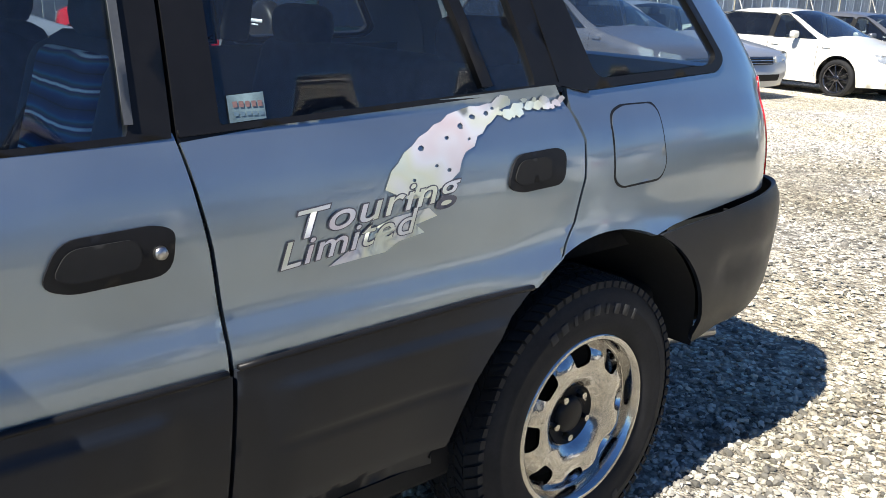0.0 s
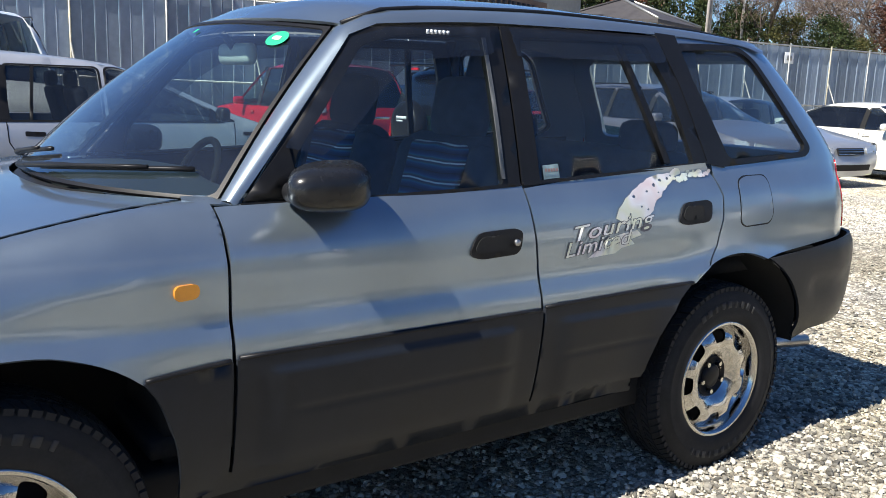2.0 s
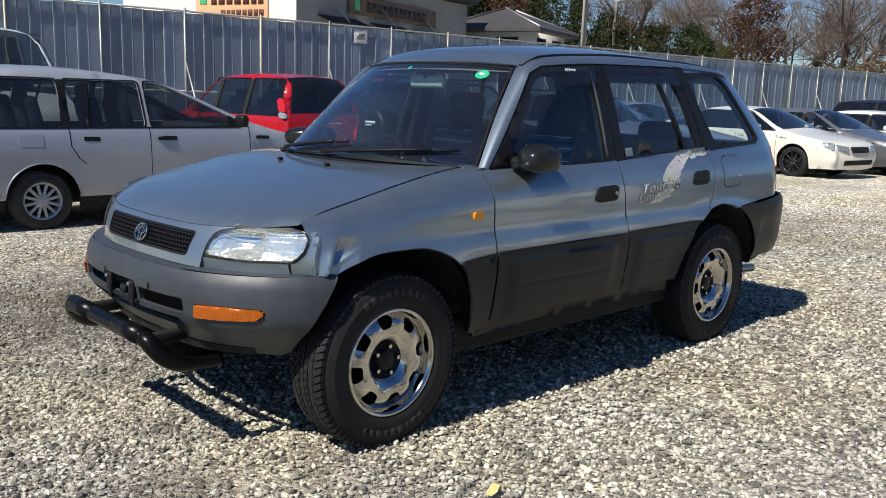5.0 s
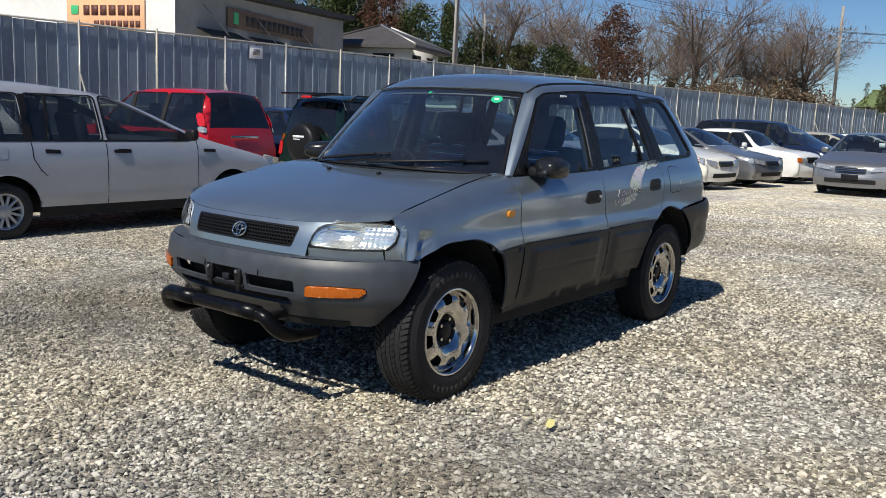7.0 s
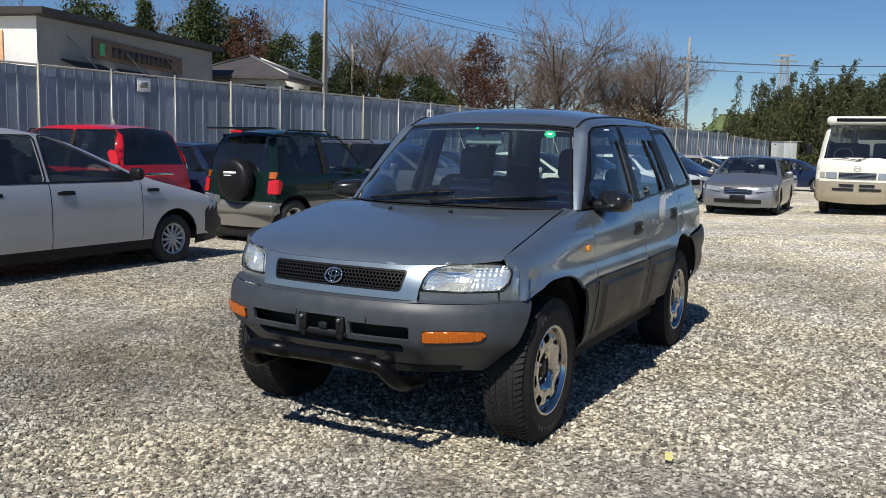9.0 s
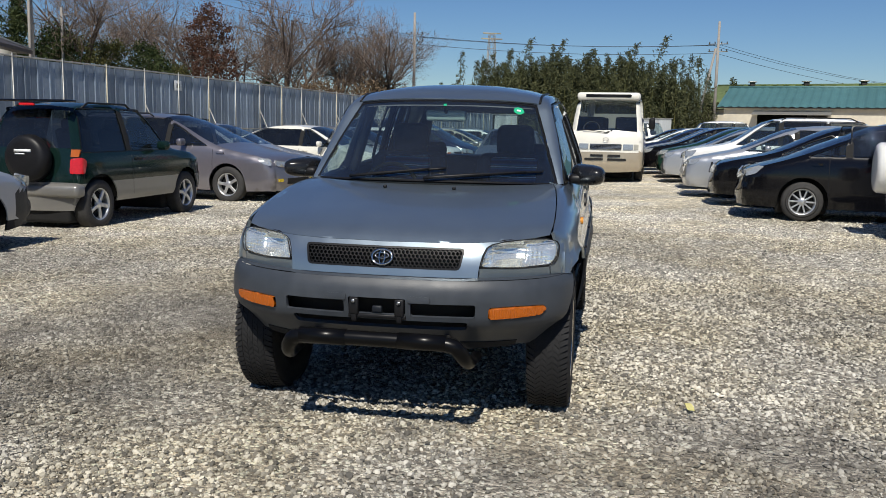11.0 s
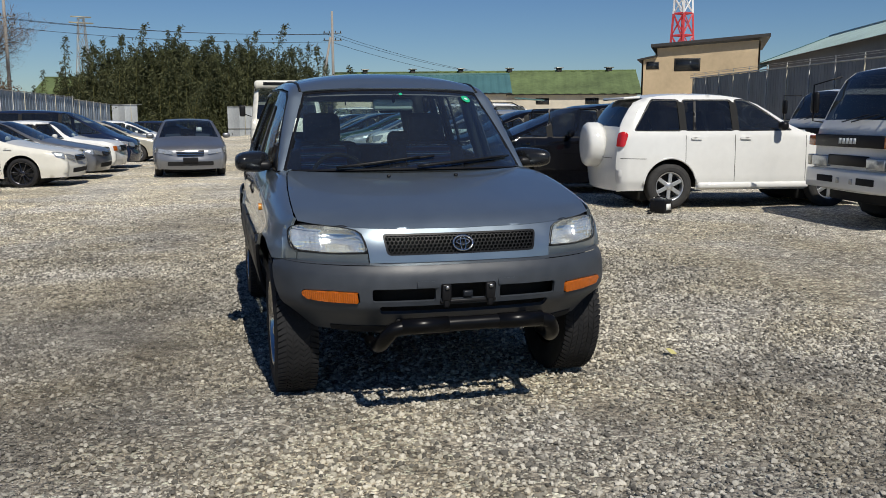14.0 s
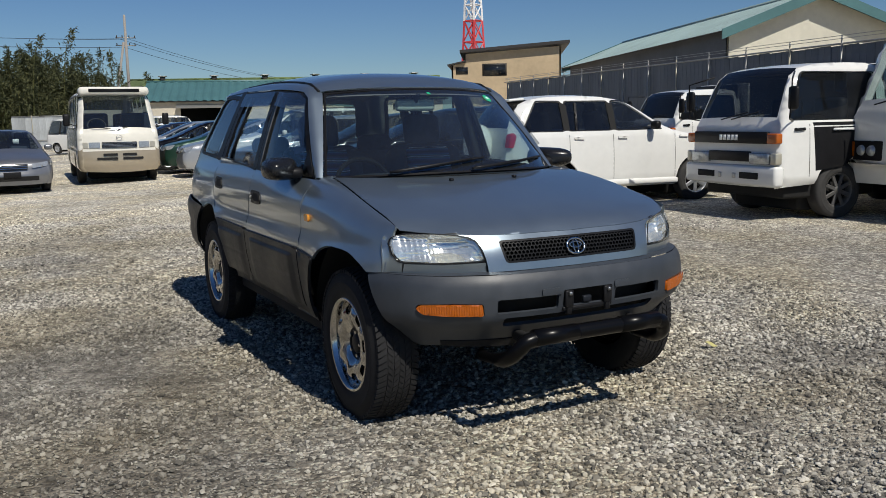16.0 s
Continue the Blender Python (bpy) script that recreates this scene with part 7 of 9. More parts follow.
part("grille", panel(rounded([(-0.42, 0.90), (-0.42, 1.04), (0.42, 1.04), (0.42, 0.90)], 0.02), f["nose"](0.012), (-1, 0, 0), 0.06, 0.02), M["clad"], bus)
for k in range(4):
    part("grille_bar", panel([(-0.41, 0.915 + 0.032 * k), (-0.41, 0.923 + 0.032 * k), (0.41, 0.923 + 0.032 * k), (0.41, 0.915 + 0.032 * k)], f["nose"](0.022), (-1, 0, 0), 0.1, 0.01), M["steel"], bus)
for sg in (-1, 1):
    q = lambda a, b, c, d: rounded([(sg * a, c), (sg * a, d), (sg * b, d), (sg * b, c)], 0.015)
    part("headlamp", panel(q(0.46, 0.72, 0.90, 1.04), f["nose"](0.014), (-1, 0, 0), 0.05, 0.02), M["lens_lamp"], bus, "rectangular headlamp")
    part("corner_lamp", panel(q(0.74, 0.86, 0.90, 1.04), f["nose"](0.014), (-1, 0, 0), 0.05, 0.02), M["champagne"], bus)
    part("bumper_slot", panel(q(0.06, 0.40, 0.70, 0.76), f["nose"](0.008), (-1, 0, 0), 0.05, 0.01), M["under"], bus)
    part("bumper_slot", panel(q(0.06, 0.55, 0.60, 0.66), f["nose"](0.008), (-1, 0, 0), 0.05, 0.01), M["under"], bus)
    part("bus_mirror", box(-1.05, sg * 1.18, 1.60, 0.08, 0.16, 0.30, 0.05), M["black"], bus)
    part("mirror_arm", tube([(-0.95, sg * 0.95, 1.45), (-1.05, sg * 1.15, 1.52)], 0.012, 6), M["black"], bus)
    part("wiper", tube([(-1.26, sg * 0.06, 1.34), (-1.20, sg * -0.42 + 0.2, 1.42)], 0.010, 5), M["black"], bus)
part("badge", tube([f["nose"](0.015)(0.07 * math.cos(a), 1.16 + 0.045 * math.sin(a)) for a in np.linspace(0, 6.283, 17)], 0.007, 5, False), M["steel"], bus, "plain oval badge")
part("roof_cap", box(-0.52, 0, 2.315, 0.62, 1.70, 0.22, 0.09, 3), M["cream_white"], bus)
rvt = part("roof_vent", box(-0.825, 0, 2.33, 0.03, 1.22, 0.085, 0.014), M["black"], bus, "dark slatted vent above the windscreen")
for k in range(3):
    part("vent_slat", box(-0.843, 0, 2.306 + 0.024 * k, 0.01, 1.18, 0.006), M["clad"], rvt)
part("dashboard", box(-0.75, 0, 1.30, 0.5, 1.7, 0.15, 0.04), M["dash"], bus)
part("steering_wheel", tube([(-0.45 + 0.12 * math.sin(a), 0.45 + 0.22 * math.cos(a), 1.45 + 0.18 * math.sin(a)) for a in np.linspace(0, 6.283, 21)], 0.018, 6, False), M["dash"], bus)
for j in range(3):
    for yy in (-0.55, 0.5):
        part("seat", box(0.1 + 1.1 * j, yy, 1.35, 0.14, 0.75, 0.85, 0.06), M["seat"], bus)


# ---- cab-over trucks ----
def truck(name, label, m, W, tall, cab_len, bands):
    prof = [(-0.95, 0.42), (-1.0, 0.62), (-0.97, 1.16), (-0.94, 1.24), (-0.66, tall - 0.03), (cab_len - 0.02, tall), (cab_len, 1.3), (cab_len, 0.8), (cab_len - 0.02, 0.55)]
    f = vehicle(name, label, m, prof, W, 2.4, 0.365, "white", black_pillars=False, nip=(0.05, 0.0), crown=0.01, bow=(0.03, 0.03, 0.03, 0.04, 0.02, 0.0, 0.0, 0.0), belt=1.24, pillars=(0.62,), tumble=0.10, wheel=W_TRUCK, arches=(0.0,), wheels=(0.0, 2.5), clear=0.45, roll=0.06, mirrors=False, seats=False, category="truck", seams=((0.60, 0.5, 1.2), (-0.52, 0.55, 1.2)), handles="black", inset=(0.12, 0.12, 0.12), glassm="tint", front_glass="tint", screen="privacy")
    r = f["root"]
    part("cab_back", box(cab_len - 0.10, 0, 1.45, 0.04, 1.72 * W, 1.0, 0.01), M["dash"], r)
    part("cab_roof_lining", box((cab_len - 0.6) / 2, 0, tall - 0.10, cab_len + 0.4, 1.5 * W, 0.03), M["dash"], r)
    part("cab_skirt", box(-0.05, 0, 0.42, 1.5, 1.7 * W, 0.30, 0.03), M["under"], r)
    part("bumper", box(-0.99, 0, 0.56, 0.16, 2 * W + 0.02, 0.26, 0.04), M["white"], r)
    for sg in (-1, 1):
        part("bumper_slot", box(-1.068, sg * W * 0.48, 0.56, 0.02, W * 0.4, 0.085, 0.01), M["under"], r)
        part("fog_lamp", box(-1.07, sg * W * 0.16, 0.55, 0.02, 0.07, 0.07, 0.02), M["steel"], r)
        part("headlamp", box(-1.035, sg * W * 0.66, 0.78, 0.06, W * 0.40, 0.14, 0.015), M["lens_lamp"], r)
        part("corner_lamp", box(-1.0, sg * (W * 0.94), 0.78, 0.10, W * 0.12, 0.14, 0.015), M["champagne"], r)
        part("turn_signal", box(-1.0, sg * (W * 0.87), 1.03, 0.10, W * 0.26, 0.13, 0.02), M["amber"], r)
        part("truck_mirror", box(-0.92, sg * (W + 0.12), 1.52, 0.06, 0.15, 0.28, 0.03), M["black"], r)
        part("mirror_arm", tube([(-0.75, sg * (W - 0.06), 1.24), (-0.95, sg * (W + 0.10), 1.28), (-0.95, sg * (W + 0.12), 1.75), (-0.70, sg * (W - 0.12), tall - 0.12)], 0.011, 6), M["black"], r)
        part("wiper", tube([(-1.02, sg * 0.1 + 0.1, 1.27), (-0.96, sg * 0.1 - 0.35, 1.36)], 0.009, 5), M["black"], r)
    part("front_band", box(-1.030, 0, 1.04, 0.05, W * 1.62, 0.15, 0.01), M["black"], r, "black band with plain white bars")
    for k in range(bands):
        part("band_bar", box(-1.058, (k - (bands - 1) / 2) * 0.075, 1.04, 0.006, 0.055, 0.07), M["white_print"], r)
    part("radiator_grille", box(-1.03, 0, 0.80, 0.05, W * 0.9, 0.13, 0.01), M["black"], r)
    part("dashboard", box(-0.55, 0, 1.18, 0.45, 1.8 * W, 0.15, 0.04), M["dash"], r)
    for yy in (-0.4, 0.4):
        part("seat", box(0.25, yy, 1.18, 0.16, 0.5, 0.7, 0.06), M["dash"], r)
    part("chassis", box(1.9, 0, 0.62, 3.4, 0.8, 0.16, 0.02), M["under"], r)
    bed = part("load_bed", box(cab_len + 1.65, 0, 0.92, 3.1, 2 * W + 0.06, 0.08, 0.01), M["clad"], r)
    for sg in (-1, 1):
        part("drop_side", box(cab_len + 1.65, sg * (W + 0.01), 1.14, 3.1, 0.04, 0.36, 0.01), M["white"], r)
    part("head_board", box(cab_len + 0.12, 0, 1.45, 0.05, 2 * W, 1.05, 0.015), M["white"], r)
    return f


t1 = truck("flatbed_truck", "white cab-over flatbed truck with a black front band", pose(4.62, -7.52, gz(5, -8), 0, 0, RROW), 0.88, 1.97, 0.85, 5)
part("door_panel", panel([(-0.42, 0.62), (-0.46, 1.22), (0.50, 1.22), (0.45, 0.95), (0.0, 0.66)], t1["side"](0.004), (0, -1, 0), 0.08, 0.01), M["black"], t1["root"], "black lower door panel")
part("door_print", box(0.0, -0.892, 1.13, 0.34, 0.004, 0.03), M["white_print"], t1["root"])


# ================= fences =================
M["fence"] = mat("weathered_zinc_sheet", (0.180, 0.222, 0.282), 0.45, 0.35, 0, 0.9, 0.3, 0.04, 30, 0.1, vary=0.22)
M["fence_dark"] = mat("dark_zinc_sheet", (0.11, 0.125, 0.15), 0.5, 0.2, 0, 0.9, 0.25, 0.04, 30, 0.1, vary=0.12)
M["fence_pale"] = mat("pale_zinc_sheet", (0.34, 0.36, 0.37), 0.5, 0.2, 0, 0.9, 0.25, 0.04, 30, 0.1, vary=0.2)
M["galv"] = mat("galvanised_pipe", (0.34, 0.34, 0.32), 0.45, 0.6, 0, 12, 0.25)
M["galv_yellow"] = mat("old_yellowed_pipe", (0.40, 0.37, 0.28), 0.55, 0.3, 0, 12, 0.3)
M["notice"] = mat("white_notice", (0.62, 0.64, 0.66), 0.5, 0, 0, 8, 0.1)


def fence(label, p, q, z_top, panel_mat, pitch=0.5, post_every=4, braces=True, wire=False, fold=0.045):
    """Hoarding of folded sheets on a pipe frame, from p to q; z_top gives the upper edge at both ends."""
    p, q = Vector(p), Vector(q)
    d = (q - p)
    length = d.length
    u = d.normalized()
    n = Vector((u.y, -u.x))                       # faces the yard
    ang = math.degrees(math.atan2(u.y, u.x))
    if n.dot(Vector((2, 0)) - p) < 0:
        n = -n
    root = thing("fence", pose(p.x, p.y, 0), label, "fence", "", "structure")
    count = int(length / pitch)
    cache = {}
    for k in range(count):
        s = (k + 0.5) * pitch
        c = p + u * s
        top = lerp(z_top[0], z_top[1], s / length)
        key = round(top, 1)
        if key not in cache:
            h = key + 0.55
            sec = [(-pitch / 2, 0.0), (-pitch / 2, fold), (-pitch / 2 + 0.03, fold), (-pitch / 2 + 0.03, 0.004), (-0.02, 0.004), (0.0, 0.012), (0.02, 0.004), (pitch / 2 - 0.004, 0.004), (pitch / 2 - 0.004, 0.0)]
            vs = [(a, -b, zz) for zz in (-h, 0.0) for a, b in sec]
            m_ = len(sec)
            fs = [(i, (i + 1) % m_, m_ + (i + 1) % m_, m_ + i) for i in range(m_)] + [tuple(range(m_, 2 * m_))]
            me = bpy.data.meshes.new("panel")
            me.from_pydata(vs, [], fs)
            me.materials.append(panel_mat)
            cache[key] = me
        ob = new("panel", cache[key])
        ob.parent = root
        flip = 0 if n.dot(Vector((u.y, -u.x))) > 0 else 180
        ob.matrix_local = pose(c.x - p.x, c.y - p.y, top - 0.03 * ((k * 7) % 5) / 5, 0, 0, ang + flip)
    at = lambda s, off, z: (p + u * s + n * off - p).to_3d() + Vector((0, 0, z))
    step = pitch * post_every
    k = 0
    s = step / 2
    while s < length:
        top = lerp(z_top[0], z_top[1], s / length)
        part("post", tube([at(s, 0.085, -0.5), at(s, 0.085, top + 0.10)], 0.025, 6), M["galv"] if k % 3 else M["galv_yellow"], root)
        if braces and k % 2 == 0:
            part("brace", tube([at(s, 0.10, top * 0.62), at(s + 0.25, 1.0, -0.4)], 0.024, 6), M["galv"], root)
        if wire:
            part("wire_arm", tube([at(s, 0.085, top + 0.02), at(s, 0.085, top + 0.22)], 0.018, 5), M["galv"], root)
        s += step
        k += 1
    for z0 in (0.02, -1.9):
        part("rail", tube([at(0, 0.07, z_top[0] + z0), at(length, 0.07, z_top[1] + z0)], 0.026, 6), M["galv"], root)
    if wire:
        for z0 in (0.14, 0.21):
            part("wire", tube([at(0, 0.085, z_top[0] + z0), at(length, 0.085, z_top[1] + z0)], 0.007, 4), M["galv"], root)
    return root, at, length, u, n


F0, FU = Vector((13.36, 16.39)), Vector((12.84, -1.63)).normalized()
fl_, fat, flen, fu, fn_ = fence("long weathered zinc hoarding on a pipe frame with braces", F0 - FU * 22, F0 + FU * 49.5, (3.28, 2.71), M["fence"])
fence("lower stretch of weathered zinc hoarding down the yard", F0 + FU * 49.6, F0 + FU * 60.4, (2.56, 2.34), M["fence"], braces=False)
for s_, z_ in ((22.0, 2.86), (35.0, 2.62)):
    b_ = box(0, 0, 0, 0.42, 0.02, 0.36, 0.004)
    nt = part("notice", b_, M["notice"], fl_, "small white notice board")
    nt.matrix_local = Matrix.Translation(fat(s_, 0.06, z_)) @ pose(0, 0, 0, 0, 0, math.degrees(math.atan2(fu.y, fu.x)))
    bb = part("notice_print", box(0, -0.012, 0.0, 0.24, 0.004, 0.16), M["legend_grey"], nt)
fence("dark zinc hoarding with barbed wire along its top", Vector((-6, -11.7)), Vector((36.2, -22.9)), (2.72, 3.22), M["fence_dark"], wire=True, braces=False, fold=0.012)
fence("pale corrugated hoarding closing the far end of the yard", Vector((73.35, 8.70)), Vector((73.25, 6.30)), (2.34, 2.36), M["fence_pale"], post_every=6, braces=False)
fence("pale sheet hoarding in front of the bamboo", Vector((74.2, -0.6)), Vector((72.9, -6.6)), (2.22, 2.26), M["fence_pale"], post_every=6, braces=False)

# ================= buildings =================
M["grey_wall"] = mat("grey_sheet_wall", (0.22, 0.225, 0.23), 0.7, 0, 0, 0.6, 0.2)
M["white_wall"] = mat("white_render_wall", (0.66, 0.66, 0.64), 0.8, 0, 0, 0.7, 0.12)
M["cream_wall"] = mat("cream_block_wall", (0.56, 0.51, 0.41), 0.85, 0, 0, 0.5, 0.15)
M["beige_sheet"] = mat("beige_corrugated_sheet", (0.50, 0.385, 0.24), 0.6, 0, 0, 0.6, 0.15)
M["cream_sheet"] = mat("cream_corrugated_sheet", (0.58, 0.55, 0.45), 0.6, 0, 0, 0.6, 0.12)
M["slate_sheet"] = mat("slate_corrugated_sheet", (0.11, 0.115, 0.125), 0.6, 0, 0, 0.6, 0.2)
M["teal_roof"] = mat("teal_sheet_roof", (0.065, 0.155, 0.16), 0.5, 0, 0, 0.5, 0.15)
M["pale_teal_roof"] = mat("weathered_teal_roof", (0.30, 0.40, 0.385), 0.55, 0, 0, 0.5, 0.18)
M["green_roof"] = mat("mossy_green_roof", (0.105, 0.145, 0.055), 0.85, 0, 0, 0.35, 0.45)
M["tile_roof"] = mat("dark_roof_tile", (0.055, 0.05, 0.05), 0.6, 0, 0, 2, 0.3)
M["dark_trim"] = mat("dark_brown_trim", (0.03, 0.027, 0.025), 0.6, 0, 0, 3, 0.2)
M["window_dark"] = mat("dark_window_glass", (0.015, 0.018, 0.022), 0.08)
M["orange_sign"] = mat("faded_orange_sign", (0.72, 0.40, 0.22), 0.55, 0, 0, 2, 0.12)
M["brown_sign"] = mat("faded_brown_sign", (0.13, 0.085, 0.06), 0.7, 0, 0, 2, 0.25)
M["sign_ink"] = mat("dark_sign_ink", (0.03, 0.025, 0.025), 0.6)
M["sign_maroon"] = mat("maroon_sign_ink", (0.10, 0.03, 0.02), 0.6)
M["sign_green"] = mat("green_sign_mark", (0.05, 0.42, 0.16), 0.5)


def slab(corners, thick, material, name, parent, label=""):
    """A flat plate through four corners, with thickness."""
    c = [Vector(p) for p in corners]
    n = (c[1] - c[0]).cross(c[3] - c[0]).normalized() * thick
    vs = c + [p - n for p in c]
    bm = bmesh.new()
    bv = [bm.verts.new(v) for v in vs]
    for f in ((0, 1, 2, 3), (7, 6, 5, 4), (0, 4, 5, 1), (1, 5, 6, 2), (2, 6, 7, 3), (3, 7, 4, 0)):
        bm.faces.new([bv[i] for i in f])
    bmesh.ops.recalc_face_normals(bm, faces=bm.faces[:])
    return part(name, bm, material, parent, label, False)


def ribbed(a, b, z0, za, zb, material, parent, pitch=0.4, depth=0.05, side=1, name="wall", thick=0.12):
    """A corrugated wall from a to b with its upper edge from za to zb."""
    a, b = Vector(a), Vector(b)
    u = (b - a).normalized()
    n = Vector((u.y, -u.x)) * side
    L_ = (b - a).length
    k = max(2, int(L_ / pitch))
    bm = bmesh.new()
    prev = None
    for i in range(k * 4 + 1):
        s = L_ * i / (k * 4)
        o = (0, 0, depth, depth)[i % 4]
        p = a + u * s + n * o
        zt = lerp(za, zb, s / L_)
        cur = (bm.verts.new((p.x, p.y, z0)), bm.verts.new((p.x, p.y, zt)))
        if prev:
            bm.faces.new((prev[0], cur[0], cur[1], prev[1]))
        prev = cur
    q0, q1 = a - n * thick, b - n * thick
    c = [bm.verts.new((q0.x, q0.y, z0)), bm.verts.new((q1.x, q1.y, z0)), bm.verts.new((q1.x, q1.y, zb)), bm.verts.new((q0.x, q0.y, za))]
    bm.faces.new(c[::-1])
    bmesh.ops.recalc_face_normals(bm, faces=bm.faces[:])
    return part(name, bm, material, parent, "", False)


def bars(parent, origin, u, up, rows_, ink, seed=1, lift=0.03, nrm=None):
    """Unreadable or private lettering as plain bars."""
    r = random.Random(seed)
    for (x0, x1, z0, h) in rows_:
        x = x0
        while x < x1:
            w = h * r.uniform(0.70, 1.0)
            p = Vector(origin) + u * (x + w / 2) + up * (z0 + h / 2) + nrm * lift
            b_ = box(0, 0, 0, w * 0.82, 0.02, h * 0.9)
            ob = part("sign_bar", b_, ink, parent)
            ob.matrix_local = Matrix.Translation(p) @ pose(0, 0, 0, 0, 0, math.degrees(math.atan2(u.y, u.x)))
            x += w * 1.12


# farm office behind the hoarding: white end wall, long grey wall, dark eaves
off = thing("office_building", pose(0, 0, 0), "low white and grey office block behind the hoarding with faded signs", "building")
C1, C2 = Vector((22.2, 32.5)), Vector((40.5, 39.4))
gu = (C2 - C1).normalized()
gn = Vector((gu.y, -gu.x))
C0 = C1 - gn * 11
C3 = C2 - gn * 11
ribbed(C1, C2, -0.4, 6.75, 7.25, M["grey_wall"], off, 2.6, 0.03, 1)
ribbed(C0, C1, -0.4, 6.55, 6.75, M["white_wall"], off, 3.5, 0.01, 1)
ribbed(C3, C2, -0.4, 7.0, 7.25, M["grey_wall"], off, 3.0, 0.02, -1)
e3 = lambda p, z: (p.x, p.y, z)
slab([e3(C1 + gn * 0.6 - gu * 0.5, 6.80), e3(C2 + gn * 0.6 + gu * 0.5, 7.32), e3(C3 - gn * 0.3 + gu * 0.5, 7.2), e3(C0 - gn * 0.3 - gu * 0.5, 6.75)], -0.28, M["dark_trim"], "roof", off)
sg_o = C1 - gn * 1.4
so = part("sign", box(0, 0, 0, 4.4, 0.06, 1.45, 0.01), M["orange_sign"], off, "faded orange sign board with dark bars")
un = -gn
so.matrix_local = Matrix.Translation((sg_o.x + un.x * 2.4 - gu.x * 0.06, sg_o.y + un.y * 2.4 - gu.y * 0.06, 5.40)) @ pose(0, 0, 0, 0, 0, math.degrees(math.atan2(-un.y, -un.x)))
bars(so, (-1.25, 0, -0.05), Vector((1, 0, 0)), Vector((0, 0, 1)), [(0.0, 3.2, 0.0, 0.52), (0.6, 3.2, -0.55, 0.34)], M["sign_maroon"], 3, 0.045, Vector((0, -1, 0)))
part("sign_mark", box(-1.72, -0.045, 0.22, 0.42, 0.03, 0.42, 0.1), M["sign_green"], so)
sb_ = part("sign", box(0, 0, 0, 10.2, 0.06, 1.0, 0.01), M["brown_sign"], off, "faded brown sign board with dim bars")
mid = C1.lerp(C2, 0.49)
sb_.matrix_local = Matrix.Translation((mid.x + gn.x * 0.10, mid.y + gn.y * 0.10, 5.85)) @ pose(0, 0, 0, 0, 0, math.degrees(math.atan2(gu.y, gu.x)))
bars(sb_, (-3.3, 0, -0.32), Vector((1, 0, 0)), Vector((0, 0, 1)), [(0.0, 6.6, 0.0, 0.58)], M["sign_ink"], 5, 0.045, Vector((0, -1, 0)))
part("sign_mark", box(-4.3, -0.045, 0.0, 0.5, 0.03, 0.6, 0.1), M["sign_green"], sb_)
for k in range(3):
    c = C1.lerp(C2, 0.18 + 0.26 * k)
    slab([e3(c + gn * 0.05 - gu * 1.8, 5.0), e3(c + gn * 0.05 + gu * 1.8, 5.05), e3(c + gn * 1.0 + gu * 1.8, 4.65), e3(c + gn * 1.0 - gu * 1.8, 4.6)], 0.06, M["dark_trim"], "awning", off)
    part("awning_stay", tube([e3(c + gn * 0.05 - gu * 1.2, 6.2), e3(c + gn * 0.95 - gu * 0.2, 4.75)], 0.03, 5), M["galv"], off)

# tiled house
hs = thing("house", pose(45.5, 40.0, -0.35, 0, 0, 20), "small pale house with a dark tiled hip roof", "house")
hw = part("wall", box(0, 0, 3.15, 6.6, 6.0, 6.3), M["white_wall"], hs)
rb = bmesh.new()
ev = [(-4.1, -3.8, 6.2), (4.1, -3.8, 6.2), (4.1, 3.8, 6.2), (-4.1, 3.8, 6.2)]
rv = [rb.verts.new(v) for v in ev] + [rb.verts.new((-0.9, 0, 7.75)), rb.verts.new((0.9, 0, 7.75))] + [rb.verts.new((x, y, z - 0.22)) for x, y, z in ev]
for f_ in ((0, 1, 5, 4), (1, 2, 5), (2, 3, 4, 5), (3, 0, 4), (0, 6, 7, 1), (1, 7, 8, 2), (2, 8, 9, 3), (3, 9, 6, 0), (9, 8, 7, 6)):
    rb.faces.new([rv[i] for i in f_])
bmesh.ops.recalc_face_normals(rb, faces=rb.faces[:])
rf = part("roof", rb, M["tile_roof"], hs, "", False)
for a_, b_ in (((-0.9, 0, 7.78), (0.9, 0, 7.78)), ((-4.1, -3.8, 6.25), (-0.9, 0, 7.78)), ((4.1, -3.8, 6.25), (0.9, 0, 7.78)), ((4.1, 3.8, 6.25), (0.9, 0, 7.78)), ((-4.1, 3.8, 6.25), (-0.9, 0, 7.78))):
    part("ridge_tile", tube([a_, b_], 0.09, 6), M["galv"] if a_[1] < 0 else M["tile_roof"], rf)
for x_, y_ in ((-1.6, -3.02), (1.5, -3.02)):
    w_ = part("window", box(x_, y_, 5.1, 1.7, 0.08, 1.1, 0.01), M["dark_trim"], hs)
    part("pane", box(x_, y_ - 0.045, 5.1, 1.5, 0.02, 0.92), M["window_dark"], w_)
for x_, y_ in ((-3.32, -1.2), (-3.32, 1.4)):
    w_ = part("window", box(x_, y_, 5.1, 0.08, 1.6, 1.1, 0.01), M["dark_trim"], hs)
    part("pane", box(x_ - 0.045, y_, 5.1, 0.02, 1.4, 0.92), M["window_dark"], w_)


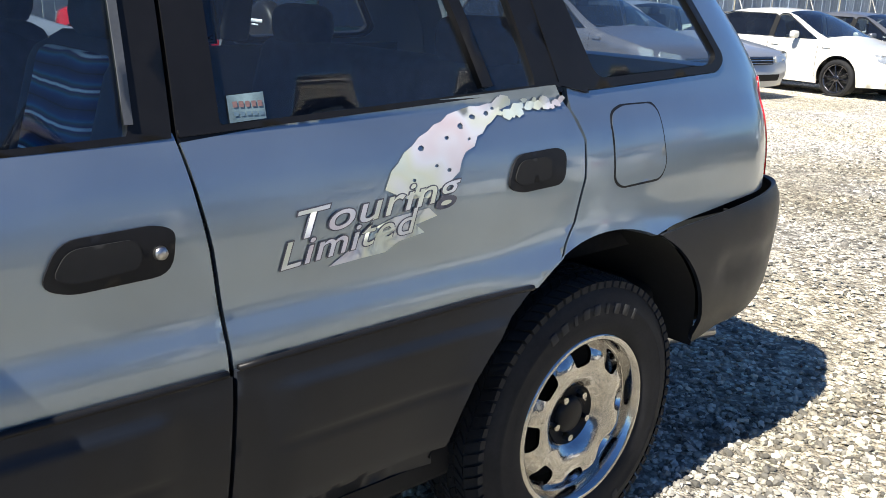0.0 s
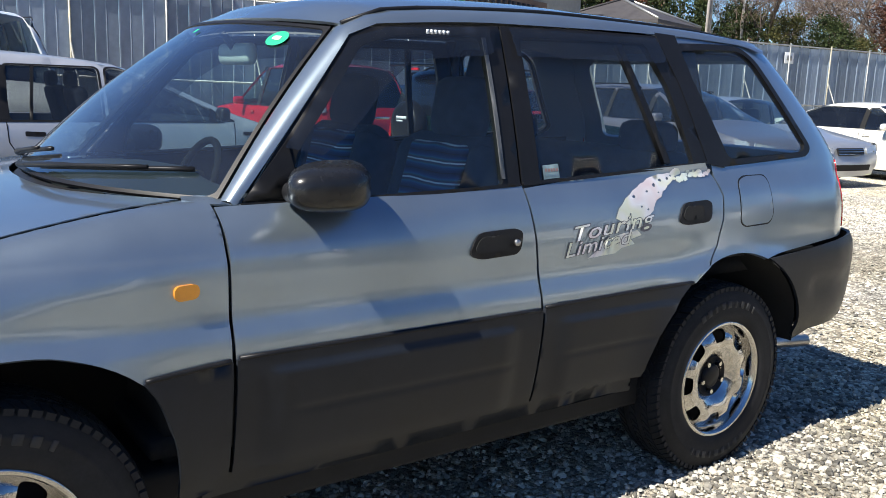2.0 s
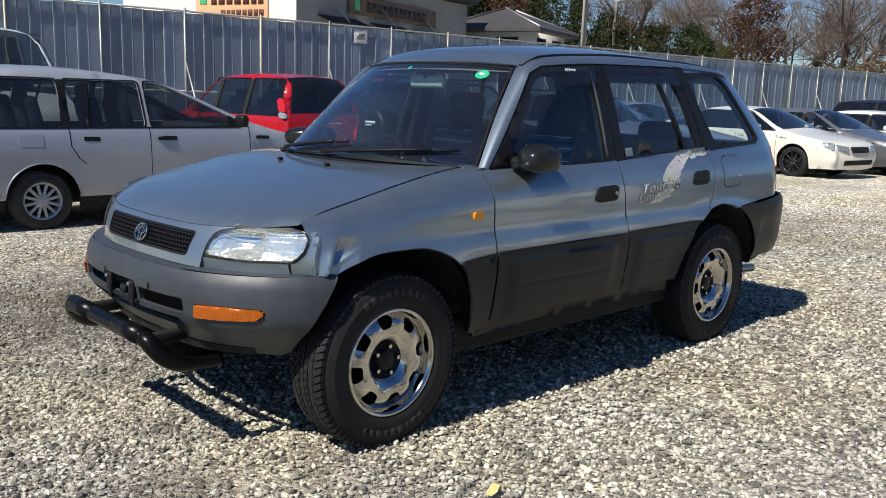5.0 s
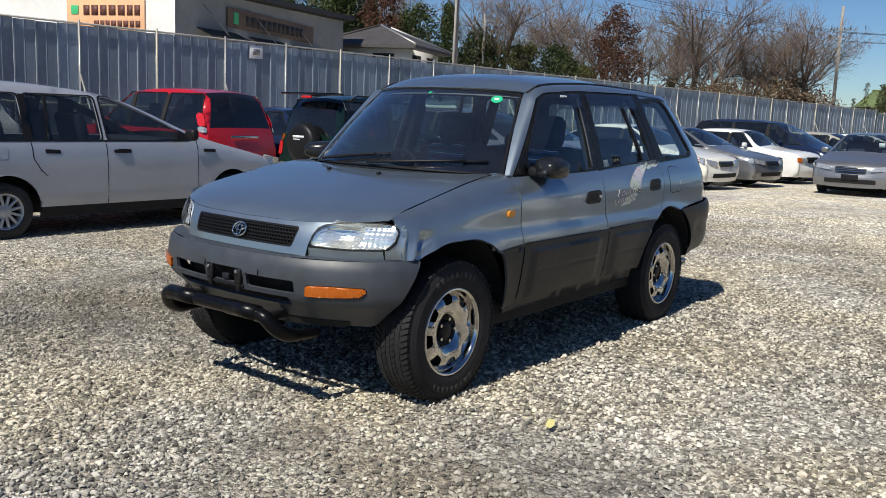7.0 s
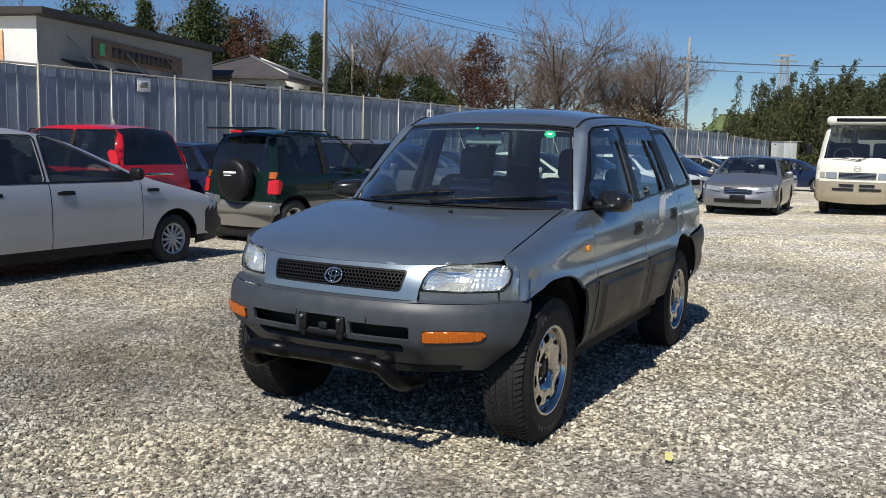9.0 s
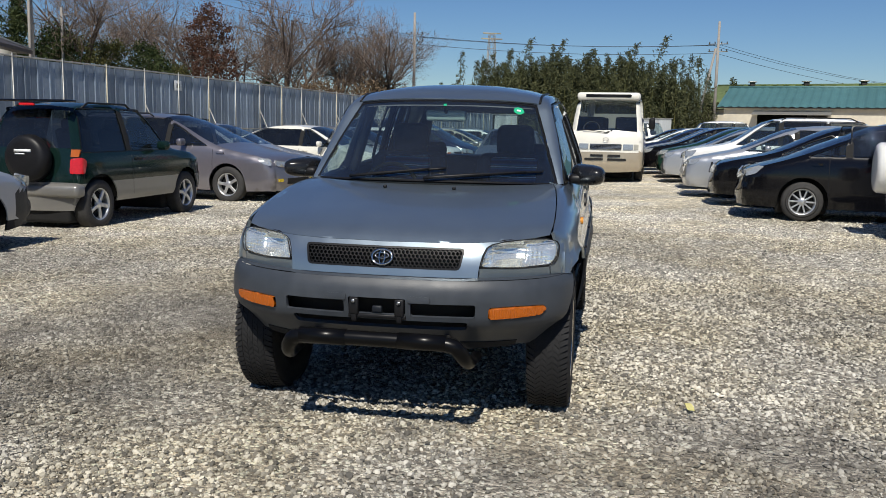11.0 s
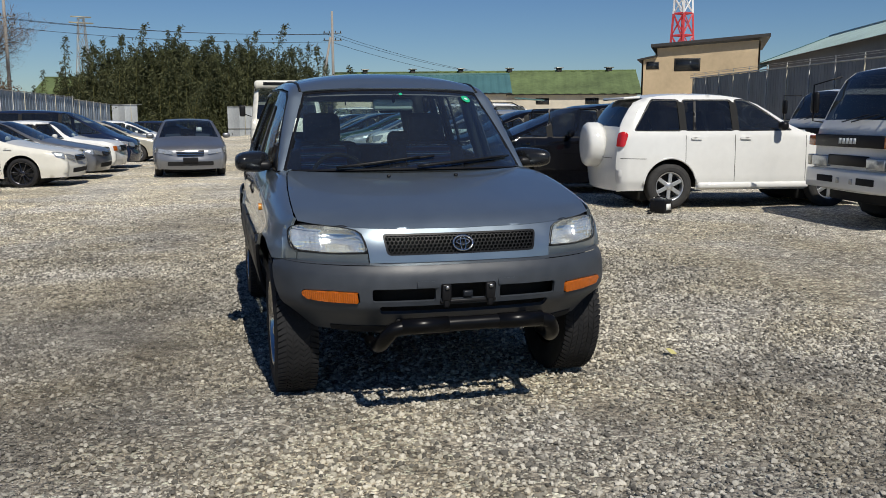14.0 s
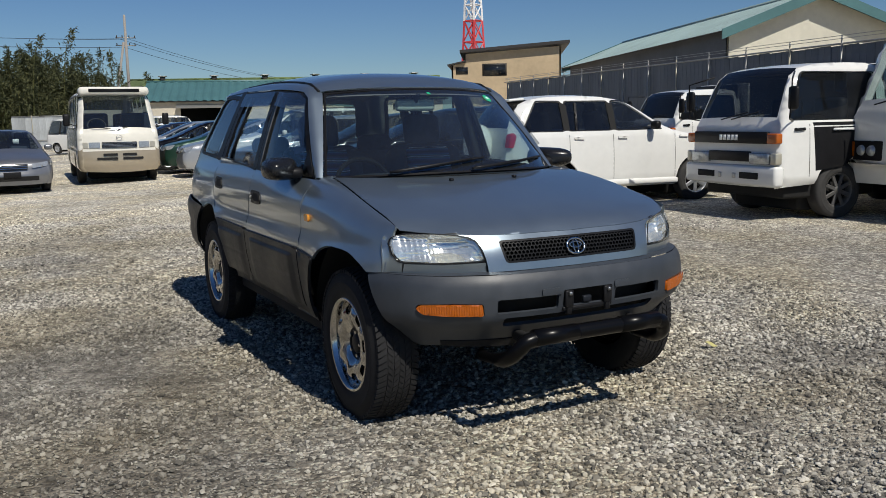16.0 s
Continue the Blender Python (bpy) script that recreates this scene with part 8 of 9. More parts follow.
def shed(name, label, a, b, depth, z_e, z_r, wall_mat, roof_mat, opening=None, ribs=0.5, base=-0.4, away=1, over=0.5, fascia=None):
    """Gabled hall whose long front runs from a to b; the ridge lies half way back."""
    r = thing(name, pose(0, 0, 0), label, "building")
    a, b = Vector(a), Vector(b)
    u = (b - a).normalized()
    n = Vector((-u.y, u.x)) * away
    L_ = (b - a).length
    if opening:
        o0, o1, oz = opening
        ribbed(a, a + u * o0, base, z_e, z_e, wall_mat, r, ribs, 0.03, -away)
        ribbed(a + u * o1, b, base, z_e, z_e, wall_mat, r, ribs, 0.03, -away)
        ribbed(a + u * o0, a + u * o1, oz, z_e, z_e, wall_mat, r, ribs, 0.03, -away, "lintel")
        slab([e3(a + u * (o0 - 0.3) - n * 0.05, oz + 0.15), e3(a + u * (o1 + 0.3) - n * 0.05, oz + 0.15), e3(a + u * (o1 + 0.3) - n * 1.2, oz - 0.1), e3(a + u * (o0 - 0.3) - n * 1.2, oz - 0.1)], 0.06, M["galv"], "canopy", r)
    else:
        ribbed(a, b, base, z_e, z_e, wall_mat, r, ribs, 0.03, -away)
    ribbed(a + n * depth, b + n * depth, base, z_e, z_e, wall_mat, r, ribs, 0.03, away)
    m0 = n * depth / 2
    for e_, sd in ((a, -1), (b, 1)):
        bm = bmesh.new()
        vs_ = [e3(e_, base), e3(e_ + n * depth, base), e3(e_ + n * depth, z_e), e3(e_ + m0, z_r), e3(e_, z_e)]
        o = u * 0.15 * -sd
        f_ = [bm.verts.new(v) for v in vs_]
        g_ = [bm.verts.new((v[0] + o.x, v[1] + o.y, v[2])) for v in vs_]
        bm.faces.new(f_)
        bm.faces.new(g_[::-1])
        for i in range(5):
            bm.faces.new((f_[i], f_[(i + 1) % 5], g_[(i + 1) % 5], g_[i]))
        bmesh.ops.recalc_face_normals(bm, faces=bm.faces[:])
        part("gable", bm, M["cream_sheet"] if fascia else wall_mat, r, "", False)
    sl = (z_r - z_e) / (depth / 2)
    for sd in (0, 1):
        # roof sheet with ribs running down the slope
        bm = bmesh.new()
        kk = max(4, int((L_ + 2 * over) / (ribs * 1.2)))
        prev = None
        for i in range(kk * 4 + 1):
            s = -over + (L_ + 2 * over) * i / (kk * 4)
            dz = (0, 0, 0.05, 0.05)[i % 4]
            eave = a + u * s + (n * -over if sd == 0 else n * (depth + over))
            rid = a + u * s + m0
            cur = (bm.verts.new(e3(eave, z_e - sl * over + 0.10 + dz)), bm.verts.new(e3(rid, z_r + 0.10 + dz)))
            if prev:
                bm.faces.new((prev[0], cur[0], cur[1], prev[1]))
            prev = cur
        part("roof", bm, roof_mat, r, "", False)
        ea = a - u * over + (n * -over if sd == 0 else n * (depth + over))
        eb = b + u * over + (n * -over if sd == 0 else n * (depth + over))
        slab([e3(ea, z_e - sl * over + 0.07), e3(eb, z_e - sl * over + 0.07), e3(b + u * over + m0, z_r + 0.07), e3(a - u * over + m0, z_r + 0.07)], 0.06, M["dark_trim"], "roof_lining", r)
    if fascia:
        for e_, sd in ((a, -1), (b, 1)):
            for q0, q1, z0, z1 in ((-n * over, m0, z_e - sl * over, z_r), (n * (depth + over), m0, z_e - sl * over, z_r)):
                c = e_ + u * sd * (over + 0.04)
                slab([e3(c + q0, z0 - 0.2), e3(c + q1, z1 - 0.2), e3(c + q1, z1 + 0.2), e3(c + q0, z0 + 0.2)], 0.06, fascia, "fascia", r)
    part("ridge_cap", tube([e3(a - u * over + m0, z_r + 0.14), e3(b + u * over + m0, z_r + 0.14)], 0.12, 6), roof_mat, r)
    return r, a, u, n


sh, sa_, su_, sn_ = shed("store_building", "cream store building with a teal roof and a dark open bay", (70.6, -10.4), (66.7, -23.4), 10, 3.3, 4.9, M["cream_wall"], M["teal_roof"], (2.6, 7.8, 2.75), 0.55)
part("bay_back", box(0, 0, 0, 0.1, 5.4, 3.4), M["under"], sh).matrix_local = pose(72.5, -14.8, 1.3, 0, 0, 16)
lt = slab([(66.2, -24.0, 2.9), (66.0, -26.6, 2.7), (69.0, -27.6, 2.7), (69.0, -24.8, 2.9)], 0.08, M["teal_roof"], "lean_to", sh)
sh, sa_, su_, sn_ = shed("long_hall", "very long cream hall under a mossy green roof with ridge vents", (85.5, -10.2), (73.8, -39.2), 14, 3.5, 5.85, M["cream_wall"], M["green_roof"], None, 0.9)
for k in range(6):
    c = sa_ + su_ * (3 + 5.2 * k) + sn_ * 7
    v_ = part("ridge_vent", box(c.x, c.y, 6.10, 0.45, 0.5, 0.4, 0.05), M["dark_trim"], sh)
    part("vent_cap", box(c.x, c.y, 6.33, 0.75, 0.8, 0.10, 0.04), M["galv"], v_)
for k in range(6):
    c = sa_ + su_ * (3 + 4.8 * k) - sn_ * 0.05
    w_ = part("window", box(0, 0, 0, 1.5, 0.1, 0.8), M["dark_trim"], sh)
    w_.matrix_local = Matrix.Translation((c.x, c.y, 2.75)) @ pose(0, 0, 0, 0, 0, math.degrees(math.atan2(su_.y, su_.x)))
    part("pane", box(0, -0.06, 0, 1.3, 0.02, 0.62), M["window_dark"], w_)

shed("far_shed", "distant cream shed with a green gable roof beyond the hoarding", (84.6, 16.2), (84.2, 12.4), 9.0, 3.5, 5.0, M["cream_wall"], M["green_roof"], None, 0.6)

# tall beige barn with a single-pitch roof
bn = thing("barn", pose(0, 0, 0), "tall beige corrugated barn with a dark sloping roof", "building")
B0, B1 = Vector((51.2, -28.0)), Vector((47.3, -34.3))
bu = (B1 - B0).normalized()
bnn = Vector((-bu.y, bu.x))
B2 = B0 + bu * 0.9
ribbed(B2, B1, -0.4, 5.86, 6.26, M["beige_sheet"], bn, 0.36, 0.07, -1)
ribbed(B1, B1 + bnn * 9, -0.4, 6.26, 5.95, M["beige_sheet"], bn, 0.36, 0.07, -1)
ribbed(B2, B2 + bnn * 9, -0.4, 5.86, 5.60, M["beige_sheet"], bn, 0.36, 0.07, 1)
ribbed(B0, B2, -0.4, 5.12, 5.30, M["beige_sheet"], bn, 0.36, 0.07, -1)
ribbed(B0, B0 + bnn * 6, -0.4, 5.12, 5.0, M["beige_sheet"], bn, 0.36, 0.07, 1)
slab([e3(B2 - bnn * 0.6 - bu * 0.4, 5.92), e3(B1 - bnn * 0.6 + bu * 0.7, 6.44), e3(B1 + bnn * 9.4 + bu * 0.7, 6.24), e3(B2 + bnn * 9.4 - bu * 0.4, 5.75)], -0.2, M["dark_trim"], "roof", bn)
for s_, w_, z_, h_ in ((2.9, 1.7, 4.75, 0.85), (0.62, 0.85, 4.72, 0.5)):
    c = B0 + bu * s_ - bnn * 0.08
    o_ = part("window", box(0, 0, 0, w_, 0.12, h_), M["dark_trim"], bn)
    o_.matrix_local = Matrix.Translation((c.x, c.y, z_)) @ pose(0, 0, 0, 0, 0, math.degrees(math.atan2(bu.y, bu.x)))
    p_ = part("pane", box(0, -0.07, 0, w_ * 0.88, 0.02, h_ * 0.8), M["window_dark"], o_)
slab([e3(B0 - bu * 0.4 - bnn * 0.4, 5.16), e3(B2 - bnn * 0.4, 5.42), e3(B2 + bnn * 6, 5.42), e3(B0 - bu * 0.4 + bnn * 6, 5.16)], 0.1, M["dark_trim"], "side_roof", bn)

# slate warehouse with a teal roof behind the dark hoarding
shed("warehouse", "slate corrugated warehouse with a weathered teal roof and cream gable", (22.7, -25.0), (44.6, -33.4), 7.4, 4.70, 6.1, M["slate_sheet"], M["pale_teal_roof"], None, 0.3, away=-1, over=0.55, fascia=M["teal_roof"])

# ================= poles, wires, masts =================
M["concrete_pole"] = mat("concrete_pole", (0.27, 0.25, 0.225), 0.85, 0, 0, 3, 0.15)
M["cable"] = mat("black_cable", (0.012, 0.012, 0.012), 0.6)
M["mast_red"] = mat("mast_red_paint", (0.55, 0.05, 0.06), 0.5)
M["mast_white"] = mat("mast_white_paint", (0.72, 0.72, 0.72), 0.5)


def pole(x, y, top, r0, r1, label, arm=True, lean=(0, 0), turn=0):
    o = thing("utility_pole", pose(x, y, -0.5), label, "utility pole", "poles along the wires")
    part("shaft", tube([(0, 0, 0), (lean[0], lean[1], top + 0.5)], [r0, r1], 12), M["concrete_pole"], o)
    if arm:
        ca, sa2 = math.cos(radians(turn)), math.sin(radians(turn))
        for dz in (0.0, -0.7):
            zz = top + 0.5 - 2.1 + dz
            am = part("cross_arm", tube([(-0.9 * ca, -0.9 * sa2, zz), (0.9 * ca, 0.9 * sa2, zz)], 0.05, 6), M["galv"], o)
            for k in (-0.8, -0.3, 0.3, 0.8):
                part("insulator", tube([(k * ca, k * sa2, zz), (k * ca, k * sa2, zz + 0.22)], 0.05, 6), M["dark_trim"], am)
    return o


pole(59.1, 43.8, 17.0, 0.20, 0.13, "tall grey concrete utility pole", True, (0, 0), 60)
pole(58.4, 43.6, 15.0, 0.12, 0.10, "slim grey stay pole beside the utility pole", False, (0.5, 0.15))
pb = pole(66.1, 45.8, 10.8, 0.13, 0.10, "short concrete pole with a lamp bracket", False)
part("lamp_bracket", tube([(0, 0, 10.2), (-0.8, 0.5, 10.5), (-1.1, 0.6, 10.2)], 0.06, 6), M["galv"], pb)
part("lamp_bracket", tube([(0, 0, 10.7), (0.9, -0.5, 10.75)], 0.06, 6), M["galv"], pb)
pole(84.0, 18.4, 12.5, 0.19, 0.12, "grey concrete utility pole with two cross-arms", True, (0, 0), 100)
pole(84.1, -11.2, 11.6, 0.18, 0.11, "grey concrete utility pole with a raking strut", True, (0, 0), 80)
st = thing("pole_strut", pose(84.1, -9.2, -0.5), "raking concrete strut propping a utility pole", "utility pole")
part("shaft", tube([(0, 0, 0), (0, -1.8, 9.6)], 0.11, 8), M["concrete_pole"], st)


def wire(p, q, sag, name="overhead_wire"):
    pts = [Vector(p).lerp(Vector(q), k / 14) - Vector((0, 0, sag * 4 * (k / 14) * (1 - k / 14))) for k in range(15)]
    ob = finish(name, tube(pts, 0.02, 4), M["cable"])
    return tagged(ob, "thin black overhead power cable between poles", "cable", "overhead wires")


for dz, off_ in ((0, 0.6), (0, -0.3), (-0.75, 0.2)):
    wire((84, 18.4 + off_, 10.2 + dz), (84.1, -11.2 + off_, 9.4 + dz), 0.5)
    wire((59.1, 43.8 + off_, 15.0 + dz), (84, 18.4 + off_, 10.2 + dz), 0.6)
    wire((59.1, 43.8 + off_, 15.0 + dz), (20, 78 + off_, 19 + dz), 0.8)
    wire((84.1, -11.2 + off_, 9.4 + dz), (150, -60 + off_, 9.0 + dz), 1.5)


def lattice(name, label, x, y, levels, mats_, leg):
    """A lattice mast: levels are (height, half width)."""
    o = thing(name, pose(x, y, 0, 0, 0, 20), label, "mast")
    for i, ((z0, w0), (z1, w1)) in enumerate(zip(levels, levels[1:])):
        bm = bmesh.new()
        c0 = [(-w0, -w0, z0), (w0, -w0, z0), (w0, w0, z0), (-w0, w0, z0)]
        c1 = [(-w1, -w1, z1), (w1, -w1, z1), (w1, w1, z1), (-w1, w1, z1)]
        for k in range(4):
            j = (k + 1) % 4
            tube([c0[k], c1[k]], leg, 4, bm=bm)
            tube([c0[k], c1[j]], leg * 0.6, 4, bm=bm)
            tube([c0[j], c1[k]], leg * 0.6, 4, bm=bm)
            tube([c1[k], c1[j]], leg * 0.7, 4, bm=bm)
        part("mast_section", bm, mats_[i % len(mats_)], o, "", False)["kind"] = "stuff"
    return o


lv = [(-1, 3.3), (6, 2.95), (12, 2.65), (18, 2.35), (23.5, 2.1), (29.5, 1.85), (34, 1.7), (39, 1.5), (44, 1.3), (50, 1.1)]
lattice("lattice_mast", "red and white lattice radio mast in the distance", 221.0, -128.6, lv, [M["mast_red"]] * 5 + [M["mast_white"]] * 4, 0.32)
py_ = lattice("pylon", "pale steel lattice pylon far beyond the bamboo", 293.0, 37.7, [(-1, 3.2), (10, 2.3), (20, 1.5), (27, 1.1), (31.5, 0.9)], [M["galv"]], 0.12)
for z_, w_ in ((30.2, 3.6), (32.0, 3.0)):
    part("pylon_arm", tube([(0, -w_, z_), (0, w_, z_)], 0.22, 4), M["galv_yellow"], py_)

# ================= trees =================
M["bark"] = mat("grey_brown_bark", (0.12, 0.093, 0.075), 0.9, 0, 0, 3, 0.3)
M["twig"] = mat("fine_brown_twigs", (0.185, 0.140, 0.112), 0.9, 0, 0, 1, 0.25)


def leaf_mat(name, a, b):
    m = mat(name, a, 0.7, spec=0.25)
    n, l = m.node_tree.nodes, m.node_tree.links
    g, r = n.new("ShaderNodeNewGeometry"), n.new("ShaderNodeMix")
    r.data_type = "RGBA"
    r.inputs[6].default_value, r.inputs[7].default_value = (*a, 1), (*b, 1)
    l.new(g.outputs["Random Per Island"], r.inputs[0])
    l.new(r.outputs[2], n["Principled BSDF"].inputs["Base Color"])
    return m


M["leaf_dark"] = leaf_mat("dark_evergreen_leaves", (0.018, 0.035, 0.012), (0.06, 0.075, 0.022))
M["leaf_olive"] = leaf_mat("olive_leaves", (0.05, 0.06, 0.02), (0.12, 0.11, 0.035))
M["leaf_bamboo"] = leaf_mat("bamboo_leaves", (0.022, 0.030, 0.013), (0.095, 0.100, 0.042))
M["leaf_rust"] = leaf_mat("rusty_dry_leaves", (0.045, 0.020, 0.012), (0.10, 0.045, 0.026))
M["brush"] = leaf_mat("dry_brush", (0.10, 0.07, 0.045), (0.20, 0.145, 0.09))


def tri_cloud(name, centres, size, material, parent, rng, droop=0.0, per=3, squash=1.0, slim=1.0):
    """A crown of many small leaf blades scattered about centres."""
    vs, fs = [], []
    for c, spread in centres:
        for _ in range(per):
            p = Vector(c) + Vector((rng.gauss(0, spread), rng.gauss(0, spread), rng.gauss(0, spread * squash)))
            a = Vector((rng.uniform(-1, 1), rng.uniform(-1, 1), rng.uniform(-1, 1) - droop)).normalized()
            b = a.cross(Vector((rng.uniform(-1, 1), rng.uniform(-1, 1), rng.uniform(-1, 1)))).normalized()
            s = size * rng.uniform(0.6, 1.4)
            k = len(vs)
            w = s * slim
            vs += [p - b * w * 0.3, p + a * s * 0.5 + b * w * 0.25, p + a * s, p + a * s * 0.4 - b * w * 0.35]
            fs.append((k, k + 1, k + 2, k + 3))
    return raw(name, vs, fs, material, parent)


def bare_tree(seed, height):
    """Leafless broadleaf: forking limbs down to fine twigs."""
    rng = random.Random(seed)
    o = thing("bare_tree", pose(0, 0, 0), "leafless grey-brown deciduous tree with a fine twiggy crown", "tree", "trees behind the hoarding")
    wood, twv, twf = bmesh.new(), [], []

    def grow(p, d, length, r, level):
        k = 4
        pts, q, dd = [p], p, d
        for i in range(k):
            dd = (dd + Vector((rng.gauss(0, 0.12), rng.gauss(0, 0.12), rng.gauss(0.04 if level < 2 else -0.03, 0.08)))).normalized()
            q = q + dd * length / k
            pts.append(q)
        if level < 3:
            tube(pts, [lerp(r, r * 0.55, i / k) for i in range(k + 1)], 5 if level < 2 else 3, False, bm=wood)
        else:
            for a, b in zip(pts, pts[1:]):
                w = Vector((rng.uniform(-1, 1), rng.uniform(-1, 1), 0.1)).normalized() * r
                j = len(twv)
                twv.extend([a - w, a + w, b + w * 0.6, b - w * 0.6])
                twf.append((j, j + 1, j + 2, j + 3))
        if level == 5:
            return
        n_ = (6, 5, 5, 4, 4)[level]
        for i in range(n_):
            t = rng.uniform(0.35, 1.0) if level else rng.uniform(0.45, 1.0)
            s = pts[0].lerp(pts[-1], t) if k == 1 else pts[min(k, int(t * k))]
            side_ = Vector((rng.uniform(-1, 1), rng.uniform(-1, 1), rng.uniform(-0.2, 0.6))).normalized()
            nd = (dd * rng.uniform(0.55, 0.95) + side_ * rng.uniform(0.65, 1.15)).normalized()
            grow(s, nd, length * rng.uniform(0.5, 0.72), r * (0.5 if level < 2 else 0.6), level + 1)

    grow(Vector((0, 0, -0.3)), Vector((0, 0, 1)), height * 0.42, height * 0.0105, 0)
    part("trunk", wood, M["bark"], o)
    raw("crown", twv, twf, M["twig"], o)
    return o


def leafy_tree(name, label, seed, height, width, leaf, size, blobs, conic, per=26):
    rng = random.Random(seed)
    o = thing(name, pose(0, 0, 0), label, "tree", "trees behind the hoarding")
    part("trunk", tube([(0, 0, -0.3), (0.05, 0, height * 0.4), (0, 0.1, height * 0.85)], [height * 0.022, height * 0.016, height * 0.005], 7), M["bark"], o)
    cs_ = []
    for k in range(blobs):
        h = rng.uniform(0.12, 1.0)
        rad = width * ((1 - h) ** 0.75 if conic else math.sin(math.pi * min(0.97, h * 0.9 + 0.08)) ** 0.6) * rng.uniform(0.35, 1.0)
        a = rng.uniform(0, 6.283)
        cs_.append(((rad * math.cos(a), rad * math.sin(a), h * height), width * 0.13 * rng.uniform(0.7, 1.3)))
    tri_cloud("crown", cs_, size, leaf, o, rng, 0.4, per, 0.8)
    return o


def bamboo_clump(seed, height):
    rng = random.Random(seed)
    o = thing("bamboo_clump", pose(0, 0, 0), "dense dark green bamboo clump with feathery nodding tips", "bamboo", "bamboo grove")
    culms, cs_ = bmesh.new(), []
    for k in range(22):
        x, y, h = rng.gauss(0, 1.9), rng.gauss(0, 1.9), height * rng.uniform(0.52, 0.92) * (1.18 if k % 6 == 0 else 1)
        lx, ly = rng.gauss(0, 0.3), rng.gauss(-0.35, 0.25)
        at_ = lambda t: (x + lx * t ** 3, y + ly * t ** 3, h * (t - 0.07 * t ** 6))
        tube([at_(t) for t in (0, 0.3, 0.6, 0.8, 0.95, 1.03)], [0.05, 0.045, 0.03, 0.02, 0.012, 0.005], 4, False, bm=culms)
        for j in range(34):
            t = 0.05 + 0.99 * j / 33
            w = 1.45 * max(0.01, 1.05 - t) ** 1.0
            c = at_(t)
            for _ in range(3):
                a, r = rng.uniform(0, 6.283), w * rng.uniform(0.1, 1.0)
                cs_.append(((c[0] + r * math.cos(a), c[1] + r * math.sin(a) - 0.10 * t, c[2] - 0.35 * r), 0.06 + 0.16 * (1 - t)))
    part("stem", culms, M["leaf_olive"], o)["kind"] = "stuff"
    tri_cloud("foliage", cs_, 0.24, M["leaf_bamboo"], o, rng, 0.30, 6, 0.9, 0.42)
    return o


rt = random.Random(11)


def plant(protos, spots):
    for i, (x, y, s) in enumerate(spots):
        src = protos[i % len(protos)]
        m = pose(x, y, gz(x, y) - 0.1, 0, 0, rt.uniform(0, 360)) @ Matrix.Diagonal((s * rt.uniform(0.9, 1.1), s * rt.uniform(0.9, 1.1), s, 1))
        if i < len(protos):
            src.matrix_world = m
        else:
            c = copy_thing(src, m)
            c.scale = m.to_scale()


bare = [bare_tree(k, 18.5) for k in (1, 2, 5, 8)]
spots = [(58, 62, 1.25), (64, 57, 1.1), (70, 53, 1.2), (76, 50, 1.15), (69, 45, 1.2), (74, 40.5, 1.15), (77, 37, 1.2), (76, 32.5, 1.15), (80, 30, 1.25), (79, 27, 1.05), (78, 24.0, 1.0), (82, 22.5, 1.05), (80, 20, 0.98),
         (85, 36, 1.2), (86, 28, 1.15), (88, 44, 1.3), (90, 50, 1.3), (60, 70, 1.4), (50, 70, 1.4), (84, 24.5, 1.05), (72, 60, 1.3), (83, 33, 1.2), (44, 74, 1.5)]
plant(bare, spots)
ever = [leafy_tree("evergreen_tree", "dark evergreen tree with a ragged dense crown", 21, 9, 2.6, M["leaf_dark"], 0.22, 170, False, 55), leafy_tree("evergreen_tree", "olive evergreen tree with drooping leafy limbs", 22, 8, 2.4, M["leaf_olive"], 0.2, 160, False, 55), leafy_tree("evergreen_tree", "tall narrow dark conifer", 23, 12, 2.0, M["leaf_dark"], 0.2, 170, True, 55)]
plant(ever, [(57, 56, 1.6), (69, 46.5, 1.15), (55, 54, 1.2), (62, 51, 1.3), (68, 42.5, 1.08), (60, 55, 1.1), (70, 40, 0.95), (72, 38, 0.85), (52, 58, 1.15), (67, 47, 1.1), (78, 29.5, 0.55), (64, 48.5, 1.0), (48, 60, 1.5), (74.5, 35.0, 0.7), (76, 31.0, 0.5)])
plant([leafy_tree("rusty_conifer", "conifer with rusty brown dry foliage", 31, 11.5, 2.3, M["leaf_rust"], 0.2, 150, False, 50)], [(71.5, 34.6, 1.05), (56.5, 50.5, 1.15)])
sh_p = [leafy_tree("dry_shrub", "dry brown undergrowth on the bank behind the hoarding", 41 + k, 3.6, 2.6, M["brush"], 0.16, 110, False, 45) for k in range(2)]
plant(sh_p, [(62 + 1.6 * k + rt.uniform(-1, 1), 47 - 2.25 * k + rt.uniform(-1, 1), rt.uniform(0.95, 1.7)) for k in range(12)] + [(70 + 0.9 * k, 41 - 2.2 * k, rt.uniform(0.9, 1.5)) for k in range(11)] + [(52 + 2 * k, 55 - 1.5 * k, 1.6) for k in range(5)])
bam = [bamboo_clump(k, 6.8) for k in (1, 2, 3)]
bs = []
for k in range(36):
    t = k / 35
    y = lerp(10.6, -5.9, t)
    prof_ = 0.45 + 0.6 * min(1, (11.2 - y) / 4.5) * min(1, (y + 8.2) / 4.5)
    bs.append((82.0 + rt.uniform(-2.4, 2.4) + 1.5 * max(0, -3 - y), 1 + 1.30 * (y - 1) + rt.uniform(-0.5, 0.5), 1.22 * prof_ * rt.uniform(0.84, 1.14)))
plant(bam, bs)


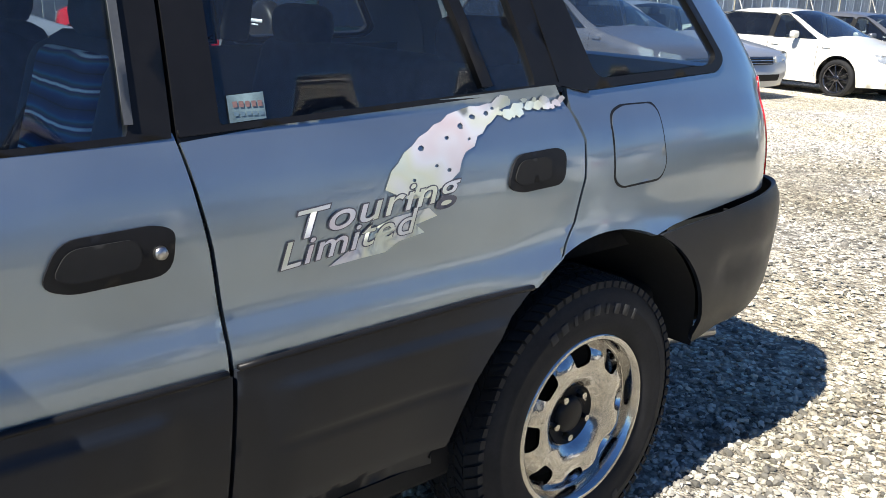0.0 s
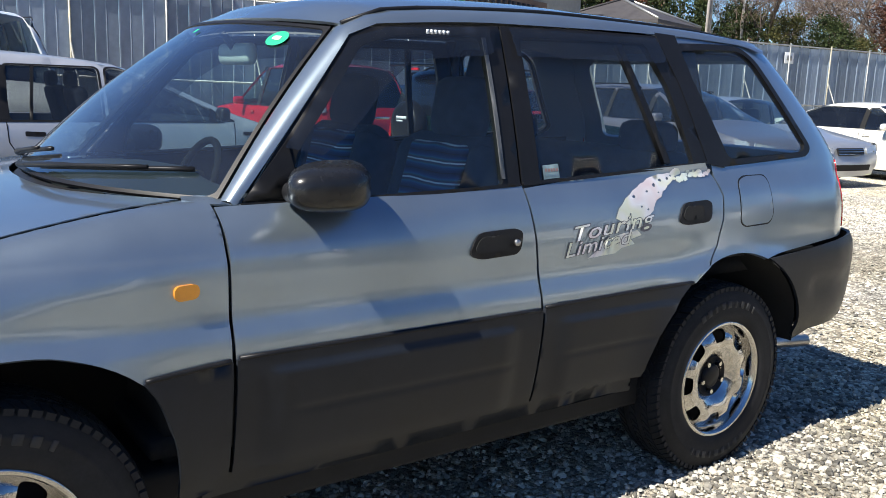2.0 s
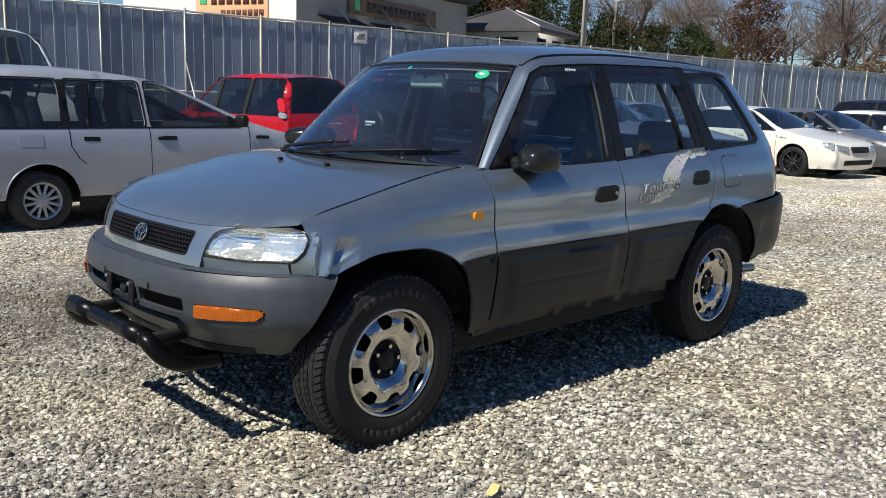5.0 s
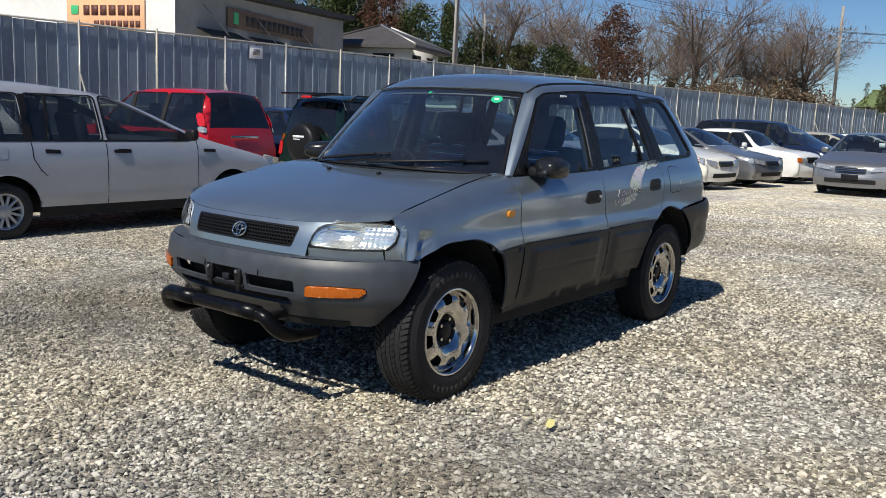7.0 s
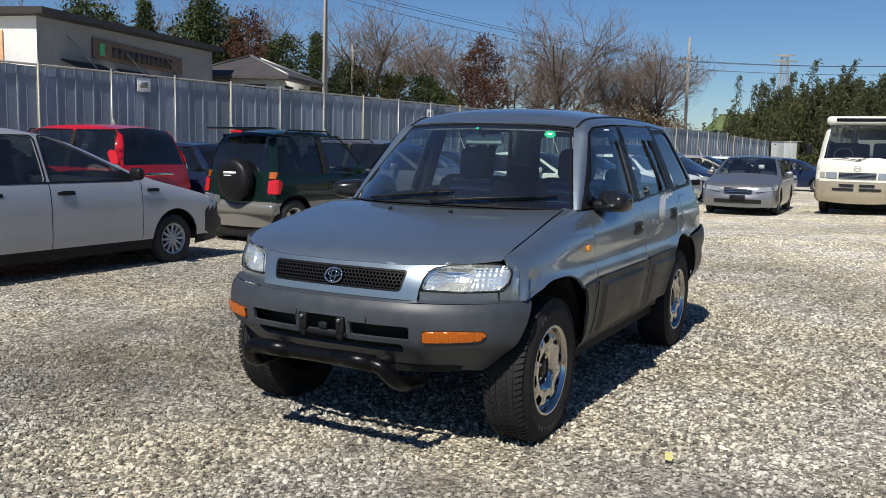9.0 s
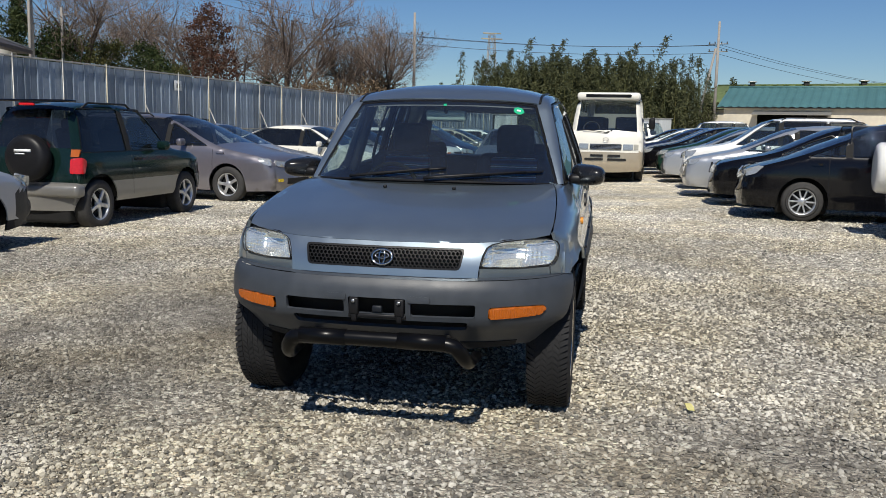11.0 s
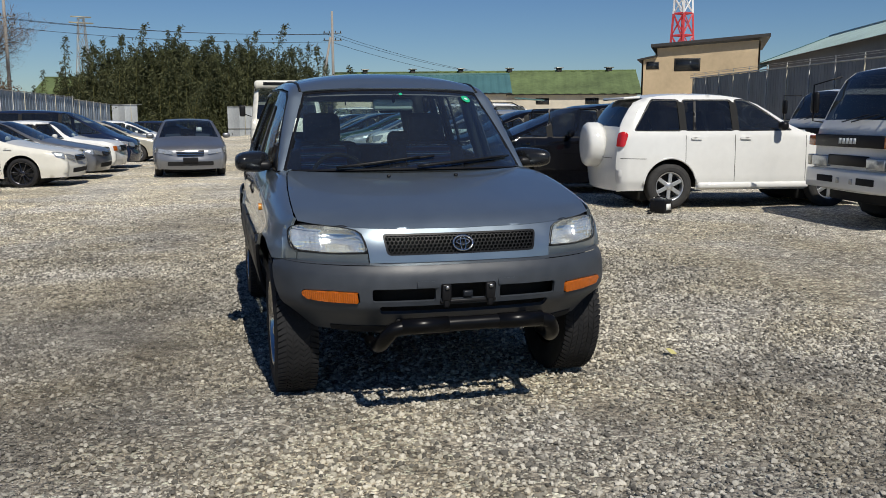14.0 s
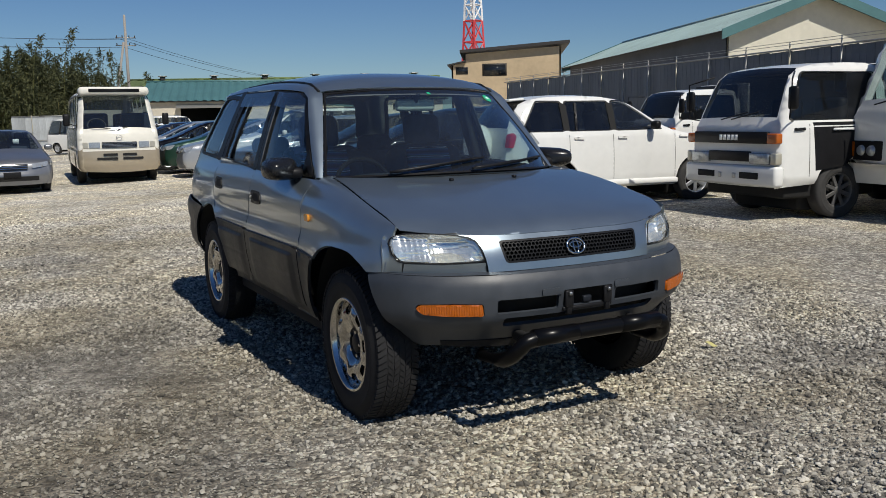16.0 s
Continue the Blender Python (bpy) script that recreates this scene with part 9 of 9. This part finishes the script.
# ================= remaining vehicles and small things =================
f = vehicle("minibus", "white minibus with lettering on its front and twin round lamps", pose(2.72, -8.70, gz(2, -8), 0, 0, RROW), [(-1.15, 0.40), (-1.22, 0.60), (-1.20, 1.30), (-1.16, 1.40), (-0.80, 2.50), (4.4, 2.55), (4.7, 2.0), (4.75, 0.8), (4.7, 0.42)], 1.02, 3.4, 0.37, "white", black_pillars=False, nip=(0.08, 0.1), bow=(0.10, 0.10, 0.08, 0.08, 0.05, 0.03, 0.03, 0.03), belt=1.40, pillars=(0.2, 1.3, 2.4), tumble=0.10, wheel=W_TRUCK, clear=0.42, roll=0.10, mirrors=False, seats=False, category="bus", inset=(0.25, 0.1, 0.2))
b2 = f["root"]
for sg in (-1, 1):
    q = lambda a, b, c, d: rounded([(sg * a, c), (sg * a, d), (sg * b, d), (sg * b, c)], 0.02)
    lp_ = part("lamp_panel", panel(q(0.35, 0.90, 0.74, 0.98), f["nose"](0.010), (-1, 0, 0), 0.05, 0.02), M["black"], b2)
    part("corner_lamp", panel(q(0.84, 0.93, 0.78, 0.97), f["nose"](0.03), (-1, 0, 0), 0.05, 0.03), M["amber"], b2)
    for y_ in (0.52, 0.70):
        rl = lathe([(0.0, -0.02), (0.055, -0.018), (0.068, 0.0), (0.07, 0.03)], 20)
        o_ = part("round_headlamp", rl, M["lens_lamp"], b2)
        o_.matrix_local = Matrix.Translation(f["nose"](0.02)(sg * y_, 0.86)) @ pose(0, 0, 0, 0, 0, -90)
    part("bumper_slot", panel(q(0.45, 0.58, 0.52, 0.66), f["nose"](0.008), (-1, 0, 0), 0.05, 0.01), M["under"], b2)
    part("bus_mirror", box(-1.15, sg * 1.20, 1.75, 0.10, 0.18, 0.32, 0.05), M["black"], b2)
    part("wiper", tube([(-1.30, sg * 0.5, 1.42), (-1.22, sg * 0.1, 1.52)], 0.010, 5), M["black"], b2)
part("bumper", panel(rounded([(-0.95, 0.44), (-0.95, 0.70), (0.95, 0.70), (0.95, 0.44)], 0.03), f["nose"](0.03), (-1, 0, 0), 0.06, 0.03), M["white"], b2)
word("front_lettering", "せいし", 0.17, M["sign_ink"], b2, lambda u, v: f["nose"](0.014)(-0.80 + u, 1.14 + v))

t2 = truck("light_truck", "small white cab-over truck behind the off-roader", pose(10.4, -11.2, gz(10, -11), 0, 0, RROW + 3), 0.74, 1.86, 0.8, 3)
hatch("yellow hatchback half hidden between the trucks", at_front_hub(6.9, -9.9, RROW, 0.86, "left"), "yellow", W_ALLOY10)
VANP = [(-0.62, 0.24), (-0.66, 0.5), (-0.62, 0.98), (-0.55, 1.05), (-0.15, 1.82), (2.45, 1.86), (2.66, 1.1), (2.70, 0.7), (2.66, 0.28)]


def micro_van(label, m, paint):
    return vehicle("micro_van", label, m, VANP, 0.73, 1.95, 0.27, paint, bow=(0.05, 0.05, 0.05, 0.06, 0.03, 0.03, 0.03, 0.03), belt=1.02, pillars=(0.75, 1.7), tumble=0.18, wheel=W_STEEL, lamp=(0.40, 0.66, 0.70, 0.84, 0.0, "lens_lamp"), mirrors=0.0, seams=((0.8, 0.3, 1.0),), category="van", group="white micro vans")


vehicle("minivan", "tall white minivan parked behind the silver estate", pose(1.32, 8.15, gz(1, 8), 0, 0, 90), [(-0.82, 0.26), (-0.87, 0.5), (-0.80, 1.04), (-0.45, 1.20), (0.12, 2.04), (3.0, 2.10), (3.35, 1.2), (3.40, 0.7), (3.36, 0.3)], 0.86, 2.5, 0.30, "white", bow=(0.06, 0.06, 0.06, 0.08, 0.03, 0.03, 0.03, 0.03), belt=1.12, pillars=(0.95, 2.0), tumble=0.20, wheel=W_STEEL, lamp=(0.45, 0.74, 0.72, 0.86, 0.0, "lens_lamp"), mirrors=0.05, category="van", glassm="privacy")
micro_van("white micro van parked far down the yard", pose(48.0, -3.6, gz(48, -3), 0, 0, 40), "white")
micro_van("white micro van parked far down the yard", pose(49.5, -6.6, gz(49, -6), 0, 0, -90), "white")
hatch("white hatchback far down the yard", pose(50, -9.5, gz(50, -9), 0, 0, -90), "white", W_ALLOY10)
hatch("dark hatchback far down the yard", pose(40, 1.6, gz(40, 1), 0, 0, 80), "navy", W_ALLOY10)

# car battery left on the gravel beside the white off-roader
bt = thing("car_battery", pose(6.66, -5.02, gz(6.7, -5), 0, 0, 25), "black car battery with a white label standing on gravel", "battery")
part("case", box(0, 0, 0.085, 0.26, 0.17, 0.17, 0.012), M["black"], bt)
part("lid", box(0, 0, 0.178, 0.265, 0.175, 0.03, 0.01), M["clad"], bt)
part("label", box(-0.02, -0.087, 0.09, 0.12, 0.004, 0.085), M["white_print"], bt, "white label")
part("label", box(-0.132, 0.0, 0.09, 0.004, 0.10, 0.085), M["white_print"], bt, "white label")
for x_ in (-0.09, 0.09):
    part("terminal", tube([(x_, 0.04, 0.19), (x_, 0.04, 0.215)], 0.012, 10), M["steel"], bt)
part("carry_strap", tube([(-0.12, 0, 0.19), (-0.06, 0, 0.225), (0.06, 0, 0.225), (0.12, 0, 0.19)], 0.008, 6), M["black"], bt)
# cable beside it
cb = finish("jump_cable", tube([(6.48 + 0.05 * k + 0.02 * math.sin(3 * k), -4.78 + 0.07 * math.sin(1.1 * k) - 0.03 * k, gz(6.5, -4.8) + 0.014) for k in range(10)], 0.009, 6), M["black"])
tagged(cb, "black rubber cable lying on the gravel", "cable")

# scrap of yellow paper on the gravel
yp = finish("paper_scrap", panel([(-0.045, -0.02), (-0.03, 0.022), (0.04, 0.026), (0.05, -0.012), (0.0, -0.026)], lambda x, y: Vector((x, y, 0.022 + 0.012 * math.sin(40 * x))), (0, 0, 1), 0.02, 0.001), mat("yellow_paper", (0.55, 0.50, 0.20), 0.7, 0, 0, 60, 0.2))
yp.matrix_world = pose(-0.02, -1.42, 0.0, 0, 0, 10) @ Matrix.Scale(0.75, 4)
tagged(yp, "crumpled scrap of yellow paper lying on gravel", "paper")
